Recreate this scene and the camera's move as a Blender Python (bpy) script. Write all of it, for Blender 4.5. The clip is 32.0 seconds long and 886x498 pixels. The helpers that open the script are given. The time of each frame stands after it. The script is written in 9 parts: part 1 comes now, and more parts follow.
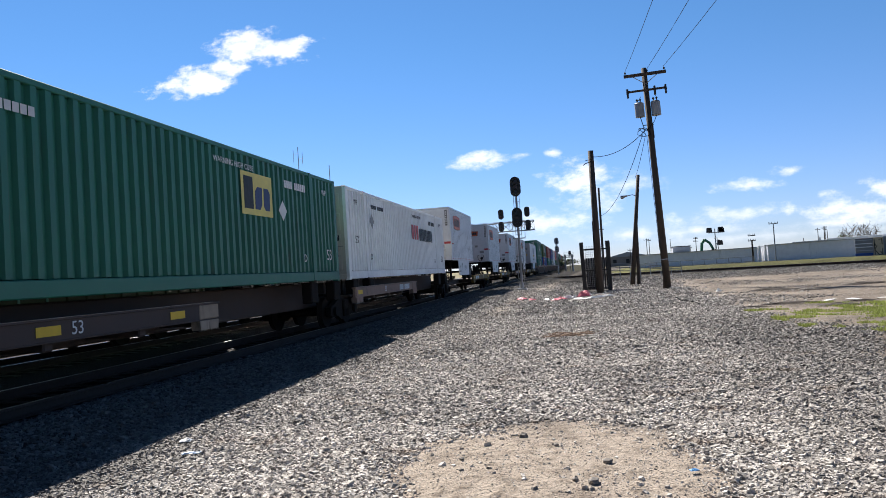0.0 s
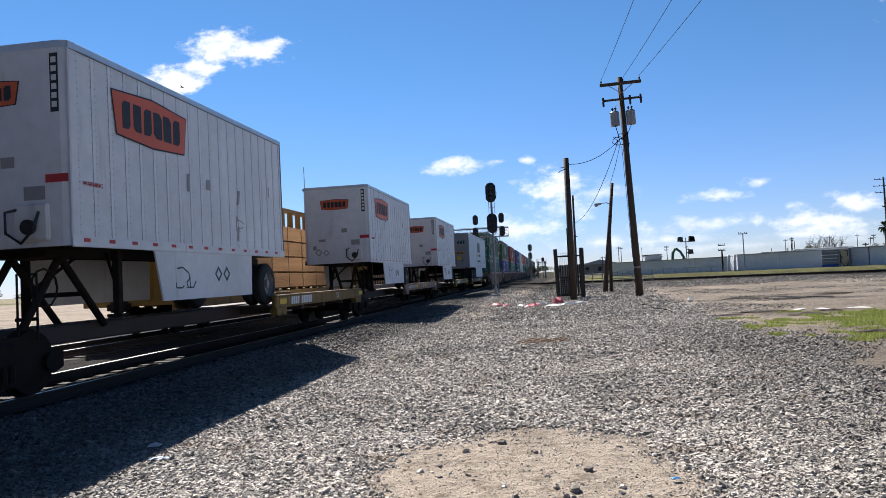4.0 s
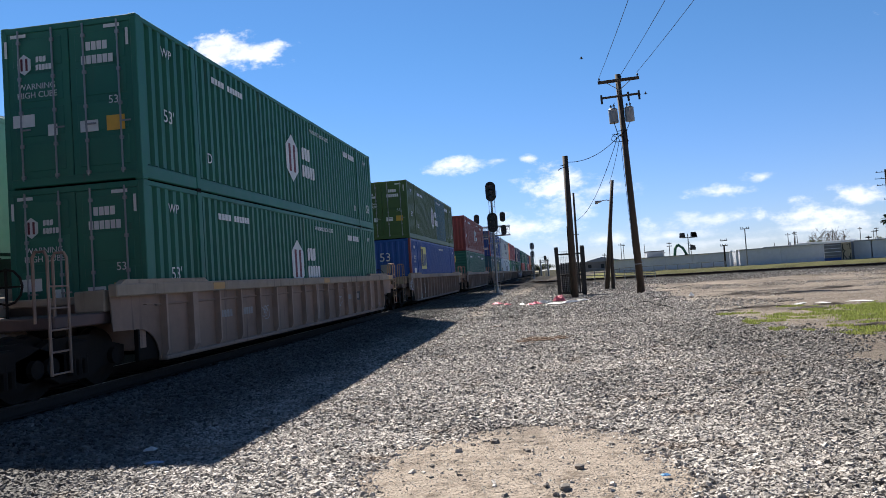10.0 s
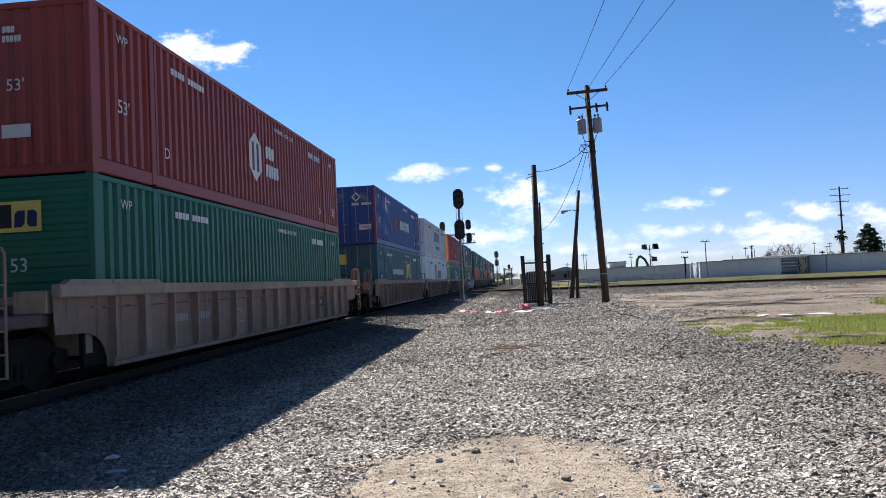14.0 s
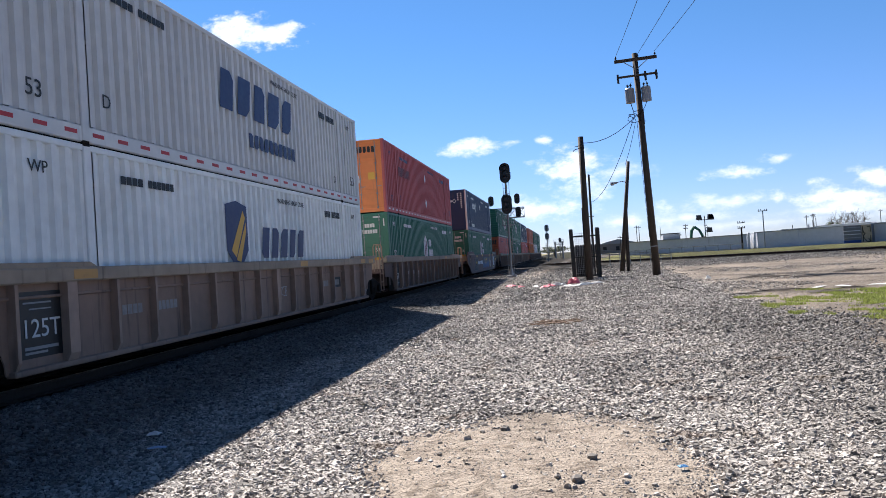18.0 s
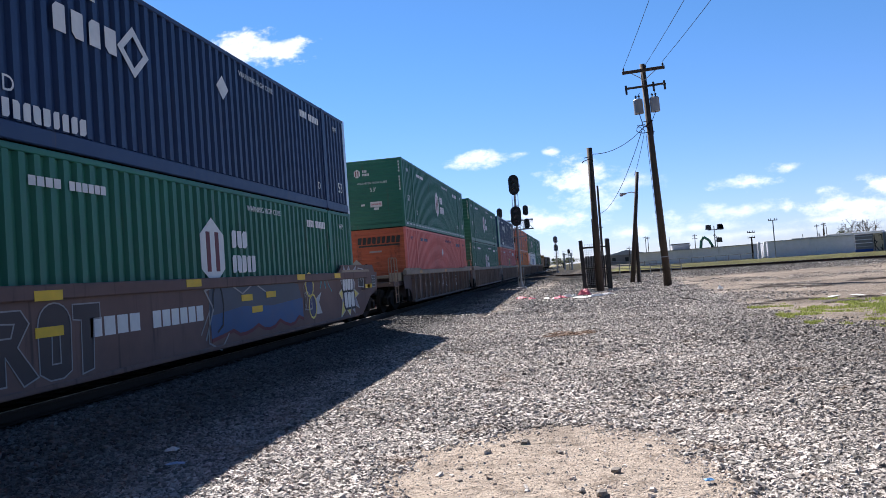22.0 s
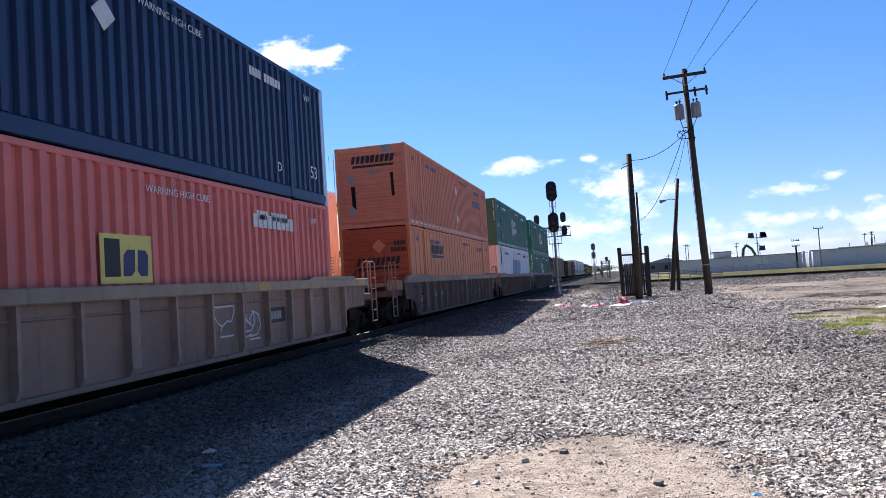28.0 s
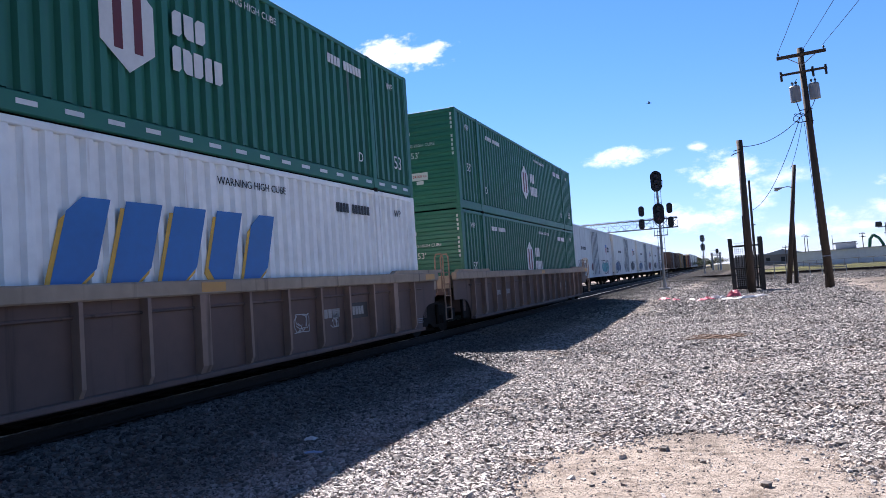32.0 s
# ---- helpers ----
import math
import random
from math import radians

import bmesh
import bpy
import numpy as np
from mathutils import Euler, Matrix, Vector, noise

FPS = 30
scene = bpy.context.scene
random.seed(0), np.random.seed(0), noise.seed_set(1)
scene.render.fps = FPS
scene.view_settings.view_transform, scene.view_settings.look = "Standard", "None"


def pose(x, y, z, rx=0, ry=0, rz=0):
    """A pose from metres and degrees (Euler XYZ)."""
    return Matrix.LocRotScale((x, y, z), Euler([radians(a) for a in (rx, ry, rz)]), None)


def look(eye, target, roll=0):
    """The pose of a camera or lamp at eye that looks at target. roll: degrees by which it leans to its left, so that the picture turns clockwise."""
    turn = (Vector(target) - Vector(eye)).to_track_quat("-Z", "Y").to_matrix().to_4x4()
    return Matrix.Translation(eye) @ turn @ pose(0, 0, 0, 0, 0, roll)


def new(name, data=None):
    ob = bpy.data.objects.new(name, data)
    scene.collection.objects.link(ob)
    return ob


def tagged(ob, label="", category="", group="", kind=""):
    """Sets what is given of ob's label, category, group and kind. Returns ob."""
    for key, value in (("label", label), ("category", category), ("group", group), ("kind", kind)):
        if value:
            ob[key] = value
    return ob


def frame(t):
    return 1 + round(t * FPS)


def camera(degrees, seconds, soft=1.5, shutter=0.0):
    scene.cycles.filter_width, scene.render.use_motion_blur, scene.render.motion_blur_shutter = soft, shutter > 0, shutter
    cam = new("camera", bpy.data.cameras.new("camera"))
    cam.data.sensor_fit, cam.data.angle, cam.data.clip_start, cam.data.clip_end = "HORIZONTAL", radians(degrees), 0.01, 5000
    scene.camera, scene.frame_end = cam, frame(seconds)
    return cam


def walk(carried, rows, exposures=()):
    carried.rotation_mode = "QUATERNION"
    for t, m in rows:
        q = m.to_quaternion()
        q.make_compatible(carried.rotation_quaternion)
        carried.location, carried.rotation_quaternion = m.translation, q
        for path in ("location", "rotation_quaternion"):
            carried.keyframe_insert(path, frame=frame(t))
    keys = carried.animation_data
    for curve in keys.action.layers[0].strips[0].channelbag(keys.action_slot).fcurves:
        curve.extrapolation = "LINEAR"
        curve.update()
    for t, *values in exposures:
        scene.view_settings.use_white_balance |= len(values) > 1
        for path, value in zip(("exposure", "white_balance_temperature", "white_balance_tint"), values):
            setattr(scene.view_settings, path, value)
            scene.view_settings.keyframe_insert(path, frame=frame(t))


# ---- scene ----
cam = camera(63.2, 32.0, soft=0.45)
PATH = [
    (0, (0.056, -0.037, 1.471), (-0.305, 1.929, 1.538), -3.7),
    (0.5, (0.032, -0.03, 1.47), (-0.335, 1.935, 1.528), -3.7),
    (1, (-0.006, 0.006, 1.465), (-0.365, 1.973, 1.519), -3.8),
    (1.5, (-0.025, 0.043, 1.462), (-0.361, 2.014, 1.515), -3.7),
    (2, (-0.032, 0.025, 1.467), (-0.343, 2.0, 1.523), -3.5),
    (2.5, (-0.025, 0.039, 1.461), (-0.32, 2.017, 1.526), -3.3),
    (3, (-0.016, 0.037, 1.461), (-0.304, 2.015, 1.534), -3.2),
    (3.5, (-0.017, 0.044, 1.46), (-0.305, 2.022, 1.538), -3.0),
    (5.5, (-0.024, 0.048, 1.459), (-0.311, 2.026, 1.532), -2.8),
    (6, (-0.022, 0.063, 1.458), (-0.303, 2.041, 1.532), -3.0),
    (6.5, (-0.02, 0.046, 1.462), (-0.297, 2.025, 1.54), -3.1),
    (7, (-0.001, 0.028, 1.467), (-0.28, 2.007, 1.548), -3.4),
    (7.5, (0.05, -0.017, 1.477), (-0.239, 1.96, 1.563), -3.7),
    (8, (0.085, -0.022, 1.475), (-0.221, 1.953, 1.561), -4.2),
    (8.5, (0.08, -0.032, 1.48), (-0.246, 1.939, 1.565), -4.5),
    (9, (0.09, -0.019, 1.473), (-0.244, 1.951, 1.554), -4.6),
    (9.5, (0.109, 0.013, 1.462), (-0.216, 1.985, 1.54), -4.4),
    (10, (0.086, 0.051, 1.457), (-0.209, 2.028, 1.534), -3.8),
    (10.5, (0.015, 0.101, 1.463), (-0.235, 2.084, 1.539), -3.1),
    (11, (-0.052, 0.127, 1.463), (-0.26, 2.114, 1.539), -2.6),
    (11.5, (-0.092, 0.181, 1.444), (-0.27, 2.171, 1.522), -2.5),
    (12, (-0.097, 0.171, 1.453), (-0.263, 2.163, 1.53), -2.4),
    (12.5, (-0.085, 0.195, 1.45), (-0.256, 2.186, 1.531), -2.6),
    (13, (-0.086, 0.164, 1.455), (-0.268, 2.154, 1.54), -2.7),
    (13.5, (-0.092, 0.196, 1.441), (-0.282, 2.184, 1.532), -2.8),
    (15.5, (-0.1, 0.192, 1.447), (-0.306, 2.179, 1.538), -2.6),
    (16, (-0.107, 0.176, 1.455), (-0.323, 2.163, 1.54), -2.6),
    (16.5, (-0.114, 0.174, 1.456), (-0.352, 2.159, 1.531), -2.8),
    (17, (-0.06, 0.205, 1.459), (-0.333, 2.185, 1.521), -3.0),
    (17.5, (0.052, 0.259, 1.46), (-0.258, 2.234, 1.507), -3.5),
    (18, (0.099, 0.276, 1.451), (-0.239, 2.247, 1.481), -3.7),
    (18.5, (0.068, 0.276, 1.461), (-0.281, 2.245, 1.48), -4.0),
    (19, (0.019, 0.311, 1.459), (-0.327, 2.28, 1.48), -4.2),
    (19.5, (0.002, 0.315, 1.457), (-0.337, 2.286, 1.486), -4.3),
    (20, (0.011, 0.303, 1.461), (-0.322, 2.274, 1.5), -4.3),
    (20.5, (0.017, 0.303, 1.456), (-0.316, 2.275, 1.505), -4.2),
    (21, (0.014, 0.286, 1.463), (-0.324, 2.257, 1.519), -4.2),
    (21.5, (0.016, 0.275, 1.464), (-0.33, 2.244, 1.526), -4.2),
    (22, (0.02, 0.276, 1.46), (-0.338, 2.243, 1.526), -4.2),
    (22.5, (0.02, 0.283, 1.459), (-0.344, 2.248, 1.525), -4.1),
    (23, (0.012, 0.279, 1.46), (-0.352, 2.245, 1.523), -3.9),
    (23.5, (0.009, 0.289, 1.459), (-0.35, 2.256, 1.518), -3.6),
    (24, (0.011, 0.3, 1.456), (-0.341, 2.268, 1.514), -3.5),
    (24.5, (0.009, 0.29, 1.454), (-0.338, 2.259, 1.515), -3.4),
    (26.5, (-0.01, 0.259, 1.463), (-0.374, 2.224, 1.548), -3.2),
    (27, (-0.059, 0.291, 1.454), (-0.447, 2.251, 1.544), -3.4),
    (27.5, (-0.079, 0.329, 1.442), (-0.5, 2.282, 1.536), -3.6),
    (28, (-0.005, 0.345, 1.445), (-0.46, 2.29, 1.536), -3.7),
    (28.5, (0.061, 0.349, 1.442), (-0.42, 2.289, 1.526), -3.8),
    (29, (0.083, 0.39, 1.429), (-0.412, 2.326, 1.505), -4.0),
    (29.5, (0.086, 0.407, 1.418), (-0.417, 2.342, 1.487), -4.3),
    (30, (0.105, 0.429, 1.418), (-0.404, 2.362, 1.486), -4.5),
    (30.5, (0.102, 0.4, 1.419), (-0.419, 2.33, 1.49), -4.4),
    (31, (0.107, 0.388, 1.432), (-0.443, 2.309, 1.506), -4.1),
    (31.5, (0.1, 0.407, 1.425), (-0.507, 2.311, 1.506), -3.9),
    (32, (0.051, 0.402, 1.422), (-0.673, 2.264, 1.515), -3.9),
]
EXPOSURES = [(0, 1.08, 6500, 10), (6, 1.02, 6500, 10), (9, 1.04, 6500, 10), (13, 1.12, 6480, 10), (21, 1.23, 6300, 14), (27, 1.29, 6150, 17), (32, 1.40, 6050, 19)]
walk(cam, [(t, look(eye, target, roll)) for t, eye, target, roll in PATH], EXPOSURES)

# ---------------------------------------------------------------- light
SUN_WAY = Vector((0.618, -0.90, -1.0)).normalized()      # the way the sunlight travels
sun = new("sun", bpy.data.lights.new("sun", "SUN"))
sun.data.energy, sun.data.angle, sun.data.color = 5.0, radians(0.5), (1.0, 0.95, 0.88)
sun.matrix_world = look((0, 0, 60), Vector((0, 0, 60)) + SUN_WAY)

# clouds: centre and half size as slopes (x / y, z / y) seen from the ground, and how solid
CLOUDS = [
    (-0.455, 0.357, 0.070, 0.025, 1.0), (-0.400, 0.347, 0.045, 0.016, 0.9), (-0.548, 0.312, 0.074, 0.021, 1.0), (-0.500, 0.330, 0.035, 0.014, 0.8),
    (-0.125, 0.155, 0.048, 0.010, 0.8), (-0.062, 0.157, 0.018, 0.005, 0.6), (-0.022, 0.156, 0.014, 0.0045, 0.6), (0.015, 0.116, 0.055, 0.024, 0.85), (0.030, 0.085, 0.040, 0.016, 0.6),
    (0.075, 0.104, 0.050, 0.014, 0.5), (0.225, 0.088, 0.045, 0.008, 0.75), (0.284, 0.105, 0.024, 0.006, 0.6),
    (0.190, 0.052, 0.085, 0.011, 0.6), (0.160, 0.034, 0.090, 0.008, 0.5), (0.350, 0.050, 0.085, 0.014, 0.8), (0.400, 0.066, 0.045, 0.014, 0.8), (0.330, 0.032, 0.120, 0.007, 0.5), (0.480, 0.060, 0.060, 0.016, 0.8),
    (0.515, 0.345, 0.055, 0.042, 1.0), (-0.030, 0.060, 0.075, 0.016, 0.7), (0.080, 0.036, 0.100, 0.009, 0.5),
    (0.250, 0.022, 0.300, 0.006, 0.35), (-0.180, 0.040, 0.130, 0.010, 0.35),
]


def build_world():
    world = bpy.data.worlds.new("sky")
    scene.world = world
    world.use_nodes = True
    nt = world.node_tree
    nt.nodes.clear()
    N = nt.nodes.new
    out, bg = N("ShaderNodeOutputWorld"), N("ShaderNodeBackground")
    sky = N("ShaderNodeTexSky")
    sky.sky_type, sky.sun_disc = "NISHITA", False
    sky.sun_elevation = math.asin(-SUN_WAY.z)
    sky.sun_rotation = math.atan2(-SUN_WAY.x, -SUN_WAY.y)
    sky.altitude, sky.air_density, sky.dust_density, sky.ozone_density = 0, 1.0, 0.0, 4.0
    bg.inputs["Strength"].default_value = 0.055
    coord, sep = N("ShaderNodeTexCoord"), N("ShaderNodeSeparateXYZ")
    nt.links.new(coord.outputs["Generated"], sep.inputs[0])

    def calc(op, a, b=None, c=None, clamp=False):
        n = N("ShaderNodeMath")
        n.operation, n.use_clamp = op, clamp
        for i, v in enumerate((a, b, c)):
            if v is None:
                continue
            if isinstance(v, (int, float)):
                n.inputs[i].default_value = v
            else:
                nt.links.new(v, n.inputs[i])
        return n.outputs[0]

    p = calc("DIVIDE", sep.outputs[0], sep.outputs[1])
    q = calc("DIVIDE", sep.outputs[2], sep.outputs[1])
    vec = N("ShaderNodeCombineXYZ")
    nt.links.new(p, vec.inputs[0])
    nt.links.new(calc("MULTIPLY", q, 1.7), vec.inputs[1])
    fine, wide = N("ShaderNodeTexNoise"), N("ShaderNodeTexNoise")
    for n, size, detail in ((fine, 26, 8), (wide, 9, 3)):
        n.inputs["Scale"].default_value, n.inputs["Detail"].default_value = size, detail
        n.inputs["Roughness"].default_value = 0.62
        nt.links.new(vec.outputs[0], n.inputs["Vector"])
    rough = calc("ADD", calc("MULTIPLY", calc("SUBTRACT", fine.outputs[0], 0.5), 3.2), calc("MULTIPLY", calc("SUBTRACT", wide.outputs[0], 0.5), 1.1))
    mask = None
    for n, (px, qx, a, b, solid) in enumerate(CLOUDS):
        dx = calc("DIVIDE", calc("SUBTRACT", p, px), a * 1.08)
        dy = calc("DIVIDE", calc("SUBTRACT", q, qx), b * 1.38)
        dist = calc("SQRT", calc("ADD", calc("MULTIPLY", dx, dx), calc("MULTIPLY", dy, dy)))
        body = calc("MULTIPLY", calc("ADD", calc("SUBTRACT", 1.0, dist), calc("MULTIPLY", rough, 0.85 if n < 4 else 1.0)), (1.7 if n < 4 else 1.35) * solid)
        mask = body if mask is None else calc("MAXIMUM", mask, body)
    # the same broken clouds go on round the rest of the sky
    flat_x = calc("DIVIDE", sep.outputs[0], calc("ADD", calc("ABSOLUTE", sep.outputs[2]), 0.12))
    flat_y = calc("DIVIDE", sep.outputs[1], calc("ADD", calc("ABSOLUTE", sep.outputs[2]), 0.12))
    dome = N("ShaderNodeCombineXYZ")
    nt.links.new(flat_x, dome.inputs[0])
    nt.links.new(flat_y, dome.inputs[1])
    field = N("ShaderNodeTexNoise")
    field.inputs["Scale"].default_value, field.inputs["Detail"].default_value = 1.5, 7
    nt.links.new(dome.outputs[0], field.inputs["Vector"])
    behind = calc("MULTIPLY", calc("SUBTRACT", 0.15, sep.outputs[1]), 4.0, clamp=True)
    rest = calc("MULTIPLY", calc("MULTIPLY", calc("SUBTRACT", field.outputs[0], 0.66), 9.0), behind)
    mask = calc("MAXIMUM", calc("MULTIPLY", mask, calc("GREATER_THAN", sep.outputs[1], 0.0)), rest)
    soft = N("ShaderNodeMapRange")
    soft.interpolation_type = "SMOOTHSTEP"
    nt.links.new(mask, soft.inputs["Value"])
    soft.inputs["From Min"].default_value, soft.inputs["From Max"].default_value = 0.0, 1.25
    soft.inputs["To Max"].default_value = 0.93
    tone = N("ShaderNodeMix")
    tone.data_type = "RGBA"
    nt.links.new(calc("ADD", calc("MULTIPLY", wide.outputs[0], 1.2), -0.1, clamp=True), tone.inputs["Factor"])
    tone.inputs["A"].default_value, tone.inputs["B"].default_value = (7.6, 8.2, 9.2, 1), (12.5, 12.5, 12.7, 1)
    mix = N("ShaderNodeMix")
    mix.data_type = "RGBA"
    nt.links.new(soft.outputs["Result"], mix.inputs["Factor"])
    # clean dry air: a deep blue overhead that pales towards the horizon
    high = N("ShaderNodeMapRange")
    high.interpolation_type = "SMOOTHSTEP"
    nt.links.new(sep.outputs[2], high.inputs["Value"])
    high.inputs["From Max"].default_value = 0.34
    air = N("ShaderNodeMix")
    air.data_type = "RGBA"
    nt.links.new(high.outputs[0], air.inputs["Factor"])
    air.inputs["A"].default_value, air.inputs["B"].default_value = (0.67, 0.76, 1.13, 1), (0.55, 0.835, 1.06, 1)
    zenith = N("ShaderNodeMapRange")
    zenith.interpolation_type = "SMOOTHSTEP"
    nt.links.new(sep.outputs[2], zenith.inputs["Value"])
    zenith.inputs["From Min"].default_value, zenith.inputs["From Max"].default_value = 0.42, 0.85
    deep = N("ShaderNodeMix")
    deep.data_type = "RGBA"
    nt.links.new(zenith.outputs[0], deep.inputs["Factor"])
    nt.links.new(air.outputs["Result"], deep.inputs["A"])
    deep.inputs["B"].default_value = (0.15, 0.22, 0.30, 1)
    blue = N("ShaderNodeMix")
    blue.data_type, blue.blend_type = "RGBA", "MULTIPLY"
    blue.inputs["Factor"].default_value = 1.0
    away = N("ShaderNodeMapRange")
    away.interpolation_type = "SMOOTHSTEP"
    nt.links.new(sep.outputs[1], away.inputs["Value"])
    for socket, value in zip(("From Min", "From Max", "To Min", "To Max"), (-0.9, 0.15, 0.5, 1.0)):
        away.inputs[socket].default_value = value
    dim = N("ShaderNodeVectorMath")
    dim.operation = "SCALE"
    nt.links.new(sky.outputs[0], dim.inputs[0])
    nt.links.new(away.outputs[0], dim.inputs["Scale"])
    nt.links.new(dim.outputs[0], blue.inputs["A"])
    nt.links.new(deep.outputs["Result"], blue.inputs["B"])
    nt.links.new(blue.outputs["Result"], mix.inputs["A"])
    nt.links.new(tone.outputs["Result"], mix.inputs["B"])
    nt.links.new(mix.outputs["Result"], bg.inputs["Color"])
    nt.links.new(bg.outputs[0], out.inputs["Surface"])


build_world()

# ---------------------------------------------------------------- materials
MATS = {}


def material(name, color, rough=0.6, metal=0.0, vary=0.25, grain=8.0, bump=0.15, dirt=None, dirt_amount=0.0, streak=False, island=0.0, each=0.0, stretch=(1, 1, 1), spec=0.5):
    """A surface with variation at two scales, fine relief, and dirt or rust in patches (or in runs down the face)."""
    if name in MATS:
        return MATS[name]
    m = MATS[name] = bpy.data.materials.new(name)
    m.use_nodes = True
    nt = m.node_tree
    bsdf = nt.nodes["Principled BSDF"]
    N, L = nt.nodes.new, nt.links.new
    coord, place, info = N("ShaderNodeTexCoord"), N("ShaderNodeMapping"), N("ShaderNodeObjectInfo")
    L(coord.outputs["Object"], place.inputs["Vector"])
    place.inputs["Scale"].default_value = stretch
    shift = N("ShaderNodeVectorMath")
    shift.operation = "SCALE"
    shift.inputs[0].default_value = (13.0, 7.0, 5.0)
    L(info.outputs["Random"], shift.inputs["Scale"])
    L(shift.outputs[0], place.inputs["Location"])
    small, big = N("ShaderNodeTexNoise"), N("ShaderNodeTexNoise")
    for n, size in ((small, grain), (big, grain * 0.11)):
        n.inputs["Scale"].default_value, n.inputs["Detail"].default_value = size, 6
        L(place.outputs[0], n.inputs["Vector"])
    add = N("ShaderNodeMath")
    add.operation = "MULTIPLY_ADD"
    L(small.outputs[0], add.inputs[0])
    add.inputs[1].default_value = 0.6
    L(big.outputs[0], add.inputs[2])
    ramp = N("ShaderNodeMapRange")
    L(add.outputs[0], ramp.inputs["Value"])
    ramp.inputs["From Min"].default_value, ramp.inputs["From Max"].default_value = 0.45, 1.15
    ramp.inputs["To Min"].default_value, ramp.inputs["To Max"].default_value = 1 - vary, 1 + vary
    last = ramp.outputs[0]
    geo = N("ShaderNodeNewGeometry")
    for amount, source in ((island, geo.outputs["Random Per Island"]), (each, info.outputs["Random"])):
        if amount:
            r = N("ShaderNodeMapRange")
            L(source, r.inputs["Value"])
            r.inputs["To Min"].default_value, r.inputs["To Max"].default_value = 1 - amount, 1 + amount
            mul = N("ShaderNodeMath")
            mul.operation = "MULTIPLY"
            L(last, mul.inputs[0])
            L(r.outputs[0], mul.inputs[1])
            last = mul.outputs[0]
    tint = N("ShaderNodeVectorMath")
    tint.operation = "SCALE"
    tint.inputs[0].default_value = color
    L(last, tint.inputs["Scale"])
    final = tint.outputs[0]
    if dirt:
        stain = N("ShaderNodeTexNoise")
        stain.inputs["Scale"].default_value, stain.inputs["Detail"].default_value = 2.2, 7
        sm = N("ShaderNodeMapping")
        sm.inputs["Scale"].default_value = (1.5, 3.2, 0.22) if streak else (1, 1, 1)
        L(place.outputs[0], sm.inputs["Vector"])
        L(sm.outputs[0], stain.inputs["Vector"])
        r = N("ShaderNodeMapRange")
        r.interpolation_type = "SMOOTHSTEP"
        L(stain.outputs[0], r.inputs["Value"])
        r.inputs["From Min"].default_value, r.inputs["From Max"].default_value = 0.68 - 0.25 * dirt_amount, 0.88 - 0.15 * dirt_amount
        r.inputs["To Max"].default_value = min(1.0, 0.45 + dirt_amount)
        mix = N("ShaderNodeMix")
        mix.data_type = "RGBA"
        L(r.outputs[0], mix.inputs["Factor"])
        L(final, mix.inputs["A"])
        mix.inputs["B"].default_value = (*dirt, 1)
        final = mix.outputs["Result"]
    L(final, bsdf.inputs["Base Color"])
    bsdf.inputs["Metallic"].default_value = metal
    bsdf.inputs["Specular IOR Level"].default_value = spec
    rr = N("ShaderNodeMapRange")
    L(small.outputs[0], rr.inputs["Value"])
    rr.inputs["To Min"].default_value, rr.inputs["To Max"].default_value = max(0.05, rough - 0.15), min(1.0, rough + 0.15)
    L(rr.outputs[0], bsdf.inputs["Roughness"])
    if bump:
        b = N("ShaderNodeBump")
        b.inputs["Strength"].default_value, b.inputs["Distance"].default_value = bump, 0.02
        L(small.outputs[0], b.inputs["Height"])
        L(b.outputs[0], bsdf.inputs["Normal"])
    return m


def paint(name, color, dirt=(0.09, 0.06, 0.045), amount=0.25, rough=0.5, vary=0.16):
    return material(name, color, rough, 0.0, vary, 5.0, 0.05, dirt, amount, streak=True)


GREEN = paint("green_paint", (0.02, 0.15, 0.098))
LIME = paint("olive_green_paint", (0.07, 0.12, 0.03))
TEAL = paint("teal_paint", (0.02, 0.115, 0.16))
BLUE = paint("blue_paint", (0.012, 0.072, 0.32))
DEEP_BLUE = paint("deep_blue_paint", (0.015, 0.07, 0.28))
NAVY = paint("navy_paint", (0.013, 0.037, 0.108))
RED = paint("red_paint", (0.3, 0.052, 0.04))
MAROON = paint("faded_maroon_paint", (0.5, 0.105, 0.105), rough=0.6)
BRICK = paint("faded_red_paint", (0.72, 0.205, 0.175), rough=0.6)
ORANGE = paint("orange_paint", (0.74, 0.225, 0.06))
SALMON = paint("faded_orange_paint", (0.7, 0.262, 0.158), rough=0.65)
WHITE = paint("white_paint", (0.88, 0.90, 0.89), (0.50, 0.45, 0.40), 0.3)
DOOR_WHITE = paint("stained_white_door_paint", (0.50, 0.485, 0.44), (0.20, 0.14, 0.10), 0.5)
RUST_RED = paint("rust_red_casting_paint", (0.30, 0.06, 0.045), (0.10, 0.045, 0.03), 0.5)
ORANGE_END = paint("red_orange_end_paint", (0.44, 0.095, 0.038), (0.05, 0.02, 0.018), 0.5)
GREY = paint("light_grey_paint", (0.7, 0.7, 0.69), (0.16, 0.12, 0.10), 0.25)
PINKISH = paint("stained_white_paint", (0.80, 0.69, 0.64), (0.22, 0.15, 0.12), 0.3)
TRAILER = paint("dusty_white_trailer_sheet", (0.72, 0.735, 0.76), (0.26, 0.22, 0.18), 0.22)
# greyer base than the side sheets, with dirt streaks
TRAILER_DOOR = paint("stained_grey_door_paint", (0.33, 0.33, 0.34), (0.14, 0.11, 0.09), 0.4)
SEAM = material("dark_seam_sealant", (0.13, 0.13, 0.135), 0.7, 0, 0.25, 9, 0)
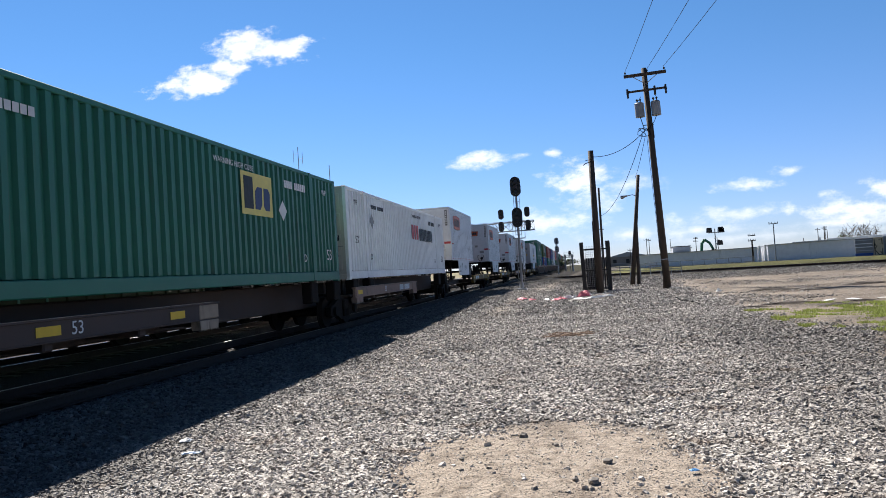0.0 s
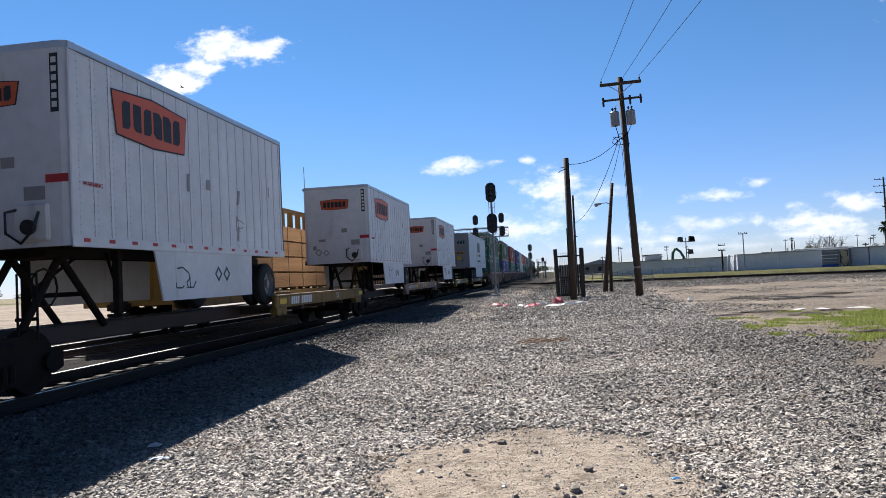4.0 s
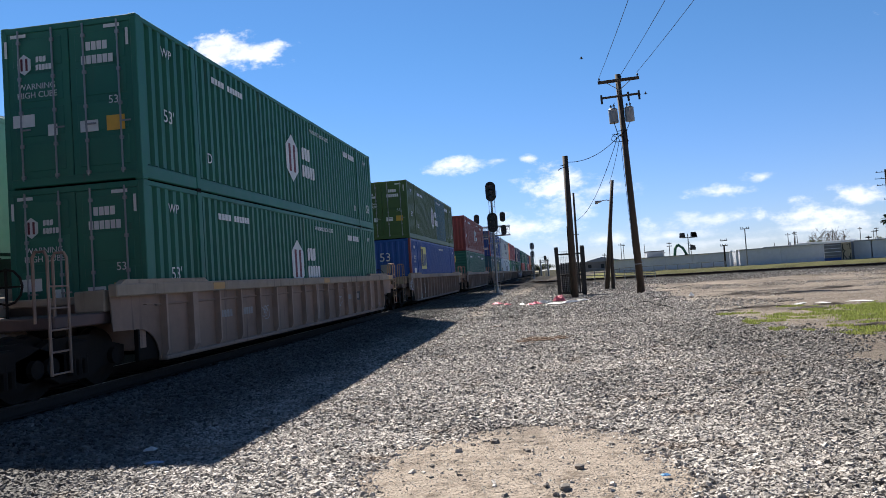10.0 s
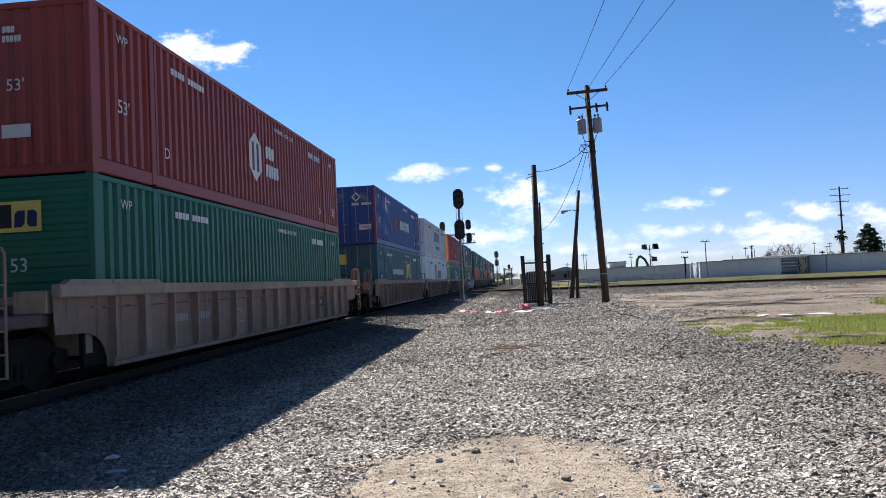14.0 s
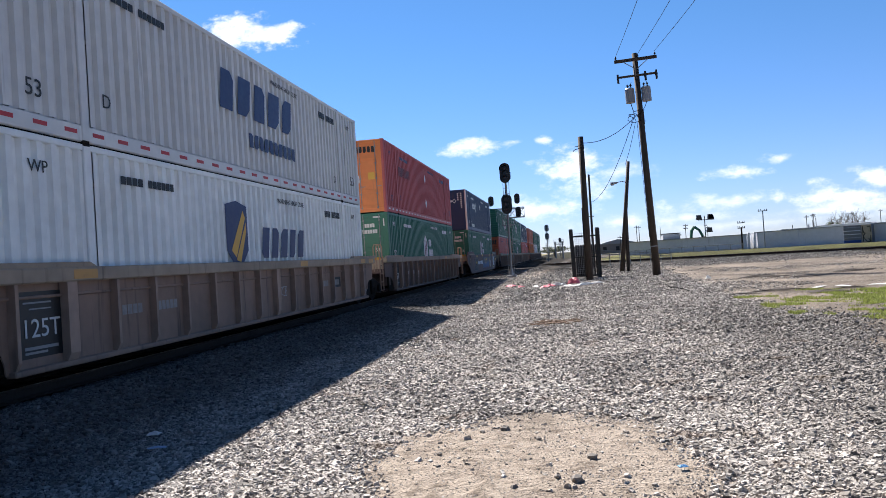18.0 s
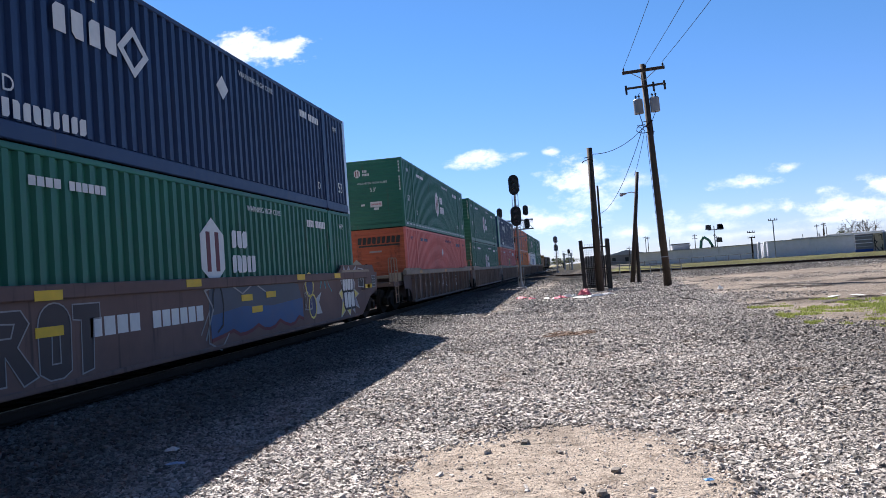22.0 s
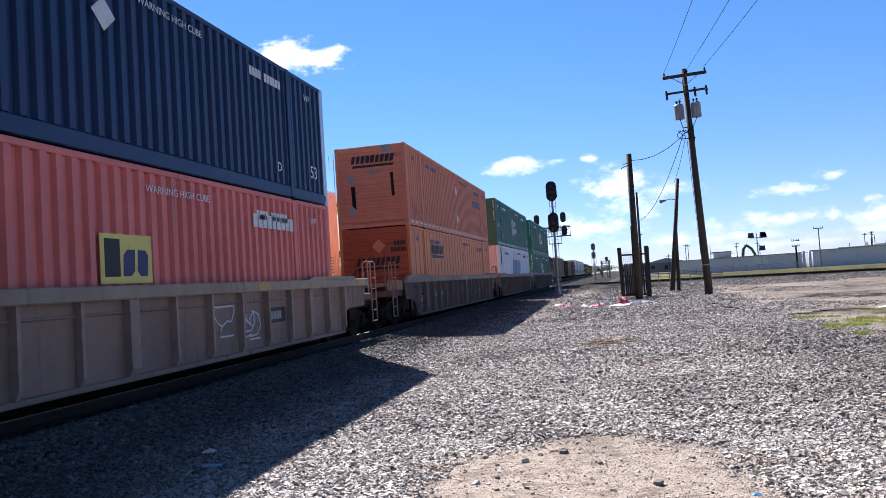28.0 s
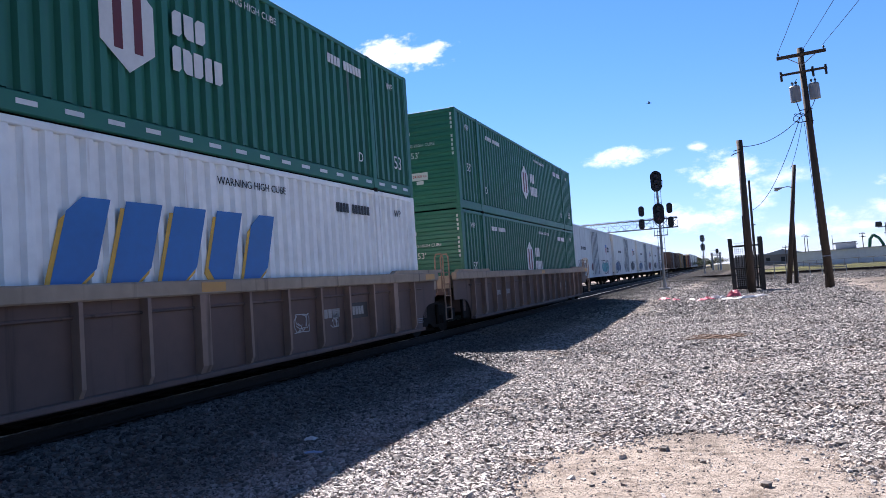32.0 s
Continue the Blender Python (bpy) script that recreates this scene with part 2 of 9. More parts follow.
ALU = material("aluminium_trim", (0.55, 0.56, 0.57), 0.4, 0.7, 0.15, 12, 0.05)
BROWN = paint("brown_railcar_paint", (0.30, 0.20, 0.15), (0.06, 0.042, 0.033), 0.5, 0.75, 0.3)
WELL_DARK = paint("dark_brown_well_paint", (0.14, 0.09, 0.073), (0.05, 0.035, 0.028), 0.5, 0.75, 0.3)
SKIN_BROWN = paint("dull_purple_brown_paint", (0.155, 0.098, 0.085), (0.05, 0.035, 0.03), 0.45, 0.75, 0.3)
DARKBROWN = paint("dark_brown_railcar_paint", (0.068, 0.046, 0.038), (0.075, 0.05, 0.038), 0.35, 0.75, 0.3)
# paler than the brown plates, so that each rib stands out
RIB_STEEL = paint("pale_brown_rib_paint", (0.39, 0.27, 0.205), (0.09, 0.06, 0.045), 0.5, 0.75, 0.35)
TAN_STEEL = paint("dusty_tan_steel", (0.37, 0.29, 0.215), (0.07, 0.05, 0.04), 0.5, 0.8, 0.3)
YELLOW = paint("faded_yellow_railcar_paint", (0.22, 0.13, 0.026), (0.06, 0.036, 0.02), 0.65, 0.7, 0.25)
OCHRE = paint("faded_ochre_patch_paint", (0.58, 0.31, 0.085), (0.14, 0.09, 0.05), 0.3)
SIGNAL_YELLOW = material("bright_yellow_marker", (0.75, 0.48, 0.02), 0.5, 0, 0.15, 9, 0.03)
STEEL = material("dark_grimy_steel", (0.022, 0.017, 0.014), 0.85, 0.0, 0.35, 9, 0.3, (0.045, 0.030, 0.022), 0.35, spec=0.12)
RAILTOP = material("polished_rail_steel", (0.30, 0.29, 0.28), 0.4, 1.0, 0.1, 30, 0.03)
RAILWEB = material("rusty_rail_web", (0.040, 0.024, 0.017), 0.85, 0.1, 0.3, 14, 0.3)
TIE = material("weathered_tie_wood", (0.030, 0.024, 0.020), 0.9, 0, 0.4, 12, 0.6, (0.055, 0.046, 0.038), 0.4, each=0.25, stretch=(1, 6, 6))
RUBBER = material("tyre_rubber", (0.018, 0.018, 0.019), 0.85, 0, 0.3, 14, 0.2)
RIM = material("painted_wheel_rim", (0.24, 0.24, 0.25), 0.6, 0.1, 0.2, 9, 0.1)
BLACK = material("black_enamel", (0.012, 0.012, 0.013), 0.45, 0, 0.3, 10, 0.08)
GALV = material("galvanised_steel", (0.30, 0.31, 0.32), 0.5, 0.6, 0.2, 12, 0.1)
POLE_WOOD = material("creosoted_pole_wood", (0.060, 0.046, 0.036), 0.9, 0, 0.45, 7, 0.6, (0.13, 0.10, 0.08), 0.45, streak=True, stretch=(5, 5, 0.7))
M_WHITE = material("white_marking_paint", (0.70, 0.71, 0.70), 0.6, 0, 0.12, 9, 0.02, (0.3, 0.27, 0.24), 0.15)
M_BLACK = material("black_marking_paint", (0.02, 0.021, 0.022), 0.6, 0, 0.2, 9, 0.02)
M_NAVY = material("navy_marking_paint", (0.02, 0.03, 0.11), 0.5, 0, 0.15, 9, 0.02)
M_BLUE = material("blue_marking_paint", (0.03, 0.165, 0.46), 0.5, 0, 0.15, 9, 0.02)
M_DGREEN = material("dark_green_marking_paint", (0.012, 0.055, 0.05), 0.5, 0, 0.15, 9, 0.02)
M_GOLD = material("golden_marking_paint", (0.72, 0.40, 0.05), 0.5, 0, 0.15, 9, 0.02)
M_YELLOW = material("pale_yellow_marking_paint", (0.74, 0.62, 0.16), 0.55, 0, 0.15, 9, 0.02)
M_RED = material("red_marking_paint", (0.48, 0.030, 0.035), 0.5, 0, 0.15, 9, 0.02)
M_ORANGE = material("orange_red_marking_paint", (0.62, 0.105, 0.03), 0.5, 0, 0.15, 9, 0.02)
M_MAROON = material("maroon_marking_paint", (0.16, 0.012, 0.045), 0.5, 0, 0.15, 9, 0.02)
M_GREY = material("grey_marking_paint", (0.30, 0.30, 0.30), 0.6, 0, 0.15, 9, 0.02)
M_DUSK = material("grey_blue_spray_paint", (0.07, 0.085, 0.115), 0.55, 0, 0.4, 3, 0.02)
M_MAROON = material("dark_red_spray_paint", (0.15, 0.028, 0.035), 0.6, 0, 0.3, 5, 0.02)
M_SKY = material("blue_spray_paint", (0.022, 0.085, 0.22), 0.55, 0, 0.3, 4, 0.02)
M_PURPLE = material("lilac_spray_paint", (0.36, 0.23, 0.45), 0.55, 0, 0.3, 4, 0.02)
M_TEAL = material("turquoise_spray_paint", (0.06, 0.38, 0.40), 0.55, 0, 0.3, 4, 0.02)
LUMBER = material("fresh_sawn_lumber", (0.42, 0.235, 0.11), 0.8, 0, 0.25, 6, 0.3, (0.22, 0.12, 0.045), 0.4, each=0.12, stretch=(1, 0.25, 8))
PINK = material("pink_plastic", (0.62, 0.12, 0.17), 0.5, 0, 0.2, 9, 0.1)
CABLE = material("black_cable", (0.016, 0.016, 0.017), 0.95, 0, 0.1, 9, 0, spec=0.05)
M_WORN = material("worn_stencil_paint", (0.34, 0.32, 0.30), 0.8, 0, 0.3, 14, 0)
SPRAY = material("pale_spray_paint", (0.70, 0.70, 0.71), 0.6, 0, 0.2, 12, 0)
GRAFFITI = material("white_spray_paint", (0.48, 0.47, 0.46), 0.7, 0, 0.25, 12, 0)
LENS = material("dark_signal_lens", (0.03, 0.012, 0.012), 0.15, 0, 0.1, 9, 0)


# ---------------------------------------------------------------- mesh building
class Shape:
    """Collects the corners and faces of one mesh."""

    def __init__(self):
        self.v, self.f = [], []

    def add(self, verts, faces):
        n = len(self.v)
        self.v += [tuple(p) for p in verts]
        self.f += [tuple(n + i for i in face) for face in faces]
        return self

    def box(self, x0, x1, y0, y1, z0, z1, edge=0.0):
        if edge <= 0:
            pts = [(x, y, z) for x in (x0, x1) for y in (y0, y1) for z in (z0, z1)]
            return self.add(pts, [(0, 1, 3, 2), (4, 6, 7, 5), (0, 4, 5, 1), (2, 3, 7, 6), (0, 2, 6, 4), (1, 5, 7, 3)])
        lo, hi, pts, at = (x0, y0, z0), (x1, y1, z1), [], {}
        e = min(edge, (x1 - x0) * 0.45, (y1 - y0) * 0.45, (z1 - z0) * 0.45)
        for c in range(8):
            s = [(c >> k) & 1 for k in range(3)]
            for axis in range(3):
                p = [(hi[k] if s[k] else lo[k]) if k == axis else (hi[k] - e if s[k] else lo[k] + e) for k in range(3)]
                at[c, axis] = len(pts)
                pts.append(p)
        faces = []
        for axis in range(3):
            a, b = (axis + 1) % 3, (axis + 2) % 3
            for s in (0, 1):
                ring = [(0, 0), (1, 0), (1, 1), (0, 1)]
                ring = ring if s else ring[::-1]
                faces.append([at[(s << axis) | (i << a) | (j << b), axis] for i, j in ring])
            for i, j in ((0, 0), (1, 0), (1, 1), (0, 1)):
                c0 = (i << a) | (j << b)
                c1 = c0 | (1 << axis)
                quad = [at[c0, a], at[c1, a], at[c1, b], at[c0, b]]
                faces.append(quad if (i ^ j) else quad[::-1])
        for c in range(8):
            tri = [at[c, 0], at[c, 1], at[c, 2]]
            odd = bin(c).count("1") % 2
            faces.append(tri if odd else tri[::-1])
        return self.add(pts, faces)

    def cyl(self, p, q, r, r2=None, n=10, caps=True):
        p, q = Vector(p), Vector(q)
        r2 = r if r2 is None else r2
        way = (q - p).normalized()
        a = way.orthogonal().normalized()
        b = way.cross(a)
        pts = []
        for base, rad in ((p, r), (q, r2)):
            for i in range(n):
                w = 2 * math.pi * i / n
                pts.append(base + rad * (math.cos(w) * a + math.sin(w) * b))
        faces = [(i, (i + 1) % n, n + (i + 1) % n, n + i) for i in range(n)]
        if caps:
            faces += [tuple(range(n))[::-1], tuple(range(n, 2 * n))]
        return self.add(pts, faces)

    def tube(self, pts, r, n=6):
        pts = [Vector(p) for p in pts]
        pts = [p for i, p in enumerate(pts) if not i or (p - pts[i - 1]).length > 1e-5]
        ways = [(q - p).normalized() for p, q in zip(pts, pts[1:])]
        side = ways[0].orthogonal().normalized()
        rings = []
        for i, p in enumerate(pts):
            way = ways[max(0, i - 1)] + ways[min(i, len(ways) - 1)]
            way = way.normalized() if way.length > 1e-4 else ways[min(i, len(ways) - 1)]
            side = side - way * side.dot(way)
            side = side.normalized() if side.length > 1e-4 else way.orthogonal().normalized()
            up = way.cross(side)
            rings += [p + r * (math.cos(6.28319 * k / n) * side + math.sin(6.28319 * k / n) * up) for k in range(n)]
        m = len(pts)
        faces = [(j * n + i, j * n + (i + 1) % n, (j + 1) * n + (i + 1) % n, (j + 1) * n + i) for j in range(m - 1) for i in range(n)]
        return self.add(rings, faces + [tuple(range(n))[::-1], tuple(range((m - 1) * n, m * n))])

    def prism(self, poly, axis, a, b):
        """A flat outline pushed from a to b along an axis. The outline's pairs are the other two coordinates in order."""
        def at(u, v, w):
            return {"x": (w, u, v), "y": (u, w, v), "z": (u, v, w)}[axis]
        n = len(poly)
        pts = [at(u, v, a) for u, v in poly] + [at(u, v, b) for u, v in poly]
        return self.add(pts, [tuple(range(n))[::-1], tuple(range(n, 2 * n))] + [(i, (i + 1) % n, n + (i + 1) % n, n + i) for i in range(n)])

    def mesh(self, name, mat, smooth=False):
        me = bpy.data.meshes.new(name)
        me.from_pydata(self.v, [], self.f)
        bm = bmesh.new()
        bm.from_mesh(me)
        bmesh.ops.recalc_face_normals(bm, faces=bm.faces)
        bm.to_mesh(me)
        bm.free()
        if mat:
            me.materials.append(mat)
        if smooth:
            me.polygons.foreach_set("use_smooth", [True] * len(me.polygons))
        return me


SHARED = {}


def part(name, shape, mat, parent, label="", at=None, smooth=False):
    """One mesh object under a thing or a part. shape: a Shape, a ready mesh, or (key, maker) for a mesh that alike parts share."""
    if isinstance(shape, tuple):
        key = (shape[0], mat.name)
        if key not in SHARED:
            SHARED[key] = shape[1]().mesh(name, mat, smooth)
        me = SHARED[key]
    elif isinstance(shape, Shape):
        me = shape.mesh(name, mat, smooth)
    else:
        me = shape
    ob = new(name, me)
    ob.parent = parent
    if at is not None:
        ob.matrix_basis = at
    return tagged(ob, label)


def thing(name, label, category, group="", kind="", at=None):
    ob = tagged(new(name), label, category, group, kind)
    ob.empty_display_size = 0.3
    if at is not None:
        ob.matrix_basis = at
    return ob


def solid(name, shape, mat, label, category, group="", kind="", smooth=False):
    return tagged(new(name, shape.mesh(name, mat, smooth)), label, category, group, kind)


TEXTS = {}


def text_mesh(words, size, mat):
    key = (words, size, mat.name)
    if key not in TEXTS:
        curve = bpy.data.curves.new("lettering", "FONT")
        curve.body, curve.size, curve.align_x, curve.align_y, curve.extrude = words, size, "CENTER", "CENTER", 0.002
        curve.resolution_u = 3
        ob = bpy.data.objects.new("lettering", curve)
        scene.collection.objects.link(ob)
        me = bpy.data.meshes.new_from_object(ob.evaluated_get(bpy.context.evaluated_depsgraph_get()))
        bpy.data.objects.remove(ob)
        me.materials.clear()
        me.materials.append(mat)
        TEXTS[key] = me
    return TEXTS[key]


# faces of a thing that carry markings: +x side as seen from outside (reads towards +y), and the -y end (reads towards +x)
def on_side(y, z, x):
    return pose(x, y, z, 90, 0, 90)


def on_end(x, z, y):
    return pose(x, y, z, 90, 0, 0)


def lettering(words, size, mat, parent, m, label=""):
    ob = new("lettering", text_mesh(words, size, mat))
    ob.parent, ob.matrix_basis = parent, m
    return tagged(ob, label, kind="stuff" if len(words) > 1 else "")


def flat(name, polys, mat, parent, m, label="", depth=0.004):
    """Flat painted shapes: outlines in the marking's own plane."""
    s = Shape()
    for poly in polys:
        s.prism(poly, "z", -depth, 0.0)
    ob = new(name, s.mesh(name, mat))
    ob.parent, ob.matrix_basis = parent, m
    return tagged(ob, label, kind="stuff" if len(polys) > 1 else "")


def rect(x, y, w, h, slant=0.0):
    return [(x - w / 2 - slant * h / 2, y - h / 2), (x + w / 2 - slant * h / 2, y - h / 2), (x + w / 2 + slant * h / 2, y + h / 2), (x - w / 2 + slant * h / 2, y + h / 2)]


def blocks(count, width, height, slant=0.0, gap=0.18, y=0.0, x=0.0):
    """A row of plain blocks, the size of a word of that many letters."""
    step = width / count
    return [rect(x - width / 2 + step * (i + 0.5), y, step * (1 - gap), height, slant) for i in range(count)]


def chunks(count, width, height, slant=0.0, gap=0.16, y=0.0, x=0.0, seed=0):
    """A row of plain solid blocks of uneven width with one or two corners cut off, the size of a word of that many letters."""
    rng, step, polys = random.Random(seed + count), width / count, []
    for i in range(count):
        w = step * (1 - gap) * rng.uniform(0.84, 1.06)
        p, q, c, cut = w / 2, height / 2, min(w, height) * 0.3, rng.randrange(4)
        pts = []
        for k, (sx, sy) in enumerate(((-1, -1), (1, -1), (1, 1), (-1, 1))):
            if k == cut or (k + 2) % 4 == cut and rng.random() < 0.4:
                corner = [(sx * p, sy * (q - c)), (sx * (p - c), sy * q)]
                pts += corner if k in (0, 2) else corner[::-1]
            else:
                pts.append((sx * p, sy * q))
        cx = x - width / 2 + step * (i + 0.5)
        polys.append([(cx + u + slant * v, y + v) for u, v in pts])
    return polys


def hexagon(r, x=0.0, y=0.0, stretch=1.0):
    return [(x + r * math.sin(i * math.pi / 3), y + stretch * r * math.cos(i * math.pi / 3)) for i in range(6)]


def diamond(r, x=0.0, y=0.0):
    return [(x, y - r), (x + r, y), (x, y + r), (x - r, y)]


def scribble(rng, w, h, strokes, thick):
    """Loose spray strokes with no readable form."""
    polys = []
    for _ in range(strokes):
        x, y, a = rng.uniform(-w / 2, w / 2), rng.uniform(-h / 2, h / 2), rng.uniform(0, 6.3)
        turn = rng.uniform(-1.1, 1.1)
        for _ in range(rng.randint(4, 8)):
            d = rng.uniform(0.25, 0.5) * h
            nx, ny = x + d * math.cos(a), y + d * math.sin(a)
            nx, ny = max(-w / 2, min(w / 2, nx)), max(-h / 2, min(h / 2, ny))
            k = Vector((nx - x, ny - y))
            if k.length > 0.01:
                o = Vector((-k.y, k.x)).normalized() * thick / 2
                polys.append([(x - o.x, y - o.y), (nx - o.x, ny - o.y), (nx + o.x, ny + o.y), (x + o.x, y + o.y)])
            x, y = nx, ny
            a += turn + rng.uniform(-0.7, 0.7)
    return polys

# ---------------------------------------------------------------- ground
NEAR_X, FAR_X = -8.015, -12.75
RAIL_TOP, CAR_BASE, CROSS_TOP = 0.10, 0.28, 0.28     # heights of the main rails, of the car bodies' datum and of the crossing rails
CROSS = ((8.2, 73.8), (29.5, 60.2))                    # two points of the line that crosses ahead


def smooth(a, b, v):
    k = min(1.0, max(0.0, (v - a) / (b - a)))
    return k * k * (3 - 2 * k)


def cross_gap(x, y):
    """Distance from the crossing line."""
    (x0, y0), (x1, y1) = CROSS
    dx, dy = x1 - x0, y1 - y0
    return abs((x - x0) * dy - (y - y0) * dx) / math.hypot(dx, dy)


def wobble(x, y, size, seed):
    return noise.noise((x / size, y / size, seed))


def ground_z(x, y):
    z = 0.025 * wobble(x, y, 2.3, 3.1) + 0.012 * wobble(x, y, 0.7, 8.2)
    left = smooth(-4.3, -6.1, x) * smooth(-17.5, -15.6, x)
    bed = smooth(-6.25, -6.9, x) * smooth(-16.6, -15.4, x)          # the low bed that the ties lie in
    z += 0.04 * left + 0.04 * math.exp(-((x + 5.4) / 0.6) ** 2) * (0.5 + wobble(0, y, 3.0, 5.0))
    z += 0.20 * smooth(15, 38, y) * smooth(-0.5, -3.2, x) * smooth(-17.5, -15.6, x) * (1 - 0.62 * left) * (1 - bed)
    z -= bed * (0.135 + 0.025 * wobble(x, y, 2.3, 3.1))
    z += 0.075 * math.exp(-(((x + 0.15) / 1.15) ** 2 + ((y - 5.2) / 1.5) ** 2))
    z += 0.07 * (1 - smooth(1.7, 4.2, cross_gap(x, y))) * smooth(-6, -3, x)
    beyond = (x - 8.2) * 0.538 + (y - 73.8) * 0.843
    z += 0.42 * smooth(3.5, 9.0, beyond) * smooth(4.6, 7.4, x)
    z *= 1 - smooth(200, 500, math.hypot(x, y))
    return z


def dirt_at(x, y):
    mound = 1.15 - math.hypot((x + 0.2) / 1.25, (y - 5.15) / 1.75) + 0.18 * wobble(x, y, 0.5, 1.7) + 0.1 * wobble(x, y, 0.16, 4.0)
    edge = 3.55 + 0.045 * (y - 7) + 0.35 * wobble(0, y, 3.0, 9.0)
    right = smooth(-0.6, 1.2, x - edge + 0.6 * wobble(x, y, 1.1, 6.0)) * (0.88 + 0.5 * wobble(x, y, 4.0, 2.0) + 0.4 * wobble(x, y, 1.2, 22.0))
    right *= 1 - 0.75 * smooth(46, 54, y + 2.5 * wobble(x, y, 5.0, 19.0))
    far = smooth(20, 60, y) * 0.12
    path = 0.5 * math.exp(-((x + 3.0 - 0.03 * (y - 12)) / 0.7) ** 2) * smooth(5, 9, y)
    if cross_gap(x, y) < 5:
        return 0.06
    if x < -15.8:
        return 0.8
    return max(0.0, min(1.0, max(smooth(-0.12, 0.45, mound), right, path + far * (x > -4))))


def grass_at(x, y):
    patch = 1.25 - math.hypot((x - 9.6) / 5.0, (y - 17.1) / 3.6) + 0.5 * wobble(x, y, 1.3, 11.0)
    beyond = (x - 8.2) * 0.538 + (y - 73.8) * 0.843
    strip = smooth(2.2, 3.4, beyond) * smooth(3.6, 5.6, x) * smooth(40, 30, beyond)
    patch += 0.8 * wobble(x, y, 0.45, 41.0) + 0.5 * wobble(x, y, 2.2, 43.0)
    tuft = 0.9 - math.hypot((x - 12.2) / 1.6, (y - 25.5) / 1.1) + 0.4 * wobble(x, y, 0.9, 12.0)
    far = smooth(110, 200, math.hypot(x, y)) * 0.6
    return max(smooth(0.15, 0.75, patch), 0.85 * strip, smooth(0.2, 0.7, tuft), far)


def grime_shade_at(x, y):
    """Darkening of the ground: track grime, painted-in shade beside the train, darker yard dirt."""
    # real grime near the rails, darkened further out to the shadow's edge
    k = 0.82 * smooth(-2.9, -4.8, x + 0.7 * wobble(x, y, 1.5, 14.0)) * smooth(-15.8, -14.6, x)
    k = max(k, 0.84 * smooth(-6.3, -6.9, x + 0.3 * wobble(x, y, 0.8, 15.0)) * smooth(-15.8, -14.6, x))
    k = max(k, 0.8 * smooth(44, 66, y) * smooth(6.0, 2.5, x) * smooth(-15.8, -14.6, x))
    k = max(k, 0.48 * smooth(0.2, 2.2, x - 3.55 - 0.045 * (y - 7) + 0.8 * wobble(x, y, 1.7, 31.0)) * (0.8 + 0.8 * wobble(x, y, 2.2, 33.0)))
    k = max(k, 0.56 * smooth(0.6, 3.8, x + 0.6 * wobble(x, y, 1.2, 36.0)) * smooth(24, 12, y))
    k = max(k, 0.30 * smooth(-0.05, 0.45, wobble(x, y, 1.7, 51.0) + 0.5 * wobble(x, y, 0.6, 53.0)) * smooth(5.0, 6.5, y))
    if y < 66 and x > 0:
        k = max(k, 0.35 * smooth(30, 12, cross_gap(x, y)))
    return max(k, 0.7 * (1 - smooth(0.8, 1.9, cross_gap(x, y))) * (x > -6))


def spread(inner, outer, far, fine, growth=1.16):
    """Steps that are fine from inner to outer and grow beyond, out to far on both sides."""
    mid = list(np.arange(inner, outer, fine))
    up, step, v = [], fine, outer
    while v < far:
        up.append(v)
        step *= growth
        v += step
    down, step, v = [], fine, inner - fine
    while v > -far:
        down.append(v)
        step *= growth
        v -= step
    return [-far] + down[::-1] + mid + up + [far]


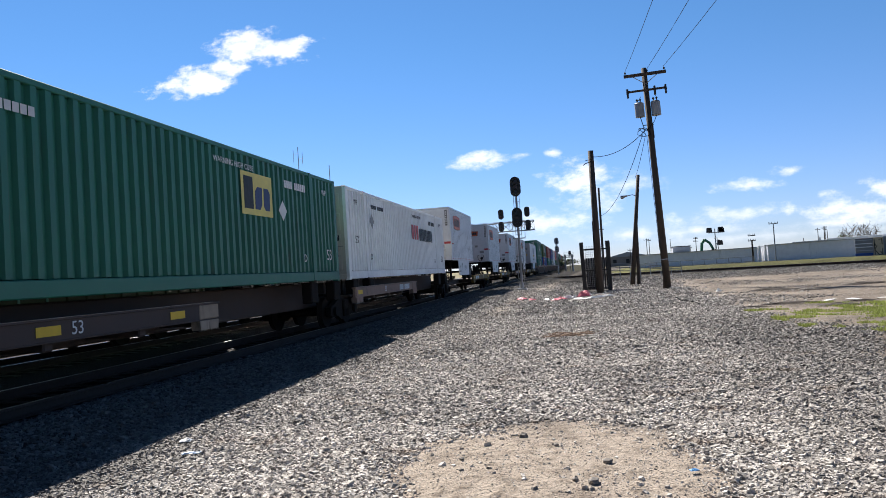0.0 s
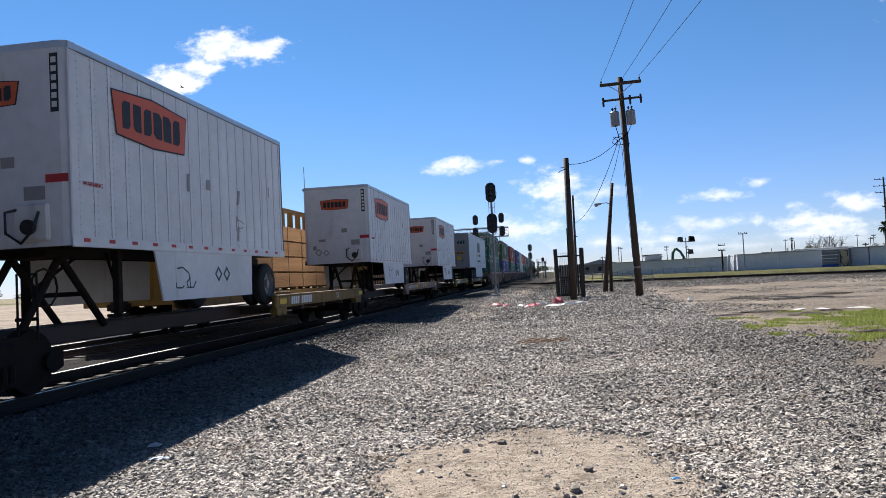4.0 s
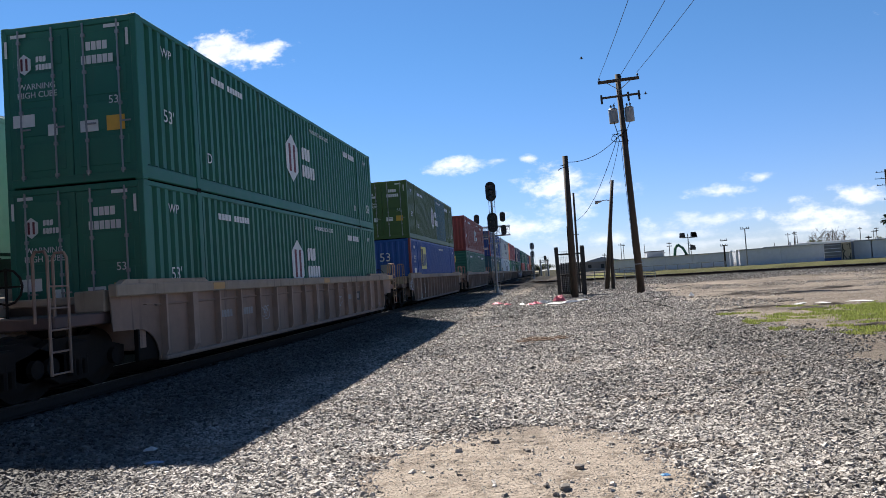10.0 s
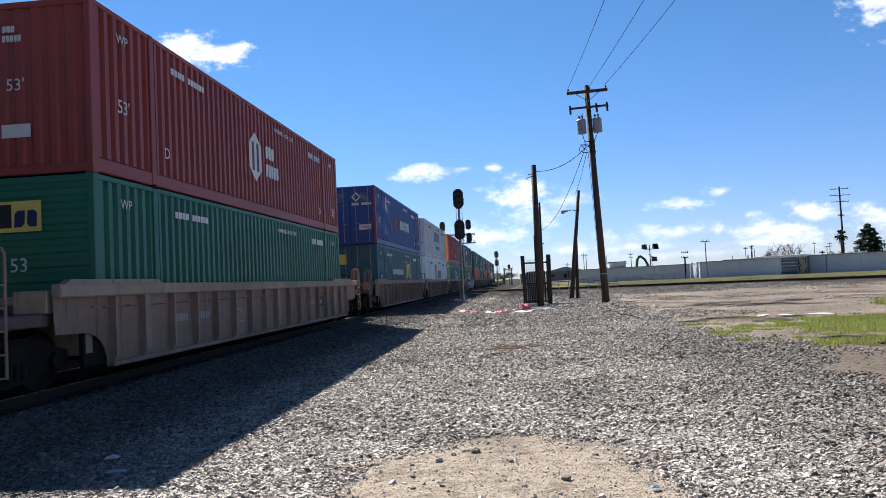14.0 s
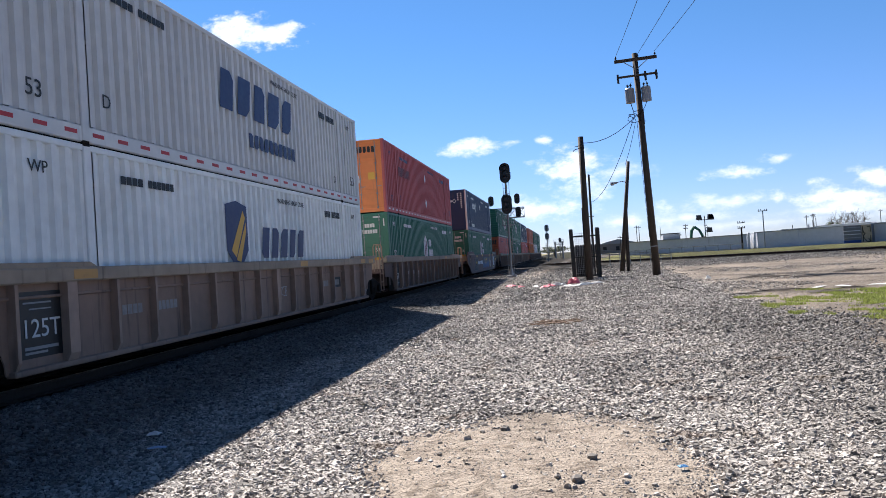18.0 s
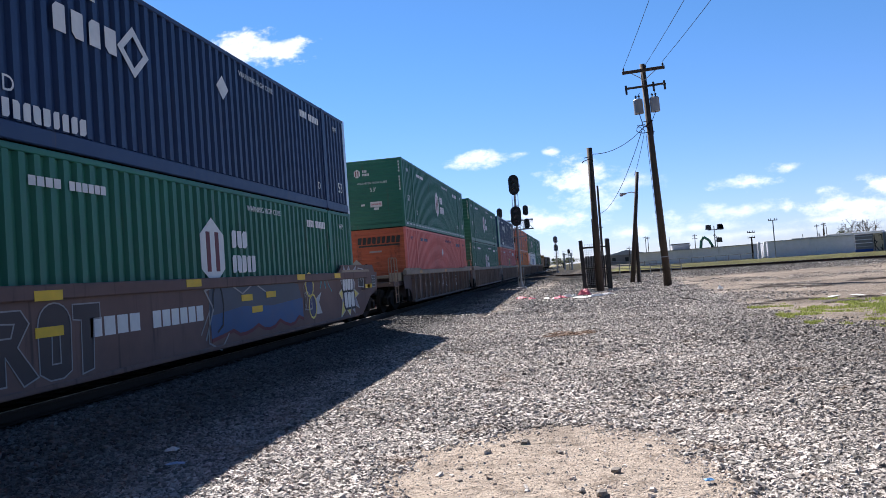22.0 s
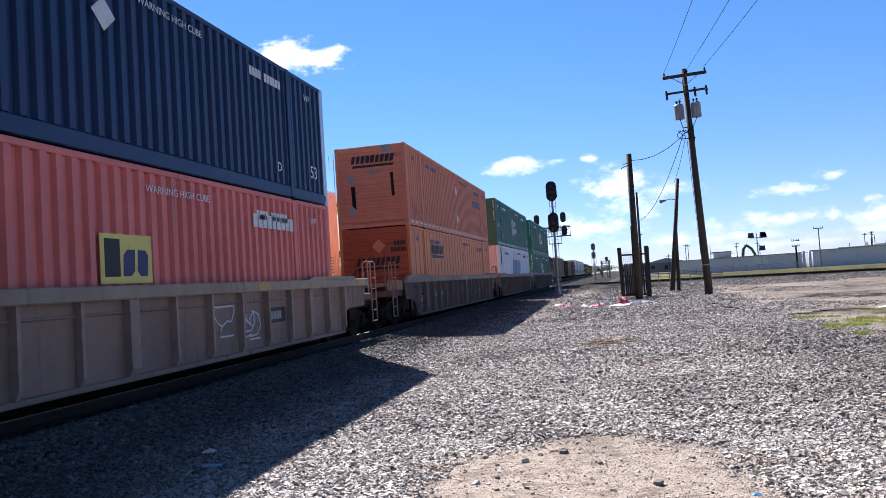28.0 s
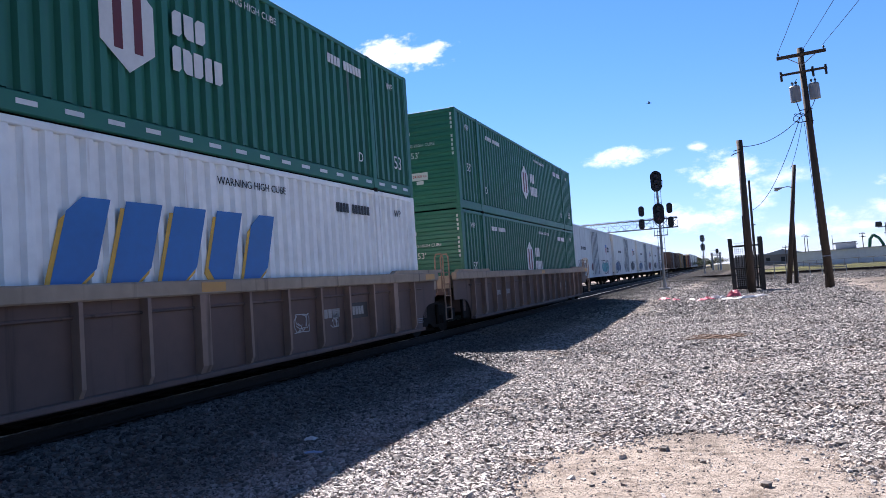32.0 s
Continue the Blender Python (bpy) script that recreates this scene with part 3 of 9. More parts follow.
def ground_material():
    m = bpy.data.materials.new("crushed_ballast_and_dirt")
    m.use_nodes = True
    nt = m.node_tree
    bsdf = nt.nodes["Principled BSDF"]
    N, L = nt.nodes.new, nt.links.new
    coord = N("ShaderNodeTexCoord")

    def tex(kind, size, detail=6):
        n = N(kind)
        n.inputs["Scale"].default_value = size
        if kind == "ShaderNodeTexNoise":
            n.inputs["Detail"].default_value = detail
        L(coord.outputs["Object"], n.inputs["Vector"])
        return n

    def mixed(fac, a, b):
        n = N("ShaderNodeMix")
        n.data_type = "RGBA"
        for socket, v in (("Factor", fac), ("A", a), ("B", b)):
            if isinstance(v, tuple):
                n.inputs[socket].default_value = (*v, 1)
            elif isinstance(v, float):
                n.inputs[socket].default_value = v
            else:
                L(v, n.inputs[socket])
        return n.outputs["Result"]

    def ranged(v, a, b, c=0.0, d=1.0):
        n = N("ShaderNodeMapRange")
        L(v, n.inputs["Value"])
        for socket, value in zip(("From Min", "From Max", "To Min", "To Max"), (a, b, c, d)):
            n.inputs[socket].default_value = value
        return n.outputs[0]

    cells, big_cells = tex("ShaderNodeTexVoronoi", 42), tex("ShaderNodeTexVoronoi", 9)
    fine, mid, wide = tex("ShaderNodeTexNoise", 60), tex("ShaderNodeTexNoise", 3.5), tex("ShaderNodeTexNoise", 0.45)
    grey = N("ShaderNodeSeparateColor")
    L(cells.outputs["Color"], grey.inputs[0])
    # base colour darkened so that gaps between the loose stones look shaded
    stone = mixed(ranged(grey.outputs[0], 0.0, 1.0), (0.030, 0.028, 0.026), (0.17, 0.16, 0.15))
    stone = mixed(ranged(mid.outputs[0], 0.45, 0.75, 0, 0.5), stone, (0.135, 0.115, 0.098))
    soil = mixed(fine.outputs[0], (0.315, 0.262, 0.215), (0.445, 0.383, 0.320))
    soil = mixed(ranged(mid.outputs[0], 0.52, 0.72, 0, 0.6), soil, (0.19, 0.152, 0.125))
    soil = mixed(ranged(wide.outputs[0], 0.52, 0.66, 0, 0.55), soil, (0.165, 0.142, 0.125))
    patch = tex("ShaderNodeTexNoise", 1.1, 8)
    stone = mixed(ranged(patch.outputs[0], 0.38, 0.62, 0.0, 0.6), stone, (0.078, 0.066, 0.055))
    clod = tex("ShaderNodeTexNoise", 9.0, 8)
    soil = mixed(ranged(clod.outputs[0], 0.5, 0.68, 0.0, 0.6), soil, (0.10, 0.078, 0.06))
    turf = mixed(mid.outputs[0], (0.115, 0.130, 0.05), (0.19, 0.175, 0.08))
    dirt, grass = N("ShaderNodeAttribute"), N("ShaderNodeAttribute")
    dirt.attribute_name, grass.attribute_name = "dirt", "grass"
    add = N("ShaderNodeMath")
    add.operation = "MULTIPLY_ADD"
    L(fine.outputs[0], add.inputs[0])
    add.inputs[1].default_value = 0.5
    L(dirt.outputs["Fac"], add.inputs[2])
    color = mixed(ranged(add.outputs[0], 0.45, 0.85), stone, soil)
    color = mixed(ranged(grass.outputs["Fac"], 0.2, 0.9), color, turf)
    grime_shade = N("ShaderNodeAttribute")
    grime_shade.attribute_name = "grime_shade"
    color = mixed(ranged(grime_shade.outputs["Fac"], 0.0, 1.0, 0.0, 0.97), color, (0.017, 0.016, 0.016))
    L(color, bsdf.inputs["Base Color"])
    bsdf.inputs["Roughness"].default_value = 0.95
    bsdf.inputs["Specular IOR Level"].default_value = 0.04
    height = N("ShaderNodeMath")
    height.operation = "MULTIPLY_ADD"
    L(cells.outputs["Distance"], height.inputs[0])
    L(ranged(dirt.outputs["Fac"], 0.15, 0.5, -1.0, -0.08), height.inputs[1])
    lumps = N("ShaderNodeMath")
    lumps.operation = "MULTIPLY_ADD"
    L(clod.outputs[0], lumps.inputs[0])
    lumps.inputs[1].default_value = 1.6
    L(fine.outputs[0], lumps.inputs[2])
    L(lumps.outputs[0], height.inputs[2])
    bump = N("ShaderNodeBump")
    bump.inputs["Strength"].default_value, bump.inputs["Distance"].default_value = 0.85, 0.035
    L(height.outputs[0], bump.inputs["Height"])
    L(bump.outputs[0], bsdf.inputs["Normal"])
    return m


def build_ground():
    xs, ys = spread(-7.0, 6.0, 2500, 0.12, 1.065), spread(2.5, 13.0, 2800, 0.12, 1.05)
    nx, ny = len(xs), len(ys)
    verts = [(x, y, ground_z(x, y)) for y in ys for x in xs]
    faces = [(j * nx + i, j * nx + i + 1, (j + 1) * nx + i + 1, (j + 1) * nx + i) for j in range(ny - 1) for i in range(nx - 1)]
    me = bpy.data.meshes.new("ground")
    me.from_pydata(verts, [], faces)
    me.materials.append(ground_material())
    me.polygons.foreach_set("use_smooth", [True] * len(me.polygons))
    for name, rule in (("dirt", dirt_at), ("grass", grass_at), ("grime_shade", grime_shade_at)):
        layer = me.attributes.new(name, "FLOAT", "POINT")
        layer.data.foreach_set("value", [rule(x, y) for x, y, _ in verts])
    return tagged(new("ground", me), "grey crushed-rock ballast with bare tan dirt patches", "ground", kind="structure")


build_ground()

STONE = material("crushed_grey_rock", (0.385, 0.355, 0.325), 0.88, 0, 0.35, 40, 0.6, (0.225, 0.172, 0.130), 0.55, island=0.72)


def grime_shaded(m):
    """Darken the stones by the same grime and painted-in shade as the ground."""
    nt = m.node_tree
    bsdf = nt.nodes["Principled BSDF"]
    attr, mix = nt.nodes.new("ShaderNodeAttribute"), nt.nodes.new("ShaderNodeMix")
    attr.attribute_name, mix.data_type = "grime_shade", "RGBA"
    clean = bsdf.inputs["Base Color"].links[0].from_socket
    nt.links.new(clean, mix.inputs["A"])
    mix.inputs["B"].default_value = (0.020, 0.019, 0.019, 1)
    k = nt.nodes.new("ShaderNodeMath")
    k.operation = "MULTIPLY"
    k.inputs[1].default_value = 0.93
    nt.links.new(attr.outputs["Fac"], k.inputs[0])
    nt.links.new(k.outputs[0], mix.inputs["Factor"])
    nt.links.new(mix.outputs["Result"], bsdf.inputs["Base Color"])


grime_shaded(STONE)


class Field:
    """A rule of the ground sampled on a grid, for quick lookup at many places."""

    def __init__(self, rule, x0=-8.0, x1=24.0, y0=4.0, y1=68.0, step=0.14):
        self.x0, self.y0, self.step = x0, y0, step
        self.nx, self.ny = int((x1 - x0) / step) + 1, int((y1 - y0) / step) + 1
        self.values = np.array([[rule(x0 + i * step, y0 + j * step) for i in range(self.nx)] for j in range(self.ny)])

    def __call__(self, x, y):
        u = np.clip((x - self.x0) / self.step, 0, self.nx - 1.001)
        v = np.clip((y - self.y0) / self.step, 0, self.ny - 1.001)
        i, j = u.astype(int), v.astype(int)
        a, b, g = u - i, v - j, self.values
        return (g[j, i] * (1 - a) + g[j, i + 1] * a) * (1 - b) + (g[j + 1, i] * (1 - a) + g[j + 1, i + 1] * a) * b


def build_gravel():
    rng = np.random.default_rng(5)
    height, dirt, grass, grime_shade = Field(ground_z), Field(dirt_at), Field(grass_at), Field(grime_shade_at)
    blocky, ridged = [], []

    def strew(count, where, size, kind, block=False):
        """Angular stones of about that size: broken blocks with a slanting top where they lie near, ridges farther off."""
        x0, x1, y0, y1 = where
        x, y = rng.uniform(x0, x1, count), rng.uniform(y0, y1, count)
        d, g, luck = dirt(x, y), grass(x, y), rng.random(count)
        keep = (x < 0.58 * y + 0.8) & (x > -7.12) & (x > -1.4 * y - 0.3)
        if kind == "bare":
            keep &= d + g < 0.3 + 0.55 * luck
        elif kind == "edge":
            keep &= (d > 0.05) & (d < 0.95) & (g < 0.4)
        else:
            keep &= (d > 0.3) & (g < 0.5)
        x, y = x[keep], y[keep]
        n = len(x)
        r = size * rng.uniform(0.45, 1.0, n) * np.where(rng.random(n) < 0.06, 1.45, 1.0)
        turn, tip = rng.uniform(0, 6.283, n), rng.uniform(-0.7, 0.7, (n, 2))
        if block:
            corners = ((-1.2, -0.85), (1.2, -0.85), (1.2, 0.85), (-1.2, 0.85), (-0.85, -0.62), (0.85, -0.62), (0.85, 0.62), (-0.85, 0.62))
        else:
            corners = ((-1.25, -0.9), (1.25, -0.9), (1.25, 0.9), (-1.25, 0.9), (-0.85, 0), (0.85, 0))
        pts = np.zeros((n, len(corners), 3))
        tall = rng.uniform(0.3, 0.95, n)
        for k, (cx, cy) in enumerate(corners):
            wide = rng.uniform(0.7, 1.2, n) if k < 4 or block else rng.uniform(0.3, 1.2, n)
            pts[:, k, 0], pts[:, k, 1] = cx * wide, cy * wide + (0 if k < 4 or block else rng.uniform(-0.6, 0.6, n))
            pts[:, k, 2] = -0.4 if k < 4 else tall + rng.uniform(-0.28, 0.28, n)
        pts[:, :, 2] += pts[:, :, 0] * tip[:, :1] * 0.6 + pts[:, :, 1] * tip[:, 1:] * 0.6
        c, s = np.cos(turn)[:, None], np.sin(turn)[:, None]
        px, py = pts[:, :, 0].copy(), pts[:, :, 1].copy()
        pts[:, :, 0], pts[:, :, 1] = c * px - s * py, s * px + c * py
        pts *= r[:, None, None]
        pts += np.stack([x, y, height(x, y)], 1)[:, None]
        (blocky if block else ridged).append(pts)

    strew(88000, (-5.0, 3.6, 3.9, 7.0), 0.0195, "bare", True)
    strew(4500, (-5.0, -3.4, 3.0, 3.9), 0.0195, "bare", True)
    strew(700, (-5.0, 3.6, 4.3, 8.0), 0.030, "bare", True)
    strew(105000, (-5.6, 7.0, 7.0, 12.0), 0.0215, "bare", True)
    strew(30000, (-7.2, -4.4, 3.0, 16.0), 0.031, "bare", True)
    strew(24000, (-7.2, -4.4, 16.0, 45.0), 0.040, "bare")
    strew(98000, (-5.6, 10.0, 12.0, 22.0), 0.025, "bare", True)
    strew(54000, (-5.6, 16.0, 22.0, 42.0), 0.034, "bare", True)
    strew(16000, (-5.6, 23.0, 42.0, 67.0), 0.046, "bare", True)
    strew(16000, (-2.0, 2.0, 4.3, 7.5), 0.0045, "few")
    strew(2600, (-2.0, 2.0, 4.3, 7.5), 0.010, "few")
    strew(260, (-2.0, 2.0, 4.3, 7.5), 0.021, "few", True)
    strew(14000, (-2.4, 2.4, 4.3, 7.6), 0.011, "edge")
    strew(30000, (2.0, 20.0, 6.0, 44.0), 0.016, "few")
    blocky, ridged = np.concatenate(blocky), np.concatenate(ridged)
    nb, nr = len(blocky), len(ridged)
    me = bpy.data.meshes.new("gravel")
    me.vertices.add(nb * 8 + nr * 6)
    me.vertices.foreach_set("co", np.concatenate([blocky.reshape(-1), ridged.reshape(-1)]))
    block = np.array([4, 5, 6, 7, 0, 1, 5, 4, 1, 2, 6, 5, 2, 3, 7, 6, 3, 0, 4, 7])
    ridge = np.array([0, 1, 5, 4, 2, 3, 4, 5, 1, 2, 5, 3, 0, 4])
    loops = np.concatenate([(np.arange(nb)[:, None] * 8 + block[None]).reshape(-1), (nb * 8 + np.arange(nr)[:, None] * 6 + ridge[None]).reshape(-1)])
    me.loops.add(len(loops))
    me.loops.foreach_set("vertex_index", loops)
    me.polygons.add(nb * 5 + nr * 4)
    starts = np.concatenate([np.arange(nb * 5) * 4, (nb * 20 + np.arange(nr)[:, None] * 14 + np.array([0, 4, 8, 11])[None]).reshape(-1)])
    me.polygons.foreach_set("loop_start", starts)
    me.polygons.foreach_set("use_smooth", np.zeros(nb * 5 + nr * 4, dtype=bool))
    me.update(calc_edges=True)
    me.materials.append(STONE)
    layer = me.attributes.new("grime_shade", "FLOAT", "POINT")
    darkness = [np.repeat(grime_shade(p[:, 0, 0], p[:, 0, 1]), p.shape[1]) for p in (blocky, ridged)]
    layer.data.foreach_set("value", np.concatenate(darkness))
    tagged(new("gravel", me), "loose angular grey ballast stones strewn over the ground", "gravel", kind="stuff")


# ---------------------------------------------------------------- tracks
RAIL = [(-0.075, -0.17), (0.075, -0.17), (0.075, -0.155), (0.012, -0.135), (0.012, -0.045), (0.036, -0.035), (0.036, -0.006), (0.028, 0.0), (-0.028, 0.0), (-0.036, -0.006), (-0.036, -0.035), (-0.012, -0.045), (-0.012, -0.135), (-0.075, -0.155)]


def build_track(name, label, start, end, ties_from, ties_to, step=0.51, top=RAIL_TOP):
    """A straight track from start to end (x, y). Ties are single pieces between two distances along it."""
    start, end = Vector(start), Vector(end)
    length, turn = (end - start).length, math.degrees(math.atan2(-(end - start).x, (end - start).y))
    track = thing(name, label, "railway track", kind="structure", at=pose(start.x, start.y, top, 0, 0, turn))
    for x in (-0.755, 0.755):
        rail = part("rail", Shape().prism([(u + x, v) for u, v in RAIL], "y", 0, length), RAILWEB, track, "rust-brown steel rail")
        part("rail_head", Shape().box(x - 0.03, x + 0.03, 0, length, 0.0, 0.0025), RAILTOP, rail, "polished running surface")
    rng = random.Random(3)
    def one():
        return Shape().box(-1.3, 1.3, -0.11, 0.11, -0.33, -0.172, 0.012)
    y = ties_from
    while y < ties_to:
        part("tie", ("tie", one), TIE, track, at=pose(rng.uniform(-0.04, 0.04), y, rng.uniform(-0.012, 0.004), 0, 0, rng.uniform(-1, 1)))
        y += step
    s, y = Shape(), ties_to
    while y < min(length, ties_to + 160):
        s.box(-1.3, 1.3, y - 0.11, y + 0.11, -0.33, -0.172)
        y += step
    tagged(part("far_ties", s, TIE, track), kind="stuff")
    return track


build_track("near_track", "straight main track with rust-brown rails on dark ties", (NEAR_X, -60), (NEAR_X, 900), 62, 150)
build_track("far_track", "second parallel track behind the first", (FAR_X, -60), (FAR_X, 900), 70, 100)
cx, cy = Vector((*CROSS[0], 0)), Vector((*CROSS[1], 0))
cway = (cy - cx).normalized()
c0, c1 = cx - cway * 13.5, cx + cway * 160
build_track("crossing_track", "track that crosses the main line at an angle on low ballast", (c0.x, c0.y), (c1.x, c1.y), 2, 60, top=CROSS_TOP)

# ---------------------------------------------------------------- the train that comes towards the camera
def run(t):
    """How far the near train has come after t seconds."""
    k = t / 16
    return 189.290 * k + 4.429 * k**2 - 1.986 * k**3 - 2.783 * k**4 + 1.024 * k**5


FAR_SPEED = 12.5                                       # the far train goes away, m/s
MOVING = []                                            # (object, x, place along the train, z, which train)


def rides(ob, u, z=0.0, x=NEAR_X, train="near"):
    MOVING.append((ob, x, u, z, train))
    return ob


W, H, L53, POST = 1.295, 2.896, 16.15, 6.09


def wave(y0, y1, x, z0, z1, pitch=0.272, deep=0.068, out=1):
    """A corrugated wall between y0 and y1 whose proud face lies at x."""
    n = max(1, round((y1 - y0) / pitch))
    step = (y1 - y0) / n
    line = [(y0, 0)]
    for i in range(n):
        b = y0 + i * step
        line += [(b + 0.30 * step, 0), (b + 0.42 * step, 1), (b + 0.78 * step, 1), (b + 0.90 * step, 0)]
    line.append((y1, 0))
    pts, faces = [], []
    for y, d in line:
        pts += [(x - out * deep * d, y, z0), (x - out * deep * d, y, z1)]
    for i in range(len(line) - 1):
        faces.append((2 * i, 2 * i + 2, 2 * i + 3, 2 * i + 1))
    return pts, faces


BAYS = ((-L53 / 2 + 0.2, -POST - 0.15), (-POST + 0.15, POST - 0.15), (POST + 0.15, L53 / 2 - 0.2))


def side_shape(out, bay):
    return Shape().add(*wave(*BAYS[bay], out * (W - 0.014), 0.283, H - 0.10, out=out))


def sheet_shape(out):
    x = out * (W - 0.03)
    return Shape().box(min(x, x - out * 0.03), max(x, x - out * 0.03), -L53 / 2 + 0.09, L53 / 2 - 0.09, 0.26, H - 0.09)


def seam_shape(out):
    """A narrow raised seam between two sheets."""
    x = out * (W - 0.03)
    pts = [(x, -0.03), (x + out * 0.022, -0.012), (x + out * 0.022, 0.012), (x, 0.03)]
    return Shape().prism(pts, "z", 0.26, H - 0.09)


def roof_shape():
    s = Shape()
    n = 30
    step = (L53 - 0.2) / n
    pts, faces = [], []
    for i in range(n + 1):
        y = -L53 / 2 + 0.1 + i * step
        for dy, z in ((0.0, H - 0.03), (0.1 * step, H - 0.012), (0.5 * step, H - 0.012), (0.6 * step, H - 0.03)):
            pts += [(-W + 0.05, y + dy, z), (W - 0.05, y + dy, z)]
    for i in range(len(pts) // 2 - 1):
        faces.append((2 * i, 2 * i + 1, 2 * i + 3, 2 * i + 2))
    return s.add([p for p in pts if p[1] < L53 / 2], [f for f in faces if max(f) < len([p for p in pts if p[1] < L53 / 2])])


def rib_end_shape():
    """A front wall pressed in horizontal ribs."""
    s, y = Shape(), -L53 / 2
    line, z = [(0.2, 0)], 0.24
    while z < H - 0.32:
        line += [(z, 0), (z + 0.03, 1), (z + 0.12, 1), (z + 0.15, 0)]
        z += 0.23
    line.append((H - 0.1, 0))
    pts, faces = [], []
    for z, d in line:
        pts += [(-W + 0.1, y + 0.035 - 0.028 * d, z), (W - 0.1, y + 0.035 - 0.028 * d, z)]
    for i in range(len(line) - 1):
        faces.append((2 * i, 2 * i + 1, 2 * i + 3, 2 * i + 2))
    return s.add(pts, faces)


def wave_end_shape():
    s = Shape()
    n, line = 8, []
    step = (2 * W - 0.24) / n
    for i in range(n):
        b = -W + 0.12 + i * step
        line += [(b, 0), (b + 0.3 * step, 0), (b + 0.45 * step, 1), (b + 0.8 * step, 1), (b + 0.95 * step, 0)]
    line.append((W - 0.12, 0))
    pts, faces = [], []
    for x, d in line:
        pts += [(x, -L53 / 2 + 0.02 + 0.035 * d, 0.16), (x, -L53 / 2 + 0.02 + 0.035 * d, H - 0.1)]
    for i in range(len(line) - 1):
        faces.append((2 * i, 2 * i + 2, 2 * i + 3, 2 * i + 1))
    return s.add(pts, faces)


def door_shape(left):
    s, y = Shape(), -L53 / 2
    x0, x1 = (-W + 0.1, -0.01) if left else (0.01, W - 0.1)
    s.box(x0, x1, y + 0.02, y + 0.055, 0.17, H - 0.12, 0.008)
    return s


def door_panel_shape(left):
    x0, x1 = (-W + 0.1, -0.01) if left else (0.01, W - 0.1)
    return Shape().box(x0 + 0.12, x1 - 0.12, -L53 / 2 + 0.004, -L53 / 2 + 0.0205, 0, 0.5, 0.008)


def bar_shape():
    y = -L53 / 2
    s = Shape().cyl((0, y - 0.018, 0.14), (0, y - 0.018, H - 0.08), 0.017, n=8)
    for z in (0.2, 0.75, 1.35, 1.95, 2.6):
        s.box(-0.035, 0.035, y - 0.03, y + 0.02, z - 0.03, z + 0.03, 0.005)
    s.box(-0.015, 0.19, y - 0.036, y - 0.02, 1.02, 1.05, 0.003)
    return s


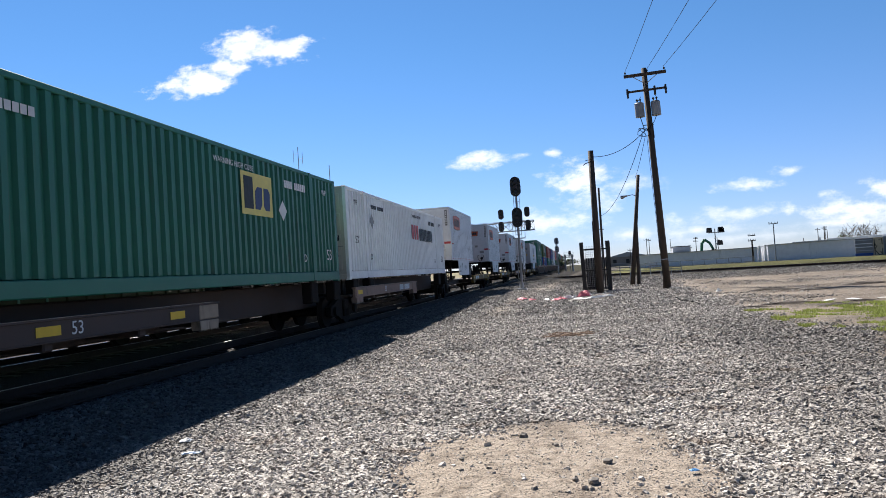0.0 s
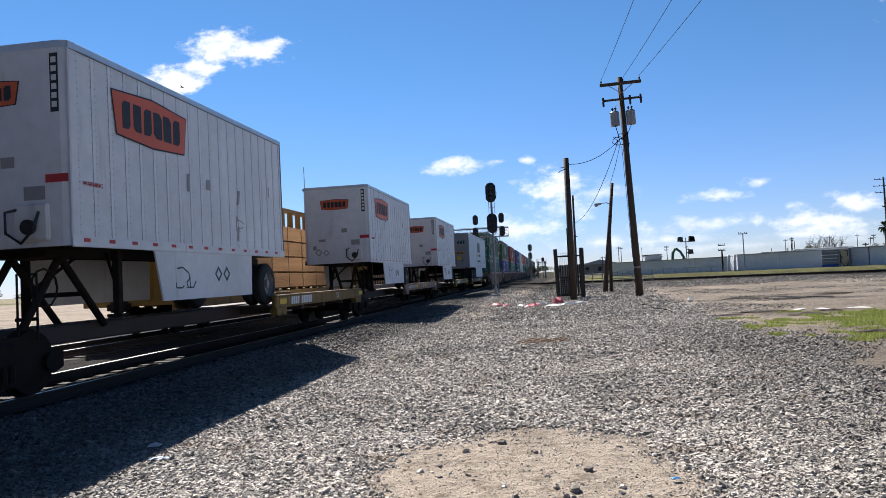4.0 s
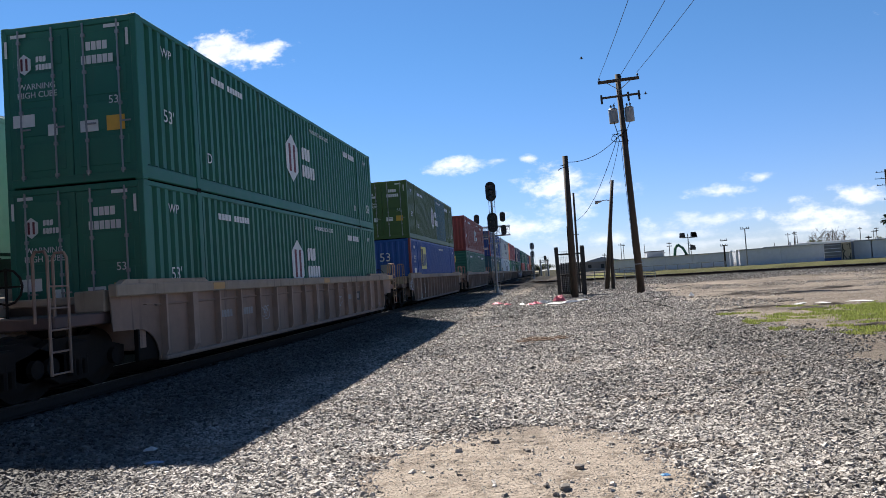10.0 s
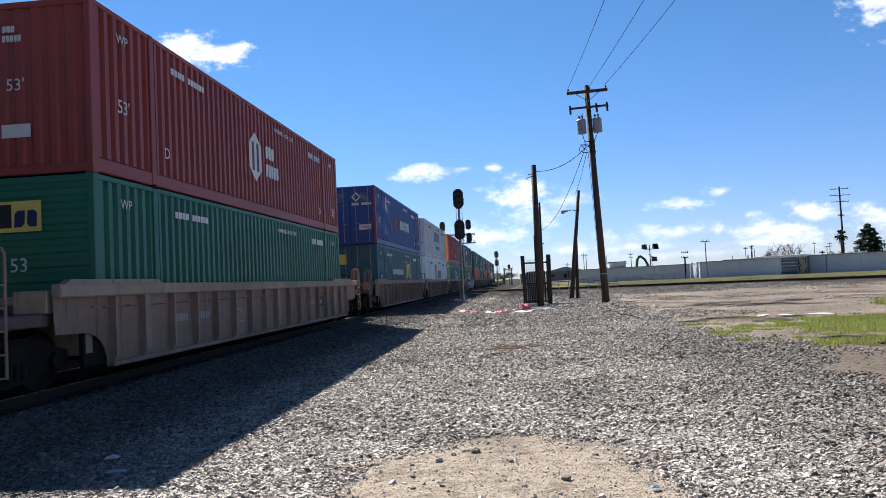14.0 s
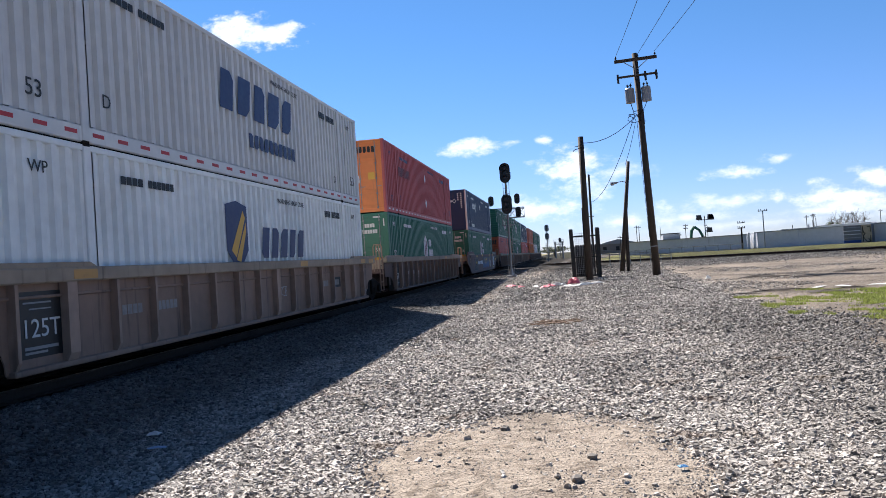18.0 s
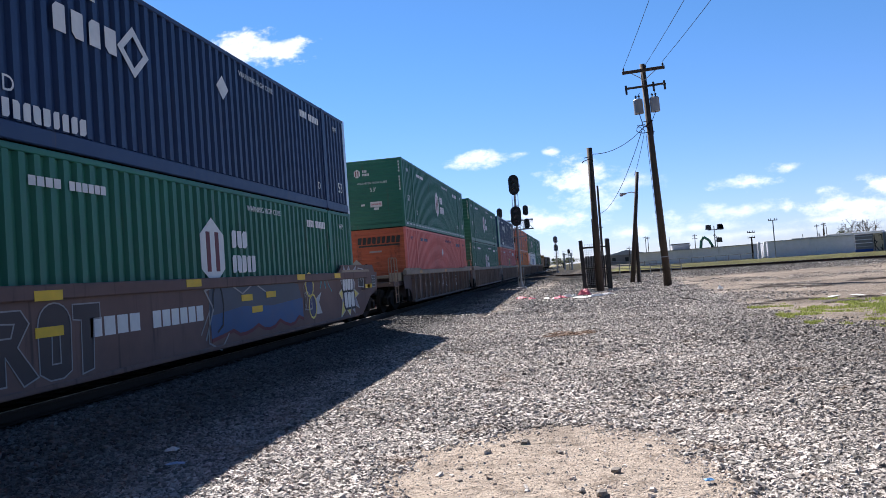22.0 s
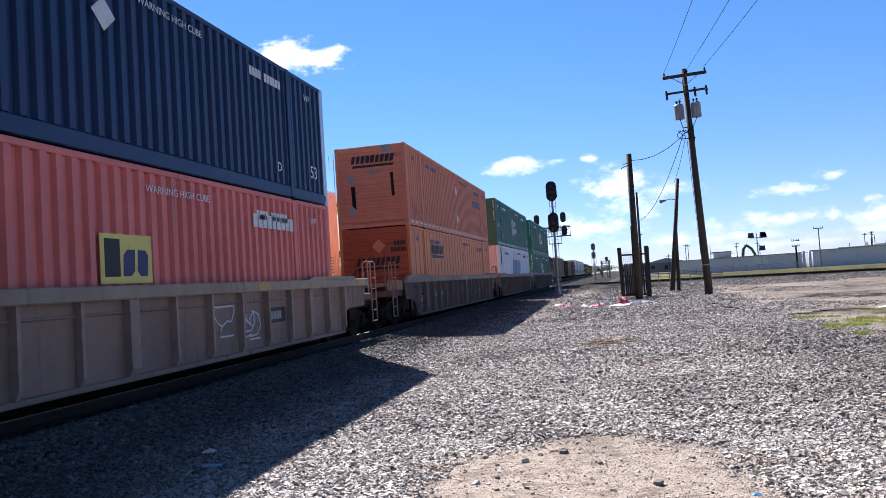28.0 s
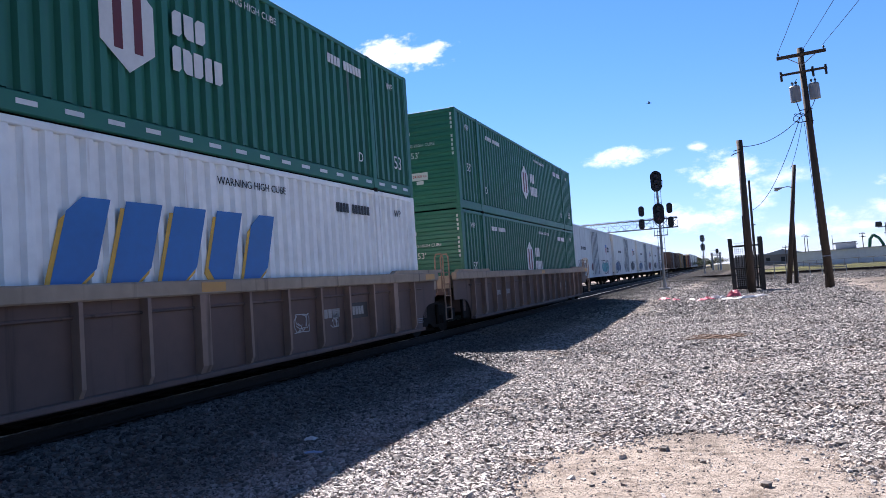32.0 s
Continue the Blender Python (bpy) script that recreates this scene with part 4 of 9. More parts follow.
def container(label, u, bottom, mat, end="rib", end_mat=None, trim=None, strips=None, sheets=False, lift=None):
    """A 53-foot box that stands at bottom. end: what its near face is made of."""
    end_mat = end_mat or mat
    box = thing("shipping_container", label, "container", "containers on the train", at=pose(NEAR_X, u, bottom))
    rides(box, u, bottom)
    trim = trim or mat
    for out in (1, -1):
        if sheets:
            panel = part("side_panel", ("sheet%d" % out, lambda: sheet_shape(out)), mat, box, "plain sheet side with narrow seams")
            for i in range(30):
                part("panel_seam", ("pseam%d" % out, lambda: seam_shape(out)), mat, panel, at=pose(0, -L53 / 2 + 0.12 + i * (L53 - 0.24) / 29, 0))
        else:
            for bay in range(3):
                part("side_panel", ("side%d%d" % (out, bay), lambda: side_shape(out, bay)), mat, box)
    part("roof_panel", ("roof", roof_shape), mat, box)
    part("floor_frame", ("cfloor", lambda: Shape().box(-W + 0.1, W - 0.1, -L53 / 2 + 0.1, L53 / 2 - 0.1, 0.04, 0.15, 0.01)), STEEL, box)
    part("rear_wall", ("rear", lambda: Shape().box(-W + 0.08, W - 0.08, L53 / 2 - 0.06, L53 / 2 - 0.02, 0.1, H - 0.08, 0.01)), end_mat, box)
    for x in (-1, 1):
        for y in (-1, 1):
            part("corner_post", ("post", lambda: Shape().box(-0.055, 0.055, -0.1, 0.1, 0.1, H - 0.06, 0.012)), trim, box, at=pose(x * (W - 0.055), y * (L53 / 2 - 0.1), 0))
            part("intermediate_post", ("mid", lambda: Shape().box(-0.05, 0.05, -0.085, 0.085, 0.05, H - 0.03, 0.012).box(-0.05, 0.012, -0.145, 0.145, 0.28, H - 0.1, 0.012)), mat, box, at=pose(x * (W - 0.036), y * POST, 0))
        part("top_rail", ("top", lambda: Shape().box(-0.04, 0.04, -L53 / 2 + 0.1, L53 / 2 - 0.1, H - 0.1, H - 0.005, 0.012)), mat, box, at=pose(x * (W - 0.042), 0, 0))
        part("bottom_rail", ("bot", lambda: Shape().box(-0.04, 0.04, -L53 / 2 + 0.1, L53 / 2 - 0.1, 0.03, 0.27, 0.015)), mat, box, at=pose(x * (W - 0.04), 0, 0))
        for y in (-L53 / 2 + 0.09, -POST, POST, L53 / 2 - 0.09):
            for z in (0.06, H - 0.055):
                part("corner_casting", ("cast", lambda: Shape().box(-0.075, 0.075, -0.085, 0.085, -0.058, 0.058, 0.012)), trim if abs(y) > 7 else lift if lift and z > 1 else STEEL, box, at=pose(x * (W - 0.072), y, z))
    part("end_header", ("header", lambda: Shape().box(-W + 0.1, W - 0.1, -L53 / 2, -L53 / 2 + 0.09, H - 0.12, H - 0.01, 0.01)), end_mat, box)
    part("end_sill", ("sill", lambda: Shape().box(-W + 0.1, W - 0.1, -L53 / 2, -L53 / 2 + 0.09, 0.03, 0.18, 0.01)), end_mat, box)
    if end == "rib":
        part("front_wall", ("ribend", rib_end_shape), end_mat, box, "front wall pressed in horizontal ribs")
    elif end == "wave":
        part("front_wall", ("waveend", wave_end_shape), end_mat, box, "corrugated front wall")
    elif end == "plain":
        part("front_wall", ("plainend", lambda: Shape().box(-W + 0.1, W - 0.1, -L53 / 2 + 0.015, -L53 / 2 + 0.05, 0.16, H - 0.1, 0.006)), end_mat, box, "smooth front wall")
    else:
        for left in (True, False):
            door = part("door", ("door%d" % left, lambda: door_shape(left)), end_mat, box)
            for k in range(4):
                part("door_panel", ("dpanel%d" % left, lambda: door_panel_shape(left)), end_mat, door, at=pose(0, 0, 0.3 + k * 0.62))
            for x in ((-0.95, -0.3) if left else (0.3, 0.95)):
                part("locking_bar", ("bar", bar_shape), GALV, door, "galvanised locking bar", at=pose(x, 0, 0))
    if strips:
        for i in range(26):
            y = -L53 / 2 + 0.45 + i * 0.61
            part("reflective_strip", ("strip", lambda: Shape().box(-0.002, 0.003, -0.13, 0.13, -0.03, 0.03)), strips, box, at=pose(W + 0.001, y, 0.16))
    return box


SIDE = W + 0.001
END = -L53 / 2 - 0.012


def code_bars(box, mat, y=-5.0, z=2.45):
    """Registration marks, too personal or too small to spell, as plain bars."""
    flat("registration_bar", blocks(4, 0.62, 0.13, x=0.0) + blocks(6, 0.8, 0.13, x=0.85), mat, box, on_side(y, z, SIDE))


def side_small(box, mat, size=True, code=True):
    if code:
        code_bars(box, mat)
    lettering("WP", 0.24, mat, box, on_side(-7.1, 2.45, SIDE))
    lettering("D", 0.3, mat, box, on_side(-5.55, 0.72, SIDE))
    lettering("53'" if size else "53", 0.34, mat, box, on_side(-7.1, 1.25 if size else 0.6, SIDE))
    lettering("WARNING HIGH CUBE", 0.17, mat, box, on_side(1.8, 2.55, SIDE))
    lettering("WP", 0.22, mat, box, on_side(7.1, 2.45, SIDE))
    if code:
        flat("registration_bar", blocks(4, 0.5, 0.18, x=-0.35) + blocks(6, 0.75, 0.18, x=0.4), mat, box, on_side(4.95, 2.42, SIDE), "registration bars")
    lettering("D", 0.28, mat, box, on_side(5.5, 0.62, SIDE))
    lettering("53", 0.42, mat, box, on_side(7.3, 0.72, SIDE))


def hex_mark(box, scale, m, word_right=True):
    """White hexagon with maroon bars beside white word bars."""
    flat("emblem", [hexagon(0.62 * scale, stretch=1.25)], M_WHITE, box, m, "white hexagon emblem")
    flat("emblem_bar", [rect(-0.2 * scale, 0, 0.17 * scale, 0.9 * scale), rect(0.2 * scale, 0, 0.17 * scale, 0.9 * scale)], M_MAROON, box, m @ pose(0, 0, 0.004), "maroon emblem bars")
    if word_right:
        flat("word_bar", chunks(3, 0.85 * scale, 0.42 * scale, y=0.32 * scale, x=1.35 * scale) + chunks(5, 1.3 * scale, 0.42 * scale, y=-0.28 * scale, x=1.55 * scale, seed=3), M_WHITE, box, m, "white word bars")


def hub_side(box, y=-0.66, z=1.5, scale=0.84, **kw):
    side_small(box, M_WHITE, **kw)
    hex_mark(box, scale, on_side(y, z, SIDE))


def hub_end(box, door=False):
    hex_mark(box, 0.24, on_end(-0.62 if not door else -0.85, 2.35 if not door else 2.2, END))
    if door:
        flat("registration_bar", blocks(4, 0.42, 0.15, y=0.1) + blocks(6, 0.62, 0.15, y=-0.14), M_WHITE, box, on_end(0.55, 2.3, END))
        lettering("WARNING\nHIGH CUBE", 0.15, M_WHITE, box, on_end(-0.62, 1.72, END))
        lettering("53'", 0.2, M_WHITE, box, on_end(0.85, 1.42, END))
        flat("notice", [rect(-0.9, 1.2, 0.42, 0.22), rect(-0.35, 1.0, 0.18, 0.2), rect(0.35, 1.0, 0.34, 0.2)], M_WHITE, box, on_end(0, 0, END), "white notice labels")
        flat("notice", [rect(0.85, 1.02, 0.34, 0.26)], M_GOLD, box, on_end(0, 0, END), "yellow notice label")
        flat("tape", [rect(-0.95, 2.72, 0.3, 0.06), rect(0.85, 2.72, 0.3, 0.06), rect(1.13, 2.5, 0.05, 0.3), rect(-1.2, 2.5, 0.05, 0.3)], M_WHITE, box, on_end(0, 0, END), "white reflective tape")
    else:
        lettering("WARNING HIGH CUBE", 0.125, M_WHITE, box, on_end(0.0, 1.92, END))
        lettering("53'", 0.24, M_WHITE, box, on_end(0.02, 1.63, END))
        flat("notice", [rect(0.12, 1.02, 0.5, 0.22), rect(-0.45, 1.02, 0.16, 0.08), rect(0.12, 0.84, 0.22, 0.1)], M_WHITE, box, on_end(0, 0, END), "white weight notice")
        lettering("24,000 lbs", 0.105, M_RED, box, on_end(0.12, 1.02, END - 0.004))
        flat("registration_bar", [rect(1.18, 2.7 - i * 0.125, 0.055, 0.08) for i in range(10) if i != 4] + [rect(-1.2, 2.5 - i * 0.125, 0.055, 0.08) for i in range(10) if i != 4], M_WHITE, box, on_end(0, 0, END - 0.02 + 0.012))


def emp_mark(box, m, w=1.35, h=1.15):
    flat("emblem_plate", [rect(0, 0, w, h)], M_YELLOW, box, m, "yellow emblem plate")
    flat("emblem_bar", [rect(-0.28 * w, 0.02 * h, 0.28 * w, 0.76 * h)], M_BLACK, box, m @ pose(0, 0, 0.004), "dark emblem block")
    flat("emblem_bar", chunks(2, 0.54 * w, 0.54 * h, 0.06, 0.1, y=-0.08 * h, x=0.17 * w, seed=5), M_NAVY, box, m @ pose(0, 0, 0.004), "navy emblem blocks")


def word(box, m, count, w, h, mat, slant=0.0, shade=None, name="word_block"):
    seed = int(w * 100)
    if shade:
        flat(name, chunks(count, w, h, slant, 0.2, seed=seed), shade, box, m @ pose(-0.07 * h, -0.09 * h, 0))
    flat(name, chunks(count, w, h, slant, 0.26, seed=seed), mat, box, m @ pose(0, 0, 0.004))


def ring_mark(box, m, r, mat=None):
    s = []
    for i in range(4):
        a = i * math.pi / 2
        p = [(r * math.cos(a), r * math.sin(a)), (r * math.cos(a + math.pi / 2), r * math.sin(a + math.pi / 2))]
        s.append([(p[0][0] * 0.62, p[0][1] * 0.62), p[0], p[1], (p[1][0] * 0.62, p[1][1] * 0.62)])
    flat("emblem", s, mat or M_WHITE, box, m, "open diamond emblem")


LOWER, UPPER = 0.58, 3.476                             # floors of the two layers of boxes in a well

# ---------------------------------------------------------------- railcars
def truck_parts(car, y, name="truck"):
    """A two-axle truck under a car, centred at y, on the rails (local z 0)."""
    truck = part(name, ("bolster", lambda: Shape().box(-1.15, 1.15, -0.2, 0.2, 0.48, 0.78, 0.03)), STEEL, car, "dark steel truck", at=pose(0, y, RAIL_TOP - CAR_BASE))
    part("centre_plate", ("cplate", lambda: Shape().cyl((0, 0, 0.76), (0, 0, 1.0), 0.2, 0.24, 16).box(-0.85, 0.85, -0.14, 0.14, 0.84, 0.98, 0.02)), STEEL, truck)
    def frame_shape():
        s = Shape()
        s.prism([(-1.22, 0.36), (-1.05, 0.3), (-0.6, 0.32), (-0.35, 0.2), (0.35, 0.2), (0.6, 0.32), (1.05, 0.3), (1.22, 0.36), (1.22, 0.6), (0.95, 0.66), (0.45, 0.84), (-0.45, 0.84), (-0.95, 0.66), (-1.22, 0.6)], "x", 0.92, 1.06)
        for k in (-0.14, 0, 0.14):
            s.cyl((1.1, k, 0.28), (1.1, k, 0.58), 0.055, n=8)
        for k in (-0.89, 0.89):
            s.cyl((1.0, k, 0.46), (1.14, k, 0.46), 0.13, n=12)
        return s
    for x in (1, -1):
        part("side_frame", ("tframe", frame_shape), STEEL, truck, at=pose(0, 0, 0, 0, 0, 0 if x > 0 else 180))
        for dy in (-0.89, 0.89):
            part("wheel", ("wheel", lambda: Shape().cyl((0.70, 0, 0), (0.82, 0, 0), 0.455, 0.44, 28).cyl((0.68, 0, 0), (0.71, 0, 0), 0.48, 0.48, 28).cyl((0.82, 0, 0), (0.86, 0, 0), 0.16, n=12)), STEEL, truck, "worn steel wheel", at=pose(0, dy, 0.457, 0, 0, 0 if x > 0 else 180))
    for dy in (-0.89, 0.89):
        part("axle", ("axle", lambda: Shape().cyl((-0.8, 0, 0.457), (0.8, 0, 0.457), 0.09, n=10)), STEEL, truck, at=pose(0, dy, 0))
    return truck


def coupler(car, y0, y1):
    part("coupler", Shape().box(-0.12, 0.12, min(y0, y1), max(y0, y1), 0.66, 0.86, 0.02).box(-0.18, 0.18, (y0 + y1) / 2 - 0.2, (y0 + y1) / 2 + 0.2, 0.6, 0.92, 0.03), STEEL, car)


def well_side(near, far, near_arch, far_arch):
    """Outline of the deep side plate, cut away in an arch over the trucks. All four are lengths from the middle."""
    def half(y_end, b):
        arc = [(b + 0.04 + 0.62 * (1 - math.cos(k * math.pi / 12)), 0.1 + 0.55 * math.sin(k * math.pi / 12)) for k in range(0, 7)]
        return arc + [(y_end - 0.05, 0.67), (y_end - 0.02, 1.2)]
    return [(-y, z) for y, z in half(near, near_arch)[::-1]] + half(far, far_arch)


def ladder(car, y, x, low, high, mat=None):
    s = Shape()
    for dy in (-0.2, 0.2):
        s.cyl((x, y + dy, low), (x, y + dy, high), 0.016, n=6)
    z = low + 0.1
    while z < high - 0.05:
        s.cyl((x, y - 0.2, z), (x, y + 0.2, z), 0.012, n=6)
        z += 0.3
    part("ladder", s, mat or STEEL, car)


def well_car(label, u, mat, trucks=(1, 1), couple=(0, 0), smooth_side=False, tag_words=None, seed=0, yellow=(), scrawls=()):
    """One unit that carries boxes low between its trucks. trucks: whether it has its own at the near and the far end."""
    rng = random.Random(seed)
    car = thing("well_car", label, "railcar", "well cars of the train", at=pose(NEAR_X, u, CAR_BASE))
    rides(car, u, CAR_BASE)
    joined = (couple[0] == 0, couple[1] == 0)          # ends that share a truck with the next unit
    xs = 1.345
    tail = 8.9 if smooth_side or joined[1] else 10.2
    head = 8.9 if smooth_side else 9.25
    arch = (7.95, 7.95) if smooth_side else (7.85, 7.95 if joined[1] else 8.4)
    key = "%.1f%d" % (tail, smooth_side)
    part("side_plate", ("wside" + key, lambda: Shape().prism(well_side(head, tail, *arch), "x", xs - 0.02, xs)), mat, car)
    part("side_plate", ("wside2" + key, lambda: Shape().prism(well_side(head, tail, *arch), "x", -xs, -xs + 0.02)), mat, car)
    if smooth_side:
        part("outer_skin", ("wskin", lambda: Shape().prism([(-9.3, 0.62), (-8.3, 0.08), (8.3, 0.08), (9.3, 0.62), (10.1, 0.8), (10.2, 1.38), (-10.2, 1.38), (-10.1, 0.8)], "x", xs + 0.02, xs + 0.075)), mat, car, "smooth riveted outer skin")
    for x in (1, -1):
        part("top_chord", ("chord%d" % x + key, lambda: Shape().box(-0.065 if x > 0 else -0.09, 0.09 if x > 0 else 0.065, -head, tail, 1.2, 1.40, 0.02)), TAN_STEEL if not smooth_side else mat, car, "dusty top chord", at=pose(x * 1.385, 0, 0))
        part("bottom_chord", ("bchord" + key, lambda: Shape().box(-0.08, 0.08, -7.85, arch[1], 0.06, 0.14, 0.015)), mat, car, at=pose(x * 1.365, 0, 0))
        part("conduit", ("conduit", lambda: Shape().cyl((0, -8.0, 1.03), (0, 8.0, 1.03), 0.022, n=6)), mat, car, at=pose(x * 1.365, 0, 0))
        for y in (-7.6, 7.9):
            part("container_guide", ("guide", lambda: Shape().prism([(-1.5, 1.40), (1.4, 1.40), (1.25, 1.47), (-1.35, 1.47)], "x", -0.05, 0.06)), TAN_STEEL, car, at=pose(x * 1.385, y, 0))
    if not smooth_side:
        for i in range(16 if joined[1] else 17):
            y = -7.8 + i * 1.014
            for x in (1, -1):
                wide = i in (1, 8, 14)
                part("rib", ("rib%d" % wide, lambda: Shape().prism([(0.0, 0.1), (0.05, 0.1), (0.125, 0.24), (0.125, 1.2), (0.0, 1.2)], "y", -0.1 if wide else -0.03, 0.1 if wide else 0.03)), RIB_STEEL if mat is BROWN else BROWN, car, at=pose(x * xs, y, 0, 0, 0, 0 if x > 0 else 180))
    for i in range(9):
        part("floor_bearer", ("bearer", lambda: Shape().box(-1.2, 1.2, -0.15, 0.15, 0.18, 0.30, 0.02)), STEEL, car, at=pose(0, -7.6 + i * 1.9, 0))
    for s in (-1, 1):
        shared = joined[0] if s < 0 else joined[1]
        reach = 9.3 if shared else 10.35
        about = pose(0, 0, 0, 0, 0, 0 if s > 0 else 180)
        if s > 0 and not shared and not smooth_side:
            reach = 11.25
        part("end_platform", ("platform%.1f" % reach, lambda: Shape().box(-1.22, 1.22, 8.45, reach, 0.80, 0.98, 0.02)), SKIN_BROWN, car, "dusty brown end platform", at=about)
        part("end_sill", ("endsill%.1f" % reach, lambda: Shape().box(-0.4, 0.4, 8.2, reach - 0.05, 0.5, 0.79, 0.03)), mat, car, at=about)
        part("end_bulkhead", ("wellend", lambda: Shape().box(-1.3, 1.3, 8.2, 8.44, 0.3, 1.2, 0.03)), mat, car, at=about)
        part("bulkhead_shelf", ("shelf", lambda: Shape().box(-1.24, 1.24, 8.55, 8.95, 1.12, 1.25, 0.02)), TAN_STEEL, car, at=about)
        for x in (-1, 1):
            part("equipment_box", ("eqbox", lambda: Shape().box(-0.26, 0.26, -0.2, 0.2, 0.98, 1.32, 0.02)), TAN_STEEL, car, "tan equipment box", at=pose(x * 1.0, s * 9.06, 0))
            part("wheel_guard", ("wguard", lambda: Shape().box(-0.04, 0.04, -0.3, 0.3, 0.12, 0.66, 0.01)), STEEL, car, at=pose(x * 1.26, s * 8.16, 0))
            if smooth_side:
                part("side_bracket", ("sbracket", lambda: Shape().box(-0.03, 0.03, -0.28, 0.28, 0.8, 1.2, 0.012)), TAN_STEEL, car, at=pose(x * 1.39, s * 8.6, 0))
            if s > 0 and not smooth_side:
                flat("patch", [rect(0, 0, 0.55, 0.13)], OCHRE, car, pose(x * 1.479, tail - 0.55, 1.3, 90, 0, 90 * x), "faded ochre patch")
        if smooth_side or shared and s > 0:
            continue
        stand = 9.45 if shared else 10.8 if s > 0 else 10.2
        for x in (-1, 1):
            rails = Shape()
            for y in (stand, stand + 0.4):
                rails.tube([(x * 1.34, s * y, 0.18), (x * 1.34, s * y, 1.8), (x * 1.3, s * y, 1.88), (x * 1.16, s * y, 1.88), (x * 1.12, s * y, 1.8), (x * 1.12, s * y, 0.9)], 0.022)
            for z in (0.2, 0.5, 0.8, 1.1, 1.4):
                rails.tube([(x * 1.34, s * stand, z), (x * 1.34, s * (stand + 0.4), z)], 0.014)
            part("handrail", rails, BROWN, car, "bent steel handrail with rungs")
        if shared:
            continue
        part("grab_iron", Shape().tube([(1.45, s * 8.1, 1.05), (1.5, s * 8.1, 1.05), (1.5, s * 8.5, 1.05), (1.45, s * 8.5, 1.05)], 0.012), mat, car)
        part("hand_brake_wheel", Shape().tube([(0.0 + 0.27 * math.cos(k * 0.524), s * 9.75, 1.45 + 0.27 * math.sin(k * 0.524)) for k in range(13)], 0.018).tube([(-0.27, s * 9.75, 1.45), (0.27, s * 9.75, 1.45)], 0.015).tube([(0, s * 9.75, 0.98), (0, s * 9.75, 1.72)], 0.02), STEEL, car)
        part("hose", Shape().tube([(0.3, s * 10.3, 0.8), (0.33, s * 10.55, 0.55), (0.3, s * 10.75, 0.42), (0.2, s * 10.95, 0.5)], 0.025), RUBBER, car)
    for s, has in ((-1, trucks[0]), (1, trucks[1])):
        if has:
            truck_parts(car, s * 9.72)
    if couple[0]:
        coupler(car, -10.4, -couple[0])
    if couple[1]:
        coupler(car, 10.4, couple[1])
    X = xs + 0.003 if not smooth_side else xs + 0.078
    for y in yellow:
        flat("yellow_marker", [rect(0, 0, 0.5, 0.13)], OCHRE, car, on_side(y, 1.3, 1.479), "faded ochre marker")
    # stencilled data panel near each end, and loose spray writing
    if not smooth_side:
        if tag_words:
            flat("data_panel", [rect(0, 0, 0.82, 0.85)], BLACK, car, on_side(-7.27, 0.68, X), "black stencil panel")
            flat("stencil_bar", [rect(-0.05, 0.28, 0.5, 0.022), rect(0, 0.2, 0.4, 0.018), rect(0, -0.3, 0.6, 0.04), rect(-0.1, -0.36, 0.4, 0.03)], M_GREY, car, on_side(-7.27, 0.68, X + 0.004), "small stencil lines")
            lettering(tag_words, 0.34, M_WHITE, car, on_side(-7.27, 0.62, X + 0.006))
        flat("stencil_bar", [rect(0, 0.04 - 0.045 * k, 0.42 - 0.06 * (k % 2), 0.014) for k in range(3)], M_GREY, car, on_side(7.85, 0.3, X + 0.004), "small stencil lines")
        flat("registration_bar", blocks(4, 0.55, 0.15), M_WORN, car, on_side(-7.8 + 2.5 * 1.014, 0.72, X), "worn grey registration bars")
        flat("registration_bar", blocks(5, 0.62, 0.15), M_WORN, car, on_side(-7.8 + 3.5 * 1.014, 0.72, X), "worn grey registration bars")
        flat("registration_bar", blocks(4, 0.58, 0.16), M_WORN, car, on_side(3.87, 0.72, X), "worn grey registration bars")
        flat("number_band", [rect(0.1, 0.72, 0.82, 0.3)], BLACK, car, on_side(4.75, 0, X), "black number band")
        flat("registration_bar", blocks(5, 0.58, 0.16), M_WORN, car, on_side(4.8, 0.72, X + 0.004), "worn grey registration bars")
        for y, z in scrawls:
            for k in range(5):
                flat("spray_stroke", scribble(rng, 0.68, 0.46, 1, 0.03), SPRAY, car, on_side(y, z, X + 0.006 + 0.003 * k), "pale spray stroke")
            flat("spray_stroke", [rect(0.05, -0.29, 0.45, 0.03, 0.2)], SPRAY, car, on_side(y, z, X + 0.021), "pale spray stroke")
        for bay in rng.sample(range(4, 14), rng.randint(1, 3)) if not scrawls else ():
            flat("spray_scrawl", scribble(rng, 0.46, 0.3, rng.randint(4, 7), 0.014), GRAFFITI, car, on_side(-7.8 + (bay + 0.5) * 1.014, 0.62, X), "white spray-paint scrawl")
    return car


